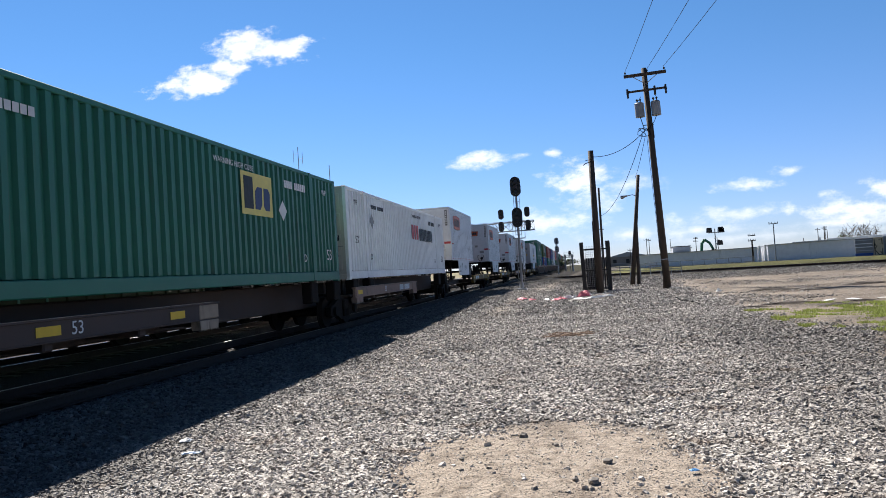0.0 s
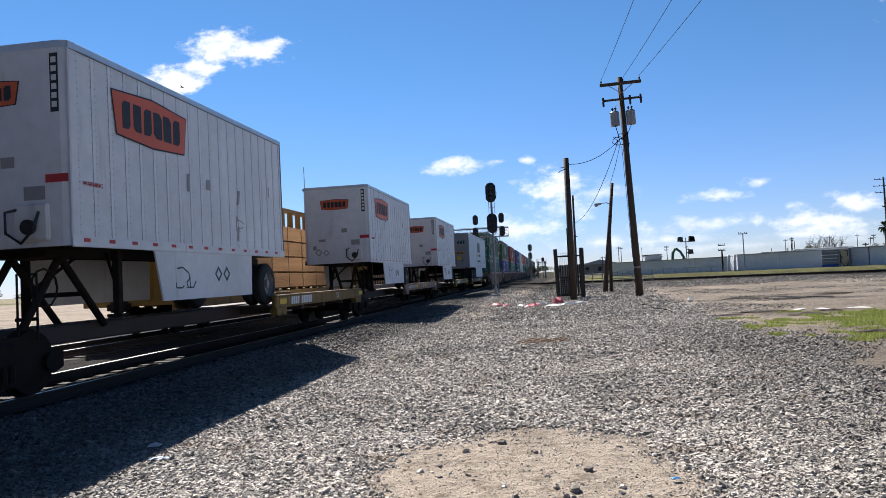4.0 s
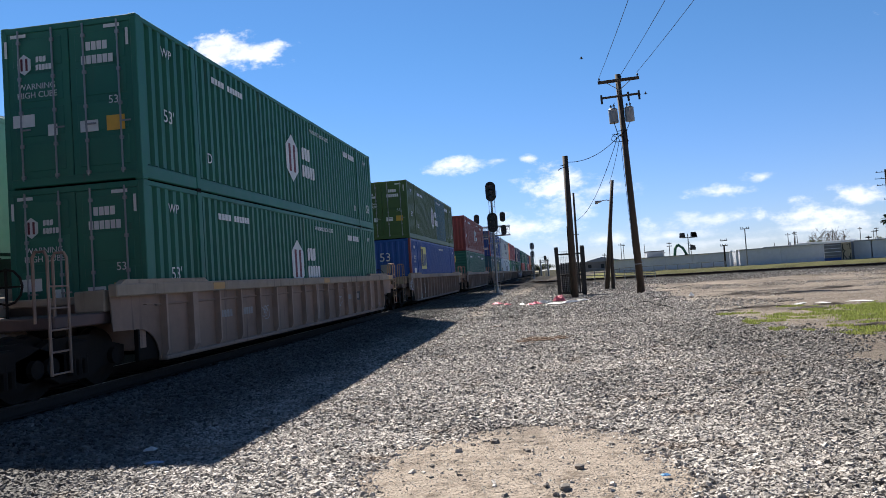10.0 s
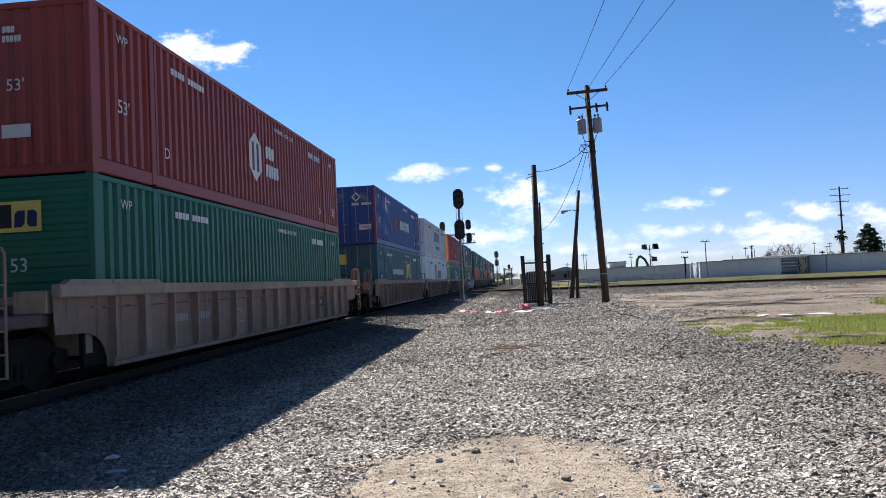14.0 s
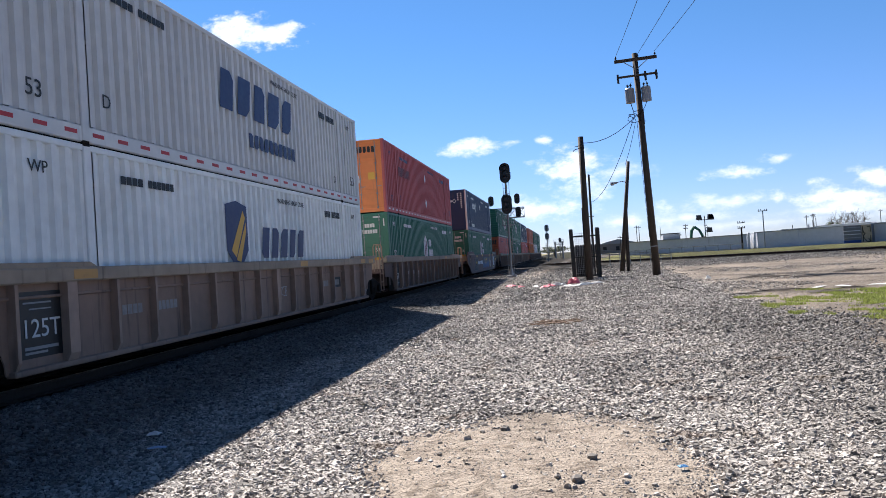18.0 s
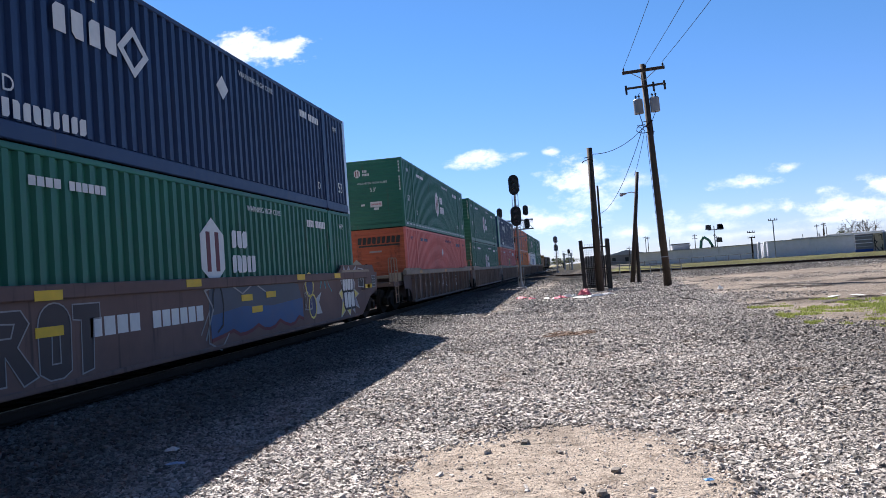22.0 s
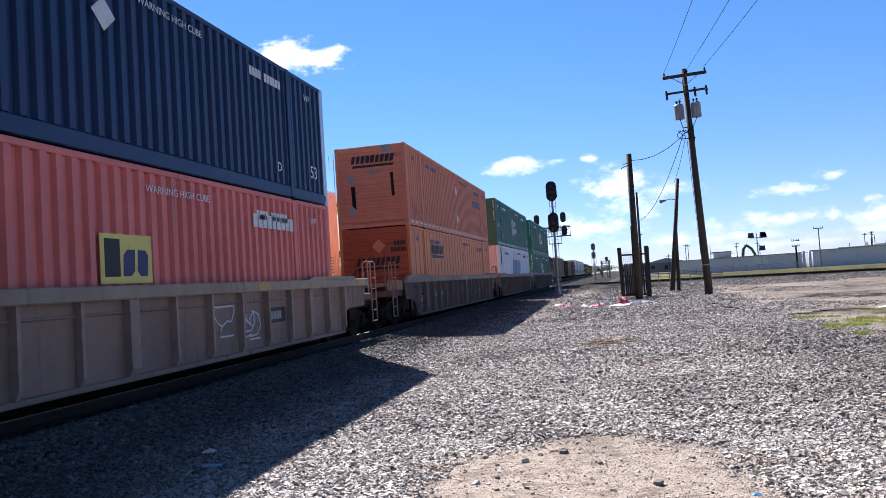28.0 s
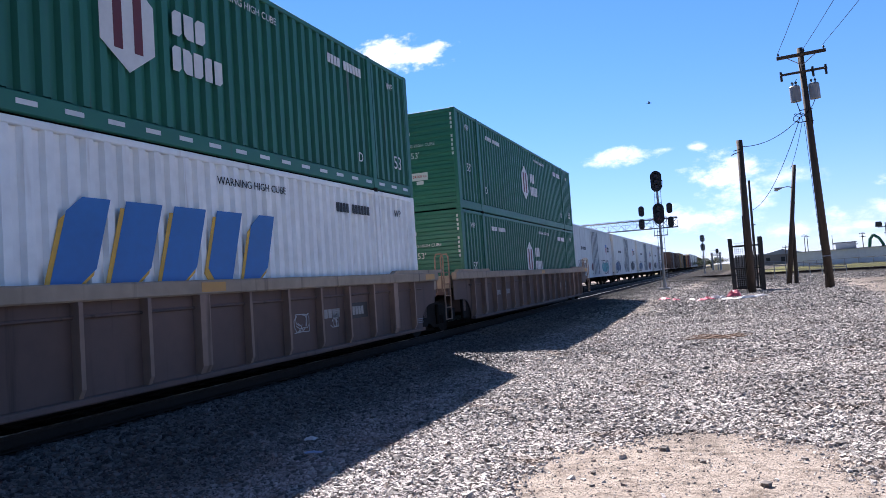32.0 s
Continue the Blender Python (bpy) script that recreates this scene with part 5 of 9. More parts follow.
def spine_unit(label, u0, u1, beam_from, beam_to, beam_mat, marks, truck_far=True, truck_near=False, stand=None, pads=False, dark_to=None):
    """A skeleton unit: one central beam, side beams and short platforms."""
    mid, half = (u0 + u1) / 2, (u1 - u0) / 2
    car = thing("spine_car", label, "railcar", "spine cars of the train", at=pose(NEAR_X, mid, CAR_BASE))
    rides(car, mid, CAR_BASE)
    part("centre_beam", Shape().box(-0.32, 0.32, -half, half, 0.42, 1.14 if pads else 0.72, 0.03), DARKBROWN, car)
    b0, b1 = beam_from - mid, beam_to - mid
    for x in (1, -1):
        split = b0 if dark_to is None else dark_to - mid
        if dark_to is not None:
            part("side_beam", Shape().box(x * 1.30 - 0.05, x * 1.30 + 0.05, b0, split, 0.62, 0.95, 0.02), DARKBROWN, car, "dark end of the side beam")
        part("side_beam", Shape().box(x * 1.30 - 0.05, x * 1.30 + 0.05, split, b1, 0.62, 0.92, 0.02), beam_mat, car)
        part("beam_lip", Shape().box(x * 1.30 - 0.075, x * 1.30 + 0.075, split, b1, 0.895, 0.93, 0.008), beam_mat, car)
        part("lower_lip", Shape().box(x * 1.30 - 0.065, x * 1.30 + 0.065, split, b1, 0.612, 0.635, 0.006), beam_mat, car)
        part("worn_lip_edge", Shape().box(x * 1.30 - 0.072, x * 1.30 + 0.072, b0 + 0.3, b1 - 0.3, 0.929, 0.934), TAN_STEEL, car, "scuffed bare upper edge")
        for y in (b0 + 0.05, b1 - 0.75):
            part("beam_end_cap", Shape().box(x * 1.30 - 0.062, x * 1.30 + 0.062, y, y + 0.7, 0.63, 0.9, 0.02), TAN_STEEL if beam_mat is DARKBROWN else beam_mat, car, "scuffed beam end")
            for k in (0, 0.34):
                part("beam_foot", Shape().prism([(y + k, 0.44), (y + k + 0.3, 0.44), (y + k + 0.32, 0.61), (y + k - 0.02, 0.61)], "x", x * 1.28 - 0.09, x * 1.28 + 0.09), TAN_STEEL if beam_mat is DARKBROWN else beam_mat, car)
    n = int((b1 - b0) / 1.9)
    for i in range(n + 1):
        y = b0 + 0.3 + i * (b1 - b0 - 0.6) / max(1, n)
        part("cross_arm", ("crossarm", lambda: Shape().box(-1.28, 1.28, -0.09, 0.09, 0.5, 0.66, 0.02)), DARKBROWN, car, at=pose(0, y, 0))
    part("deck_plate", Shape().box(-1.24, 1.24, b0 - 0.2, b1, 0.66, 0.72, 0.01), DARKBROWN, car)
    if pads:
        for y in (-7.9, -6.09, 6.09, 7.9):
            for x in (-1.1, 1.1):
                part("container_pad", Shape().box(x - 0.14, x + 0.14, y - 0.25, y + 0.25, 0.62, 1.17, 0.03), STEEL, car)
    if stand is not None:
        y = stand - mid
        s = Shape().box(-0.5, 0.5, y - 0.4, y + 0.45, 1.78, 1.92, 0.02)
        for x in (-0.42, 0.42):
            s.tube([(x, y - 0.9, 0.66), (x, y, 1.8)], 0.06).tube([(x, y + 1.1, 0.66), (x, y, 1.8)], 0.06)
        s.tube([(-0.42, y + 0.5, 1.2), (0.42, y + 0.5, 1.2)], 0.04)
        part("trailer_hitch_stand", s, STEEL, car, "folding steel hitch stand")
    part("end_ladder_rail", Shape().tube([(1.1, -half + 0.25, 0.6), (1.1, -half + 0.25, 1.5), (0.8, -half + 0.25, 1.5), (0.8, -half + 0.25, 0.6)], 0.018), STEEL, car)
    part("brake_wheel", Shape().tube([(1.0 + 0.02, -half + 0.5 + 0.27 * math.cos(k * 0.524), 1.3 + 0.27 * math.sin(k * 0.524)) for k in range(13)], 0.016), STEEL, car)
    if truck_far:
        truck_parts(car, half + 0.35)
    if truck_near:
        truck_parts(car, -half - 0.35)
    for y, kind in marks:
        m = on_side(y - mid, 0.77, 1.364)
        if kind == "y":
            flat("yellow_marker", [rect(0, 0, 0.45, 0.13)], SIGNAL_YELLOW, car, m, "yellow reflective marker")
        elif kind == "bars":
            flat("registration_bar", blocks(4, 0.62, 0.2, 0.2, x=-0.48) + blocks(6, 0.86, 0.2, 0.2, x=0.42), M_WHITE, car, m, "white registration bars")
        else:
            lettering(kind, 0.26 if len(kind) < 4 else 0.17, M_WHITE, car, m)
    return car


# ---------------------------------------------------------------- trailers
def tyre_pair(trailer, y, z, double=True):
    def one():
        s = Shape()
        prof = [(0.0, 0.30), (0.02, 0.46), (0.06, 0.505), (0.2, 0.505), (0.24, 0.46), (0.26, 0.30)]
        n = 28
        pts = [(px, r * math.cos(2 * math.pi * i / n), r * math.sin(2 * math.pi * i / n)) for i in range(n) for px, r in prof]
        k = len(prof)
        faces = [(i * k + j, i * k + j + 1, ((i + 1) % n) * k + j + 1, ((i + 1) % n) * k + j) for i in range(n) for j in range(k - 1)]
        return s.add(pts, faces)
    def disc():
        s = Shape().cyl((0.12, 0, 0), (0.14, 0, 0), 0.29, n=24).cyl((0.14, 0, 0), (0.24, 0, 0), 0.10, 0.085, 14)
        for i in range(24):
            a, b = i * math.pi / 12, (i + 1) * math.pi / 12
            s.add([(0.13, 0.29 * math.cos(a), 0.29 * math.sin(a)), (0.13, 0.29 * math.cos(b), 0.29 * math.sin(b)), (0.25, 0.305 * math.cos(b), 0.305 * math.sin(b)), (0.25, 0.305 * math.cos(a), 0.305 * math.sin(a))], [(0, 1, 2, 3)])
        for i in range(10):
            a = i * math.pi / 5
            s.cyl((0.14, 0.19 * math.cos(a), 0.19 * math.sin(a)), (0.17, 0.19 * math.cos(a), 0.19 * math.sin(a)), 0.015, n=6)
        return s
    for side in (1, -1):
        for off in ((0.92, 0.62) if double else (0.92,)):
            w = part("wheel", ("tyre", one), RUBBER, trailer, "black tyre on a painted disc", at=pose(side * off, y, z, 0, 0, 0 if side > 0 else 180))
            if off > 0.8:
                part("rim", ("rim", disc), RIM, w)
    part("axle", Shape().cyl((-1.0, y, z), (1.0, y, z), 0.07, n=10), STEEL, trailer)


def trailer(label, u_near, length, nose_near, panel, seam, wheels_at, skirt, legs_at):
    """A road trailer on a spine car: floor of the box at 2.18, tyres on the platform."""
    t = thing("semi_trailer", label, "trailer", "trailers on the train", at=pose(NEAR_X, u_near, 1.0))
    rides(t, u_near, 1.0)
    z0, z1, w = 1.18, 4.16, 1.295
    Lt = length
    part("side_wall", Shape().box(w - 0.03, w - 0.008, 0.08, Lt - 0.06, z0 + 0.12, z1 - 0.1), panel, t)
    part("side_wall", Shape().box(-w + 0.008, -w + 0.03, 0.08, Lt - 0.06, z0 + 0.12, z1 - 0.1), panel, t)
    part("roof", Shape().box(-w + 0.02, w - 0.02, 0.04, Lt - 0.04, z1 - 0.05, z1 - 0.01, 0.01), panel, t)
    part("floor", Shape().box(-w + 0.04, w - 0.04, 0.05, Lt - 0.05, z0 + 0.0, z0 + 0.1, 0.01), STEEL, t)
    for x in (1, -1):
        part("top_rail", Shape().box(x * w - 0.025, x * w + 0.004, 0.02, Lt - 0.02, z1 - 0.11, z1, 0.01), ALU, t, "grey aluminium top rail")
        part("bottom_rail", Shape().box(x * w - 0.03, x * w + 0.006, 0.02, Lt - 0.02, z0 - 0.02, z0 + 0.14, 0.01), panel if x > 0 else STEEL, t, "dusty bottom rail")
        n = int((Lt - 0.3) / seam)
        for i in range(n + 1):
            y = 0.15 + i * (Lt - 0.3) / n
            if x > 0:
                part("side_post", ("sp%.2f" % seam, lambda: Shape().box(-0.004, 0.006, -0.035 if seam < 1 else -0.012, 0.035 if seam < 1 else 0.012, z0 + 0.14, z1 - 0.11, 0.002)), panel, t, at=pose(w - 0.006, y, 0))
    if seam < 1:
        riv = Shape()
        for i in range(int((Lt - 0.3) / seam) + 1):
            y = 0.15 + i * (Lt - 0.3) / int((Lt - 0.3) / seam)
            for k in range(26):
                z = z0 + 0.2 + k * 0.105
                for dy in (-0.062, 0.05):
                    riv.box(w - 0.008, w + 0.001, y + dy, y + dy + 0.013, z - 0.009, z + 0.009)
        tagged(part("rivets", riv, ALU, t), kind="stuff")
    lines = Shape()
    lines.box(w + 0.001, w + 0.005, 0.03, Lt - 0.03, z1 - 0.125, z1 - 0.112)
    lines.box(w - 0.01, w + 0.004, Lt - 0.075, Lt - 0.045, z0 + 0.15, z1 - 0.13)
    n = int((Lt - 0.3) / seam)
    for i in range(n + 1):
        y = 0.15 + i * (Lt - 0.3) / n
        for dy in ((-0.036, 0.030) if seam < 1 else (0.012,)):
            lines.box(w - 0.012, w - 0.004, y + dy, y + dy + 0.007, z0 + 0.14, z1 - 0.11)
    tagged(part("seam_line", lines, SEAM, t), kind="stuff")
    s = Shape()
    for i in range(int(Lt / 0.62)):
        s.box(w + 0.005, w + 0.009, 0.25 + i * 0.62, 0.40 + i * 0.62, z0 + 0.055, z0 + 0.11)
    tagged(part("red_reflective_tape", s, M_RED, t), kind="stuff")
    s = Shape()
    for i in range(int(Lt / 0.62)):
        s.box(w + 0.005, w + 0.009, 0.40 + i * 0.62, 0.56 + i * 0.62, z0 + 0.055, z0 + 0.11)
    tagged(part("white_reflective_tape", s, M_WHITE, t), kind="stuff")
    for y in wheels_at:
        tyre_pair(t, y, 0.505)
    part("axle_frame", Shape().box(-0.55, 0.55, min(wheels_at) - 0.9, max(wheels_at) + 0.9, 0.72, z0, 0.03), STEEL, t)
    if skirt:
        part("side_skirt", Shape().prism([(skirt[0], z0 - 0.02), (skirt[1], z0 - 0.02), (skirt[1] - 0.05, 0.28), (skirt[0] + 0.25, 0.28)], "x", w - 0.05, w - 0.02), panel, t, "white aerodynamic side skirt")
        part("side_skirt", Shape().prism([(skirt[0], z0 - 0.02), (skirt[1], z0 - 0.02), (skirt[1] - 0.05, 0.28), (skirt[0] + 0.25, 0.28)], "x", -w + 0.02, -w + 0.05), panel, t, "white aerodynamic side skirt")
    for x in (0.85, -0.85):
        part("landing_leg", Shape().box(x - 0.06, x + 0.06, legs_at - 0.06, legs_at + 0.06, 0.12, z0, 0.01).box(x - 0.13, x + 0.13, legs_at - 0.13, legs_at + 0.13, 0.06, 0.12, 0.01).tube([(x, legs_at, 0.5), (x * 0.3, legs_at + 0.6, z0)], 0.03), STEEL, t)
    if nose_near:
        rnd = [(-w + 0.005, 0.16), (-w + 0.03, 0.05), (-w + 0.14, 0.0), (w - 0.14, 0.0), (w - 0.03, 0.05), (w - 0.005, 0.16)]
        part("nose_wall", Shape().prism(rnd, "z", z0 + 0.0, z1 - 0.03), panel, t, "flat white nose with rounded corners")
        part("nose_cap", Shape().prism([(x * 1.003, y - 0.006 if y < 0.1 else y) for x, y in rnd], "z", z1 - 0.1, z1 + 0.003), ALU, t)
        part("corner_trim", Shape().box(w - 0.05, w + 0.002, 0.02, 0.2, z0, z1 - 0.05, 0.015), panel, t)
        part("air_brake_box", Shape().box(0.42, 0.98, -0.09, 0.0, z0 + 0.08, z0 + 0.62, 0.03), GREY, t, "grey connector box")
        part("air_line", Shape().tube([(0.5, -0.06, z0 + 0.55), (0.4, -0.2, z0 + 0.5), (0.42, -0.22, z0 + 0.2), (0.6, -0.15, z0 + 0.05), (0.8, -0.15, z0 + 0.25), (0.85, -0.1, z0 + 0.5)], 0.022).cyl((0.7, -0.16, z0 + 0.28), (0.7, -0.1, z0 + 0.28), 0.11, n=14), BLACK, t)
        flat("notice", [rect(0.72, z0 + 0.78, 0.34, 0.2), rect(0.3, z0 + 1.25, 0.22, 0.16), rect(-0.6, z0 + 0.9, 0.26, 0.1), rect(-0.9, z0 + 0.62, 0.14, 0.16)], M_GREY, t, on_end(0, 0, -0.004), "small grey plates")
        flat("warning_label", [rect(1.08, z0 + 0.98, 0.36, 0.12)], M_RED, t, on_end(0, 0, -0.004), "red warning label")
        ring_mark(t, on_end(-0.75, z0 + 0.45, -0.004), 0.15, M_GREY)
        ring_mark(t, on_end(-0.45, z0 + 0.42, -0.004), 0.13, M_GREY)
    else:
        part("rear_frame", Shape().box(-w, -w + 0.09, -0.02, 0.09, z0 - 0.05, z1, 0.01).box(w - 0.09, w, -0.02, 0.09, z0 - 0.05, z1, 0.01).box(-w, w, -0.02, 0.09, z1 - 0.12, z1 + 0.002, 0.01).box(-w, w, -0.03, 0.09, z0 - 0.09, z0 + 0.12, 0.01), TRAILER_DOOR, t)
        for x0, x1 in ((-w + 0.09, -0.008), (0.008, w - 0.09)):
            d = part("door", Shape().box(x0, x1, 0.0, 0.045, z0 + 0.12, z1 - 0.12, 0.006), TRAILER_DOOR, t, "stained grey rear door")
            for bx in (x0 + 0.28, x1 - 0.28):
                part("lock_rod", Shape().cyl((bx, -0.02, z0 + 0.1), (bx, -0.02, z1 - 0.12), 0.014, n=8), GALV, d)
            part("door_handle", Shape().box((x0 + x1) / 2 - 0.2, (x0 + x1) / 2 + 0.2, -0.035, -0.02, z0 + 0.55, z0 + 0.59, 0.004), STEEL, d)
            for z in (0.4, 1.0, 1.7, 2.3):
                hx = x0 - 0.03 if x0 < -1 else x1 + 0.03
                part("hinge", Shape().box(hx - 0.06, hx + 0.06, -0.03, 0.0, z0 + z, z0 + z + 0.05, 0.006), GALV, d)
        part("under_ride_guard", Shape().box(-1.1, 1.1, -0.02, 0.08, 0.16, 0.26, 0.01).box(-0.75, -0.67, 0.0, 0.08, 0.2, z0, 0.01).box(0.67, 0.75, 0.0, 0.08, 0.2, z0, 0.01), STEEL, t)
        for x in (-1.05, 1.05):
            part("tail_lamp", Shape().box(x - 0.1, x + 0.1, -0.035, -0.028, z0 - 0.05, z0 + 0.03, 0.004), M_RED, t)
        for x in (-0.8, 0.8):
            part("mud_flap", Shape().box(x - 0.35, x + 0.35, 0.5, 0.53, 0.22, z0, 0.005), RUBBER, t)
    return t


def plate_mark(t, m, w, h):
    """An orange-red wedge plate with a dark rim and a dark word bar."""
    def wedge(k):
        p, q = w / 2 - 0.03 * (1 - k) * 10, h / 2 * k
        return [(-p * 0.9, -q * 0.85), (0, -q), (p * 0.9, -q * 0.85), (p, q * 0.8), (0, q), (-p, q * 0.8)]
    flat("emblem_rim", [wedge(1.0)], M_BLACK, t, m, "dark rim")
    flat("emblem_plate", [wedge(0.93)], M_ORANGE, t, m @ pose(0, 0, 0.004), "orange-red emblem plate")
    flat("word_block", chunks(6, w * 0.8, h * 0.52, 0, 0.2, seed=8), M_BLACK, t, m @ pose(0, 0, 0.008), "dark word blocks")


def pup(label, u):
    t = trailer(label, u, 8.35, True, TRAILER, 0.41, (7.5,), (2.2, 6.3), 1.75)
    plate_mark(t, on_end(-0.05, 3.45, -0.006), 1.15, 0.42)
    plate_mark(t, on_side(2.22, 3.36, 1.306), 2.4, 0.88)
    flat("number_strip", [rect(1.08, 3.55, 0.13, 0.86)], M_BLACK, t, on_end(0, 0, -0.006), "black upright number strip")
    flat("registration_bar", [rect(1.08, 3.88 - i * 0.13, 0.08, 0.085) for i in range(6)], M_WHITE, t, on_end(0, 0, -0.011))
    lettering("WARNING", 0.1, M_RED, t, on_side(0.5, 2.1, 1.306))
    ring_mark(t, on_side(4.6, 0.75, 1.28), 0.16, M_DGREEN)
    ring_mark(t, on_side(4.98, 0.75, 1.28), 0.16, M_DGREEN)
    rng = random.Random(int(u * 7))
    flat("spray_scrawl", scribble(rng, 1.1, 0.5, 3, 0.028), M_DGREEN, t, on_side(3.5 + rng.uniform(-0.4, 0.4), 0.75, 1.28), "dark green spray scrawl")
    flat("spray_scrawl", scribble(rng, 1.2, 0.5, 2, 0.02), M_GREY, t, on_side(rng.uniform(5.5, 7.0), 1.85, 1.303), "faint grey spray scrawl")
    for _ in range(5):
        y, z = rng.uniform(2.5, 7.8), rng.uniform(1.6, 3.6)
        flat("scrape", [rect(0, 0, rng.uniform(0.04, 0.2), rng.uniform(0.1, 0.45), rng.uniform(-0.3, 0.3))], M_GREY, t, on_side(y, z, 1.303), "grey scrape mark")
    return t

# ---------------------------------------------------------------- the consist, from the head of what is seen to its last car
spine_unit("dark brown spine car under a green container", 3.4, 20.6, 3.8, 12.67, DARKBROWN, [(8.15, "y"), (8.7, "53"), (11.2, "y")], truck_near=True, pads=True)
c = container("green corrugated 53-foot container with a yellow emblem plate", 11.92, 1.45, GREEN, "rib")
side_small(c, M_WHITE)
emp_mark(c, on_side(2.83, 2.0, SIDE), 1.55, 0.92)
flat("placard", [diamond(0.24)], M_WHITE, c, on_side(4.2, 1.75, SIDE), "white diamond placard")
spine_unit("dark brown spine car under a white container", 21.35, 37.9, 21.25, 29.8, BROWN, [(21.72, "y"), (24.8, "53"), (27.6, "bars")], pads=True)
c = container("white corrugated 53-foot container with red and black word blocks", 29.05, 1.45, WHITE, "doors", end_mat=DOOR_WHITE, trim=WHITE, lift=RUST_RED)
side_small(c, M_BLACK)
word(c, on_side(1.4, 1.86, SIDE), 3, 1.4, 0.62, M_RED)
word(c, on_side(3.65, 1.8, SIDE), 9, 2.85, 0.55, M_BLACK)
flat("placard", [diamond(0.26)], M_GREY, c, on_side(-5.3, 1.95, SIDE), "worn grey placard")
flat("emblem", [[(0.5 * math.cos(a * math.pi / 12), 0.5 * math.sin(a * math.pi / 12)) for a in range(24)]], M_RED, c, on_end(0.32, 2.2, END), "round red emblem")
flat("emblem_centre", [[(0.26 * math.cos(a * math.pi / 12), 0.3 * math.sin(a * math.pi / 12)) for a in range(24)]], WHITE, c, on_end(0.32, 2.2, END - 0.004), "white emblem centre")
lettering("53'", 0.34, M_BLACK, c, on_end(0.5, 0.75, END))
flat("registration_bar", blocks(4, 0.6, 0.17, x=0.55, y=1.55) + blocks(6, 0.9, 0.17, x=0.58, y=1.3), M_BLACK, c, on_end(0, 0, END))

for i, u in enumerate((39.54, 57.0, 74.42, 91.25)):
    marks = [(u + 9.1, "y"), (u + 7.8, "ALL PURPOSE SPINE CAR"), (u + 10.87, "53"), (u + 11.6, "y"), (u + 15.1, "y")] if i == 2 else [(u + 9.3, "bars"), (u + (12.63 if i < 3 else 10.76), "53"), (u + 7.95 if i < 3 else u + 8.55, "y"), (u + 15.45, "y")]
    spine_unit("dark brown spine car under a short white trailer" if i == 2 else "yellow and brown spine car under a short white trailer", u - 0.75, u + 15.95, u + (6.2 if i == 2 else 7.45), u + 15.55, BROWN if i == 2 else YELLOW, marks, stand=u + 0.9)
    pup("short white road trailer with an orange-red emblem plate", u)
spine_unit("yellow and dark brown spine car under a long white trailer", 108.4, 127.2, 109.83, 119.0, YELLOW, [(110.3, "y"), (114.4, "53"), (116.6, "bars"), (115.45, "y")], stand=124.3, dark_to=112.1)
t = trailer("long white road trailer with dark green word blocks", 109.25, 16.25, False, TRAILER, 1.22, (3.1, 4.35), (5.3, 11.6), 13.0)
m = on_side(8.45, 3.1, 1.306)
word(t, m, 3, 2.6, 1.0, M_DGREEN, 0.28)
flat("underline", [rect(-0.75, -0.76, 1.9, 0.26, 0.28)], M_GOLD, t, m, "golden slanted bar")
flat("word_block", chunks(7, 1.3, 0.27, 0, 0.25, y=-0.78, x=0.85), M_DGREEN, t, m, "dark green word blocks")
flat("word_block", chunks(2, 0.3, 0.2, 0, 0.25, y=-1.32, x=-1.35) + chunks(7, 1.05, 0.2, 0.2, 0.15, y=-1.32, x=-0.5) + chunks(7, 1.1, 0.2, 0, 0.28, y=-1.32, x=0.72), M_DGREEN, t, m, "dark green word blocks")
for y in (14.84, 15.49):
    flat("placard_holder", [diamond(0.27)], M_GREY, t, on_side(y, 1.8, 1.306))
    flat("placard", [diamond(0.235)], M_WHITE, t, on_side(y, 1.8, 1.311), "white flip placard")
flat("code_plate", [rect(15.78, 2.27, 1.05, 0.17)], M_GOLD, t, on_side(0, 0, 1.306), "golden number plate")
flat("registration_bar", blocks(10, 0.95, 0.11, x=15.78, y=2.27), M_BLACK, t, on_side(0, 0, 1.311), "dark registration bars")
for x in (-0.65, 0.62):
    word(t, on_end(x, 3.35, -0.006), 3, 0.72, 0.3, M_DGREEN, 0.25)
    flat("underline", [rect(0, 0, 0.5, 0.07, 0.3)], M_GOLD, t, on_end(x - 0.1, 3.12, -0.006))
flat("number_bar", [rect(0.2, 2.42, 1.3, 0.22)], M_GOLD, t, on_end(0, 0, -0.004), "golden number plate")
flat("number_bar", blocks(10, 1.2, 0.13), M_BLACK, t, on_end(0.2, 2.42, -0.009), "dark registration bars")
flat("notice", [rect(0.42, 2.0, 0.34, 0.3)], SIGNAL_YELLOW, t, on_end(0, 0, -0.004), "yellow caution notice")

WELL = "brown ribbed well car with a dusty top chord"
CARS = [  # centre along the train, own trucks, couplers, stencil
    (138.74, (1, 1), (11.8, 11.72), None), (162.14, (1, 1), (11.72, 11.75), None), (185.72, (1, 1), (11.75, 11.9), None),
    (209.58, (1, 1), (11.9, 0), None), (228.98, (0, 1), (0, 0), "125T"), (248.85, (0, 1), (0, 11.7), "257"),
    (295.75, (1, 1), (11.7, 0), None), (314.95, (0, 1), (0, 0), None), (333.75, (0, 1), (0, 11.7), "125T"),
    (357.15, (1, 1), (11.7, 0), "53"), (376.68, (0, 1), (0, 0), "125T"), (396.12, (0, 1), (0, 11.5), None),
]
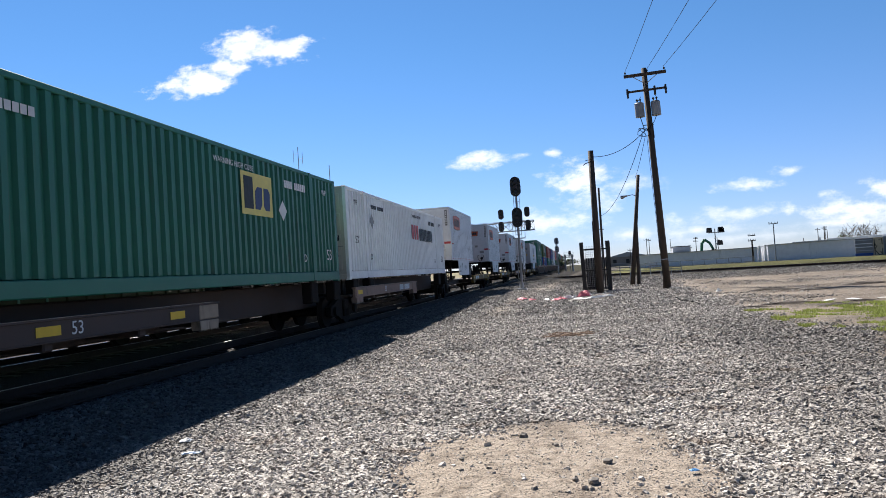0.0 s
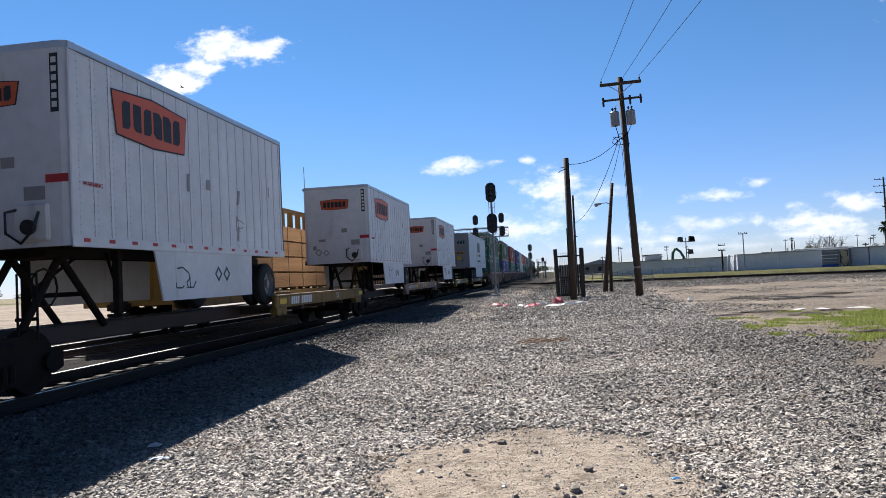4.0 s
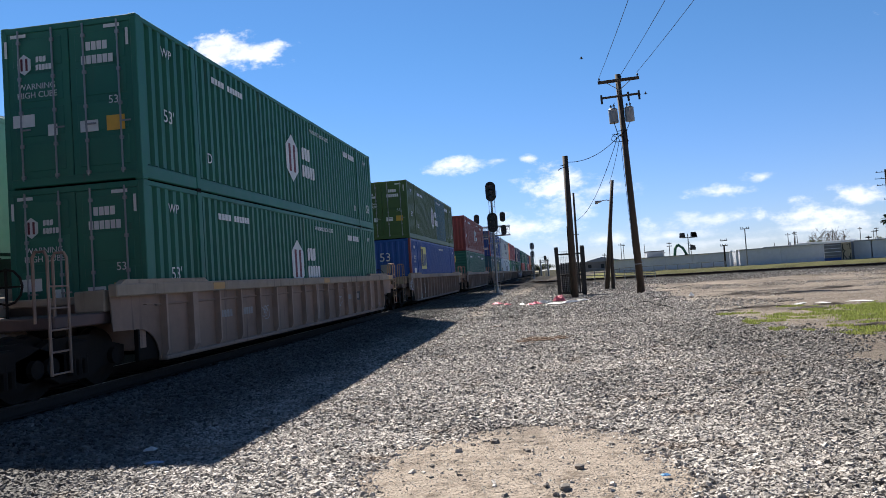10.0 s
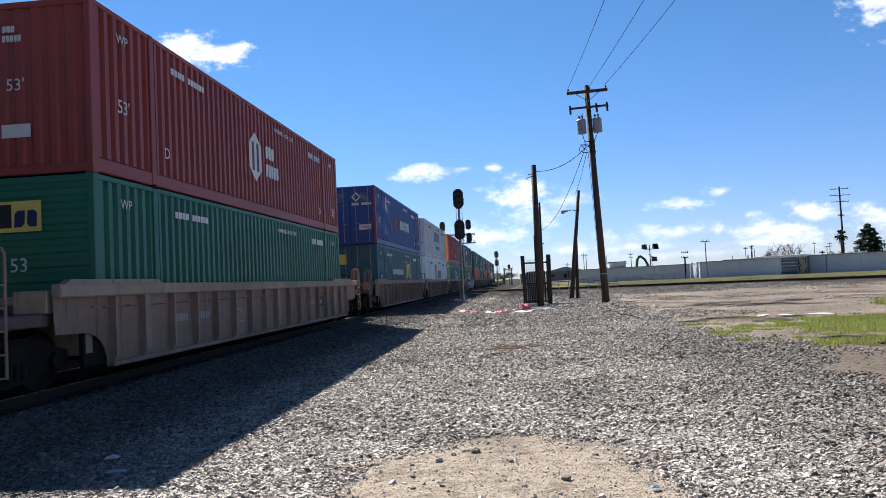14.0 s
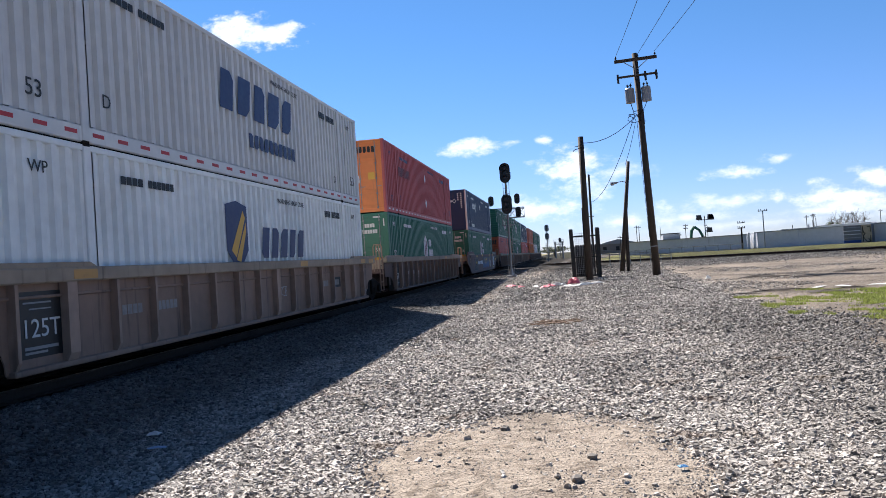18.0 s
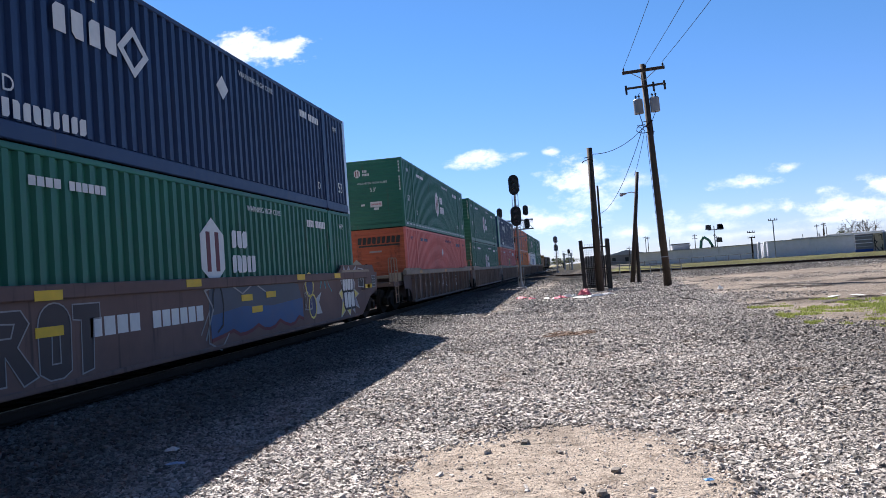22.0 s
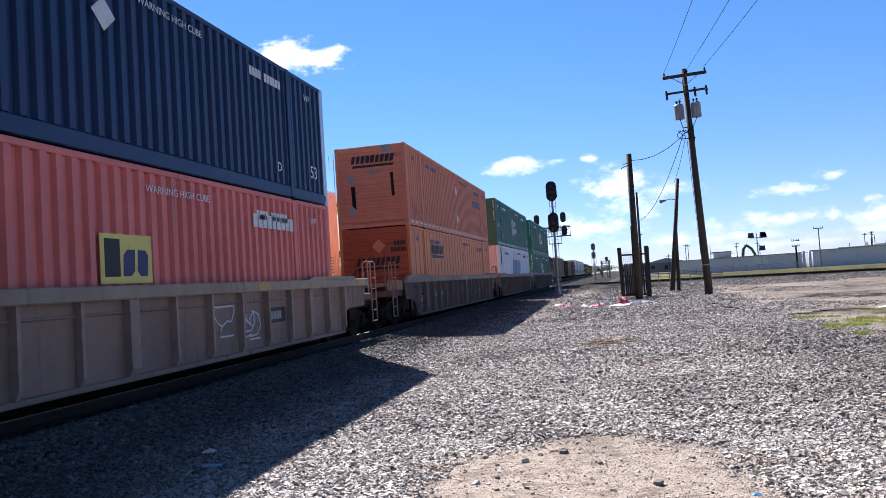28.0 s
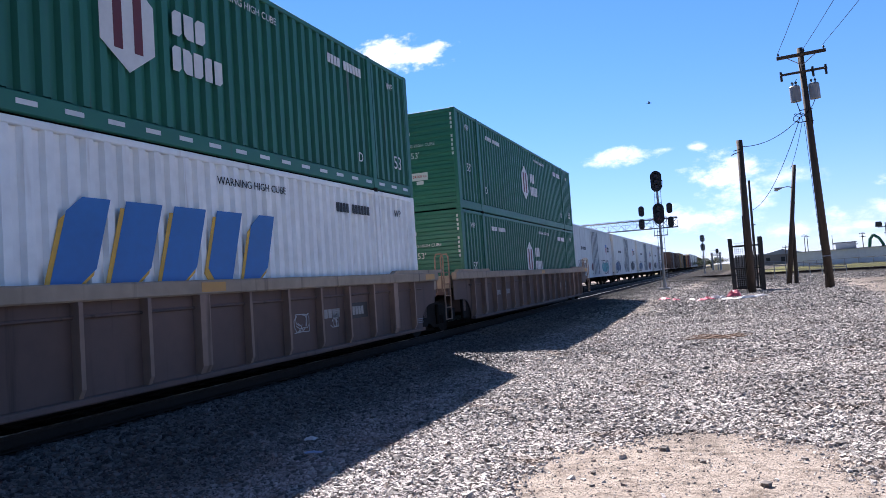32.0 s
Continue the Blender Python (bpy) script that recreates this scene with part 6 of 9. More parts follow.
YELLOW_MARKS = {0: (-5.8, 1.2), 1: (), 3: (-5.8, 1.2), 4: (-6.5, 2.0, 7.4), 5: (4.0,), 6: (-6.5, -0.5), 8: (4.2,)}
SCRAWLS = {1: ((-6.3, 0.4), (-5.3, 0.7), (-8.6, 0.95)), 6: ((-1.5, 0.55), (-1.1, 0.85), (0.25, 0.8), (3.2, 0.75)), 8: ((2.85, 0.75), (3.85, 0.62))}  # spray tags by car
for n, (u, own, couple, words) in enumerate(CARS):
    well_car(WELL, u, (BROWN, WELL_DARK)[n in (5, 6, 9, 10, 11)], own, couple=couple, tag_words=words, seed=n, yellow=YELLOW_MARKS.get(n, (0.5,)), scrawls=SCRAWLS.get(n, ()))
d = well_car("smooth dark brown well car covered in bright spray-paint pieces", 272.17, SKIN_BROWN, (1, 1), couple=(11.7, 11.7), smooth_side=True)
for y, z in ((-5.27, 1.26), (-5.23, 0.8), (-1.74, 1.32), (0.37, 0.97), (1.55, 0.99), (0.82, 0.71), (3.25, 1.33), (5.96, 1.32), (9.0, 0.94), (9.25, 0.94)):
    flat("yellow_marker", [rect(0, 0, 0.5, 0.13)], SIGNAL_YELLOW, d, on_side(y, z, 1.481 if z > 1.2 and abs(y) < 6.2 else 1.434), "yellow reflective marker")
X = 1.345 + 0.079
flat("registration_bar", blocks(4, 1.2, 0.27, x=-0.85) + blocks(6, 1.6, 0.27, x=0.85), M_WHITE, d, on_side(-3.02, 0.78, X), "white registration bars")
rng = random.Random(4)
def stroke(points, w, closed=False):
    """A sprayed line of some width along a run of points, mitred at the bends."""
    n, left, right = len(points), [], []
    for i, (x, y) in enumerate(points):
        (ax, ay), (bx, by) = points[i - 1 if closed or i else 0], points[(i + 1) % n if closed or i < n - 1 else n - 1]
        d0, d1 = Vector((x - ax, y - ay)), Vector((bx - x, by - y))
        d0, d1 = (d0 if d0.length else d1).normalized(), (d1 if d1.length else d0).normalized()
        side = Vector((-d0.y - d1.y, d0.x + d1.x))
        side = side.normalized() if side.length > 0.2 else Vector((-d0.y, d0.x))
        side *= w / 2 / max(0.45, side.dot(Vector((-d0.y, d0.x))))
        left.append((x + side.x, y + side.y))
        right.append((x - side.x, y - side.y))
    return [[right[i], right[(i + 1) % n], left[(i + 1) % n], left[i]] for i in range(n if closed else n - 1)]


def dome(x, y, w, h, n=10):
    return [(x + w * math.cos(math.pi * (1 - k / n)), y + h * math.sin(math.pi * (1 - k / n))) for k in range(n + 1)]


M_SMOKE = material("dull_dark_spray_paint", (0.055, 0.042, 0.044), 0.6, 0, 0.4, 3, 0.02)
first = [(-1.15, -0.46), (-1.15, 0.42), (-0.55, 0.42), (-0.42, 0.25), (-0.62, -0.02), (-0.3, -0.42), (-0.55, -0.5), (-0.82, -0.12), (-0.82, -0.46)]
arch = [(-0.28, -0.4)] + dome(0.02, 0.2, 0.3, 0.28) + [(0.3, -0.42), (0.14, -0.5), (-0.1, -0.5)]
tee = [(0.36, 0.24), (0.36, 0.44), (0.92, 0.44), (0.92, 0.22), (0.78, 0.22), (0.74, -0.46), (0.5, -0.5), (0.52, 0.22)]
for letter in (first, arch, tee):
    flat("spray_fill", [letter], M_SMOKE, d, on_side(-5.15, 0.68, X), "dull dark spray fill")
    flat("spray_outline", stroke(letter, 0.02, True), M_GREY, d, on_side(-5.15, 0.68, X + 0.005), "thin grey spray outline")
flat("spray_outline", stroke([(-0.95, 0.28), (-0.66, 0.26), (-0.72, 0.1), (-0.95, 0.1)], 0.02, True) + stroke([(-0.06, -0.3), (-0.04, 0.12), (0.1, 0.12), (0.1, -0.3)], 0.02, True), M_GREY, d, on_side(-5.15, 0.68, X + 0.005), "thin grey spray outline")
flat("spray_fill", [[(-1.95, -0.05), (-1.9, 0.42), (-1.3, 0.5), (-0.6, 0.42), (0.2, 0.5), (1.2, 0.48), (2.0, 0.4), (2.2, 0.02)]], M_DUSK, d, on_side(0.95, 0.72, X) @ Matrix.Diagonal((1.1, 1.12, 1, 1)), "thin grey-blue spray fill")
ripple = [(2.2 - 4.1 * k / 16, -0.36 + 0.07 * math.sin(k * 1.5) - 0.06 * (k % 4 == 2)) for k in range(17)]
flat("spray_fill", [[(-1.9, -0.02), (-0.7, 0.08), (0.6, 0.02), (2.2, 0.1)] + ripple], M_SKY, d, on_side(0.95, 0.72, X + 0.004) @ Matrix.Diagonal((1.1, 1.12, 1, 1)), "blue spray fill")
flat("spray_outline", stroke(ripple, 0.06), M_MAROON, d, on_side(0.95, 0.72, X + 0.008) @ Matrix.Diagonal((1.1, 1.12, 1, 1)), "dark red sprayed edge")
flat("spray_outline", stroke([(-2.1, -0.4), (-1.8, 0.1), (-2.05, 0.4), (-1.6, 0.5)], 0.04) + stroke([(-2.25, -0.3), (-1.95, 0.05), (-2.0, -0.45), (-1.6, -0.6), (-1.3, -0.35)], 0.03) + stroke([(-1.2, 0.5), (-0.7, 0.3), (-0.2, 0.48), (0.3, 0.3)], 0.03), M_GREY, d, on_side(0.95, 0.72, X + 0.009) @ Matrix.Diagonal((1.1, 1.12, 1, 1)), "pale grey spray outlines")
flat("spray_outline", stroke(dome(-1.62, 0.1, 0.18, 0.42) + [(-1.5, -0.2), (-1.7, -0.3)], 0.035), M_BLACK, d, on_side(0.95, 0.72, X + 0.010) @ Matrix.Diagonal((1.1, 1.12, 1, 1)), "black sprayed loop")
flat("spray_outline", scribble(rng, 0.5, 0.7, 4, 0.025), M_GREY, d, on_side(3.75, 0.86, X + 0.004), "pale grey spray tag")
for end in (-1, 1):
    part("raised_end_plate", Shape().prism([(end * 6.2, 1.38), (end * 6.55, 1.62), (end * 9.7, 1.62), (end * 9.95, 1.38)], "x", 1.365, 1.42), SKIN_BROWN, d)
STAR = [(-0.82, -0.04), (-0.6, 0.32), (-0.3, 0.74), (0.2, 0.72), (0.95, 0.74), (0.72, 0.2), (1.05, -0.12), (1.02, -0.56), (0.55, -0.66), (0.08, -0.74), (-0.76, -0.74)]
star = []
for k, (px, py) in enumerate(STAR):
    qx, qy = STAR[(k + 1) % len(STAR)]
    star += [(px, py), ((px + qx) * 0.34, (py + qy) * 0.34)]
at = on_side(6.95, 0.86, X + 0.002)
M_LILAC = material("pale_lilac_spray_paint", (0.30, 0.29, 0.36), 0.55, 0, 0.4, 4, 0.02)
flat("spray_star", [star], M_LILAC, d, at, "grey and lilac spray-paint star burst")
flat("spray_star_point", [[star[0], star[1], star[-1]], [star[20], star[21], star[19]], [star[12], star[13], star[11]], [star[18], star[19], star[17]]], M_YELLOW, d, at @ pose(0, 0, 0.004), "yellow spray tips")
flat("spray_outline", stroke(star, 0.035, True), GRAFFITI, d, at @ pose(0, 0, 0.007), "white spray outline of the star")
for row, (n, w, h, oy, ox) in enumerate(((4, 0.98, 0.36, 0.2, 0.0), (3, 0.95, 0.44, -0.26, 0.08))):
    flat("spray_shadow", chunks(n, w * 1.12, h * 1.22, 0.1 - 0.15 * row, 0.0, y=oy - 0.02, x=ox, seed=30 + row), M_BLACK, d, at @ pose(0, 0, 0.010), "black spray shadow")
    flat("spray_letters", chunks(n, w, h, 0.1 - 0.15 * row, 0.14, y=oy, x=ox, seed=30 + row), M_WHITE, d, at @ pose(0, 0, 0.013), "white spray blocks")
tag = [(-0.32, -0.26), (0.24, -0.3), (0.3, 0.26), (-0.26, 0.3)]
flat("spray_fill", [tag], M_BLACK, d, on_side(8.33, 1.22, 1.424), "black tag box")
flat("spray_outline", stroke(tag, 0.03, True) + scribble(rng, 0.42, 0.4, 4, 0.025), GRAFFITI, d, on_side(8.33, 1.22, 1.429), "white tag outline")
flat("data_panel", [rect(0, 0, 0.42, 0.4)], BLACK, d, on_side(9.72, 1.08, X + 0.002), "black stencil panel")
flat("stencil_bar", [rect(0, 0.18 - 0.09 * k, 0.36, 0.015) for k in range(5)] + [rect(-0.19, 0, 0.015, 0.38), rect(0.19, 0, 0.015, 0.38)], M_GREY, d, on_side(9.72, 1.08, X + 0.006), "grey stencil lines")
loop = [(0.26 * math.cos(k * 0.5236), 0.3 * math.sin(k * 0.5236)) for k in range(12)]
for ox, oy, m1 in ((-0.1, 0.26, M_NAVY), (0.05, -0.28, M_NAVY)):
    flat("spray_fill", [[(px + ox, py + oy) for px, py in loop]], m1, d, on_side(4.0, 0.86, X + 0.002), "dark blue spray fill")
    flat("spray_outline", stroke([(px + ox, py + oy) for px, py in loop], 0.05, True), M_YELLOW, d, on_side(4.0, 0.86, X + 0.006), "pale yellow spray outline")
flat("spray_fill", [[(0.3, -0.1), (0.72, 0.06), (0.5, -0.2), (0.7, -0.5), (0.3, -0.5)]], GRAFFITI, d, on_side(4.0, 0.86, X + 0.004), "white spray fill")
flat("spray_scrawl", stroke([(-0.5, 0.3), (-0.2, 0.28), (-0.3, -0.1), (0.0, 0.25), (0.1, -0.1), (0.3, 0.3), (0.35, 0.0), (0.6, -0.2)], 0.025), M_TEAL, d, on_side(4.95, 1.1, X + 0.002), "turquoise spray scrawl")

GREEN_BOX = "dark green corrugated container with a white hexagon emblem"
for z in (LOWER, UPPER):
    c = container(GREEN_BOX, 138.74, z, GREEN, "doors")
    hub_side(c)
    hub_end(c, True)
c = container("olive green corrugated container with a teal repainted stretch", 162.14, UPPER, LIME, "doors")
hub_side(c)
hub_end(c, True)
part("repainted_panel", Shape().add(*wave(0.547, 4.378, W - 0.001, 0.29, H - 0.1)), TEAL, c, "teal repainted side panel")
c = container("blue corrugated container with red posts and a yellow emblem plate", 162.14, LOWER, BLUE, "wave", trim=RED)
side_small(c, M_WHITE, size=False, code=False)
emp_mark(c, on_side(-4.48, 1.96, SIDE), 1.5, 1.2)
lettering("53", 0.6, M_WHITE, c, on_end(0, 2.0, END))
lettering("53", 0.5, M_WHITE, c, on_side(-7.0, 1.85, SIDE))
flat("placard", [rect(0, 0, 0.5, 0.42)], M_WHITE, c, on_side(-7.0, 1.2, SIDE), "white placard")
flat("placard", [rect(0, 0, 0.5, 0.42)], M_GREY, c, on_end(0.0, 1.45, END), "grey placard")
c = container("red corrugated container with a white hexagon emblem", 185.72, UPPER, RED, "wave")
hub_side(c)
hex_mark(c, 0.26, on_end(-0.45, 2.35, END))
lettering("53'", 0.28, M_WHITE, c, on_end(0.0, 1.5, END))
flat("notice", [rect(0, 0, 0.5, 0.22)], M_WHITE, c, on_end(0, 0.75, END), "white weight notice")
c = container("dark green corrugated container with a framed emblem", 185.72, LOWER, GREEN, "rib")
side_small(c, M_WHITE, size=False)
emp_mark(c, on_end(0, 2.25, END), 0.8, 0.5)
lettering("53", 0.32, M_WHITE, c, on_end(0.0, 1.45, END))
flat("placard", [diamond(0.26)], M_GREY, c, on_end(-0.85, 1.75, END), "grey diamond placard")
c = container("blue corrugated container with orange-red edge and red and white word blocks", 209.58, UPPER, DEEP_BLUE, "doors", trim=RED)
side_small(c, M_WHITE)
word(c, on_side(-1.75, 1.42, SIDE), 5, 2.2, 0.56, M_MAROON)
word(c, on_side(1.25, 1.48, SIDE), 10, 3.6, 0.55, M_WHITE)
flat("emblem", [[(0.42 * math.cos(a), 0.46 * math.sin(a)) for a in (1.9, 2.4, 2.9, 3.4, 3.9, 4.4)] + [(0.1, -0.2), (-0.12, 0.02), (0.05, 0.3)]], M_WHITE, c, on_side(-4.85, 2.25, SIDE), "pale crescent emblem")
flat("emblem_stripe", [rect(0.32 + 0.04 * (k % 2), 0.4 - 0.1 * k, 0.75 - 0.05 * abs(k - 4), 0.028) for k in range(9)], M_GREY, c, on_side(-4.75, 2.2, SIDE), "thin pale stripes")
flat("notice", [rect(0, 0, 0.42, 0.36)], M_WHITE, c, on_end(-0.84, 1.72, END), "white height notice")
lettering('110"', 0.2, M_BLACK, c, on_end(-0.84, 1.74, END - 0.004))
flat("emblem_stripe", [rect(0.75, 2.52 - 0.055 * k, 0.42, 0.018) for k in range(8)] + [rect(-0.45, 2.52 - 0.055 * k, 0.42, 0.018) for k in range(8)], M_GREY, c, on_end(0, 0, END), "thin pale stripes")
ring_mark(c, on_end(0.35, 2.35, END), 0.24)
ring_mark(c, on_end(-0.85, 2.35, END), 0.24)
flat("registration_bar", blocks(4, 0.36, 0.13, x=0.3, y=2.0) + blocks(6, 0.5, 0.13, x=0.85, y=2.0), M_WHITE, c, on_end(0, 0, END))
flat("notice", [rect(0.75, 0.85, 0.6, 0.26)], M_WHITE, c, on_end(0, 0, END), "white weight notice")
lettering("24,000 lbs", 0.12, M_BLACK, c, on_end(0.75, 0.85, END - 0.004))
c = container("teal corrugated container with pale word blocks", 209.58, LOWER, TEAL, "doors")
side_small(c, M_WHITE)
word(c, on_side(-1.95, 1.56, SIDE), 18, 3.8, 0.3, M_WHITE)
word(c, on_side(2.15, 1.66, SIDE), 3, 1.6, 0.9, M_YELLOW)
flat("emblem_bracket", [rect(1.1, 1.6, 0.1, 1.25), rect(1.25, 2.2, 0.3, 0.1), rect(1.25, 1.0, 0.3, 0.1), rect(3.2, 1.6, 0.1, 1.25), rect(3.05, 2.2, 0.3, 0.1), rect(3.05, 1.0, 0.3, 0.1)], M_YELLOW, c, on_side(0, 0, SIDE), "pale bracket")
flat("notice", [rect(-0.7, 2.2, 0.9, 0.5)], M_YELLOW, c, on_end(0, 0, END), "yellow emblem plate")
c = container("light grey corrugated container with navy word blocks", 228.98, UPPER, GREY, "doors", strips=M_RED)
side_small(c, M_BLACK, size=False)
word(c, on_side(0.2, 1.85, SIDE), 5, 4.1, 0.85, M_NAVY, 0.15)
word(c, on_side(0.9, 0.93, SIDE), 10, 2.8, 0.32, M_NAVY)
word(c, on_end(0.1, 2.45, END), 5, 1.5, 0.36, M_NAVY, 0.2)
word(c, on_end(0.1, 2.08, END), 10, 1.3, 0.14, M_NAVY)
flat("registration_bar", blocks(4, 0.5, 0.15, x=-0.4, y=1.75) + blocks(6, 0.8, 0.15, x=0.5, y=1.75), M_NAVY, c, on_end(0, 0, END))
flat("notice", [rect(0.35, 0.85, 0.32, 0.28)], SIGNAL_YELLOW, c, on_end(0, 0, END), "yellow notice")
c = container("white corrugated container with a shield emblem and navy word blocks", 228.98, LOWER, WHITE, "doors")
side_small(c, M_BLACK, size=False)
flat("emblem", [[(-0.5, 0.65), (0, 0.75), (0.5, 0.65), (0.5, -0.3), (0, -0.8), (-0.5, -0.3)]], M_NAVY, c, on_side(-1.34, 1.65, SIDE), "navy shield emblem")
flat("emblem_bar", [[(-0.3, -0.3), (-0.1, -0.45), (0.4, 0.4), (0.3, 0.55)], [(-0.1, -0.5), (0.1, -0.55), (0.42, 0.1), (0.42, 0.3)]], M_GOLD, c, on_side(-1.34, 1.65, SIDE + 0.004), "golden emblem stripes")
word(c, on_side(1.2, 1.53, SIDE), 5, 2.75, 0.7, M_NAVY, 0.2)
word(c, on_end(0.15, 2.4, END), 5, 1.1, 0.3, M_NAVY, 0.2)
flat("registration_bar", blocks(4, 0.5, 0.15, x=-0.4, y=1.6) + blocks(6, 0.8, 0.15, x=0.5, y=1.6), M_NAVY, c, on_end(0, 0, END))
c = container("maroon corrugated container with orange doors and dark word blocks", 248.88, UPPER, MAROON, "doors", ORANGE, strips=M_WHITE)
side_small(c, M_NAVY, size=False)
word(c, on_side(-4.6, 1.86, SIDE), 9, 2.2, 0.4, M_MAROON)
for z in (0.87, 2.09):
    flat("placard", [diamond(0.22)], M_WHITE, c, on_side(0.16, z, SIDE), "white diamond placard")
word(c, on_end(0.2, 2.5, END), 9, 1.5, 0.24, M_BLACK)
flat("notice", [rect(0.15, 1.35, 0.22, 0.3)], M_WHITE, c, on_end(0, 0, END), "white notice")
flat("notice", [rect(0.75, 1.45, 0.26, 0.28)], M_GOLD, c, on_end(0, 0, END), "yellow notice")
c = container(GREEN_BOX, 248.88, LOWER, GREEN, "doors")
hub_side(c)
hub_end(c, True)
c = container("navy corrugated container with aluminium end posts and an open diamond emblem", 272.17, UPPER, NAVY, "plain", trim=ALU)
side_small(c, M_WHITE, size=False)
word(c, on_side(-4.0, 1.9, SIDE), 4, 1.5, 0.4, M_WHITE)
ring_mark(c, on_side(-2.85, 1.9, SIDE), 0.42)
flat("placard", [diamond(0.25)], M_WHITE, c, on_side(0.15, 2.05, SIDE), "white diamond placard")
word(c, on_side(-4.9, 0.42, SIDE), 9, 1.6, 0.24, M_WHITE)
word(c, on_end(0.0, 2.1, END), 4, 0.62, 0.16, M_WHITE)
ring_mark(c, on_end(0.45, 2.1, END), 0.17)
flat("placard", [diamond(0.26)], M_WHITE, c, on_end(-0.75, 1.85, END), "white diamond placard")
flat("registration_bar", [rect(0.95, 2.6 - i * 0.14, 0.1, 0.1) for i in range(8)] + [rect(0.72, 2.6 - i * 0.14, 0.1, 0.1) for i in range(4)], M_WHITE, c, on_end(0, 0, END))
c = container(GREEN_BOX, 272.17, LOWER, GREEN, "doors")
hub_side(c, z=1.6)
hub_end(c, True)
c = container(GREEN_BOX, 295.75, UPPER, GREEN, "rib", strips=M_WHITE)
hub_side(c)
hub_end(c)
c = container("faded red corrugated container with a red-orange ribbed end", 295.75, LOWER, BRICK, "rib", ORANGE_END)
side_small(c, M_NAVY, size=False)
flat("placard", [diamond(0.22)], M_WHITE, c, on_side(-0.04, 1.92, SIDE), "white diamond placard")
word(c, on_end(0.12, 2.42, END), 9, 1.85, 0.28, M_BLACK, 0.15)
flat("underline", [rect(0.12, 2.2, 1.75, 0.07)], M_BLACK, c, on_end(0, 0, END), "dark underline")
flat("notice", [rect(-0.05, 1.95, 0.52, 0.07)], M_GREY, c, on_end(0, 0, END), "small grey plate")
flat("placard", [diamond(0.24)], M_GREY, c, on_end(-0.9, 1.45, END), "grey diamond placard")
word(c, on_side(5.6, 1.0, SIDE), 6, 1.4, 0.3, M_MAROON)
for z in (LOWER, UPPER):
    c = container(GREEN_BOX, 314.95, z, GREEN, "rib")
    hub_side(c)
    hub_end(c)
c = container("navy corrugated container with aluminium end posts and an open diamond emblem", 333.75, UPPER, NAVY, "plain", trim=ALU)
side_small(c, M_WHITE, size=False)
word(c, on_side(-4.0, 1.9, SIDE), 4, 1.5, 0.4, M_WHITE)
ring_mark(c, on_side(-2.85, 1.9, SIDE), 0.42)
flat("placard", [diamond(0.25)], M_WHITE, c, on_side(0.15, 2.05, SIDE), "white diamond placard")
word(c, on_side(-4.9, 0.42, SIDE), 9, 1.6, 0.24, M_WHITE)
word(c, on_end(0.0, 2.1, END), 4, 0.62, 0.16, M_WHITE)
ring_mark(c, on_end(0.45, 2.1, END), 0.17)
flat("placard", [diamond(0.26)], M_GREY, c, on_end(-0.75, 1.85, END), "grey diamond placard")
c = container("faded red corrugated container with a yellow emblem plate", 333.75, LOWER, BRICK, "wave")
side_small(c, M_WHITE, size=False)
emp_mark(c, on_side(0.43, 1.48, SIDE), 1.12, 0.7)
emp_mark(c, on_end(-0.1, 2.15, END), 0.85, 0.75)
flat("registration_bar", blocks(9, 1.8, 0.26), M_WHITE, c, on_side(5.1, 2.3, SIDE), "white registration bars")
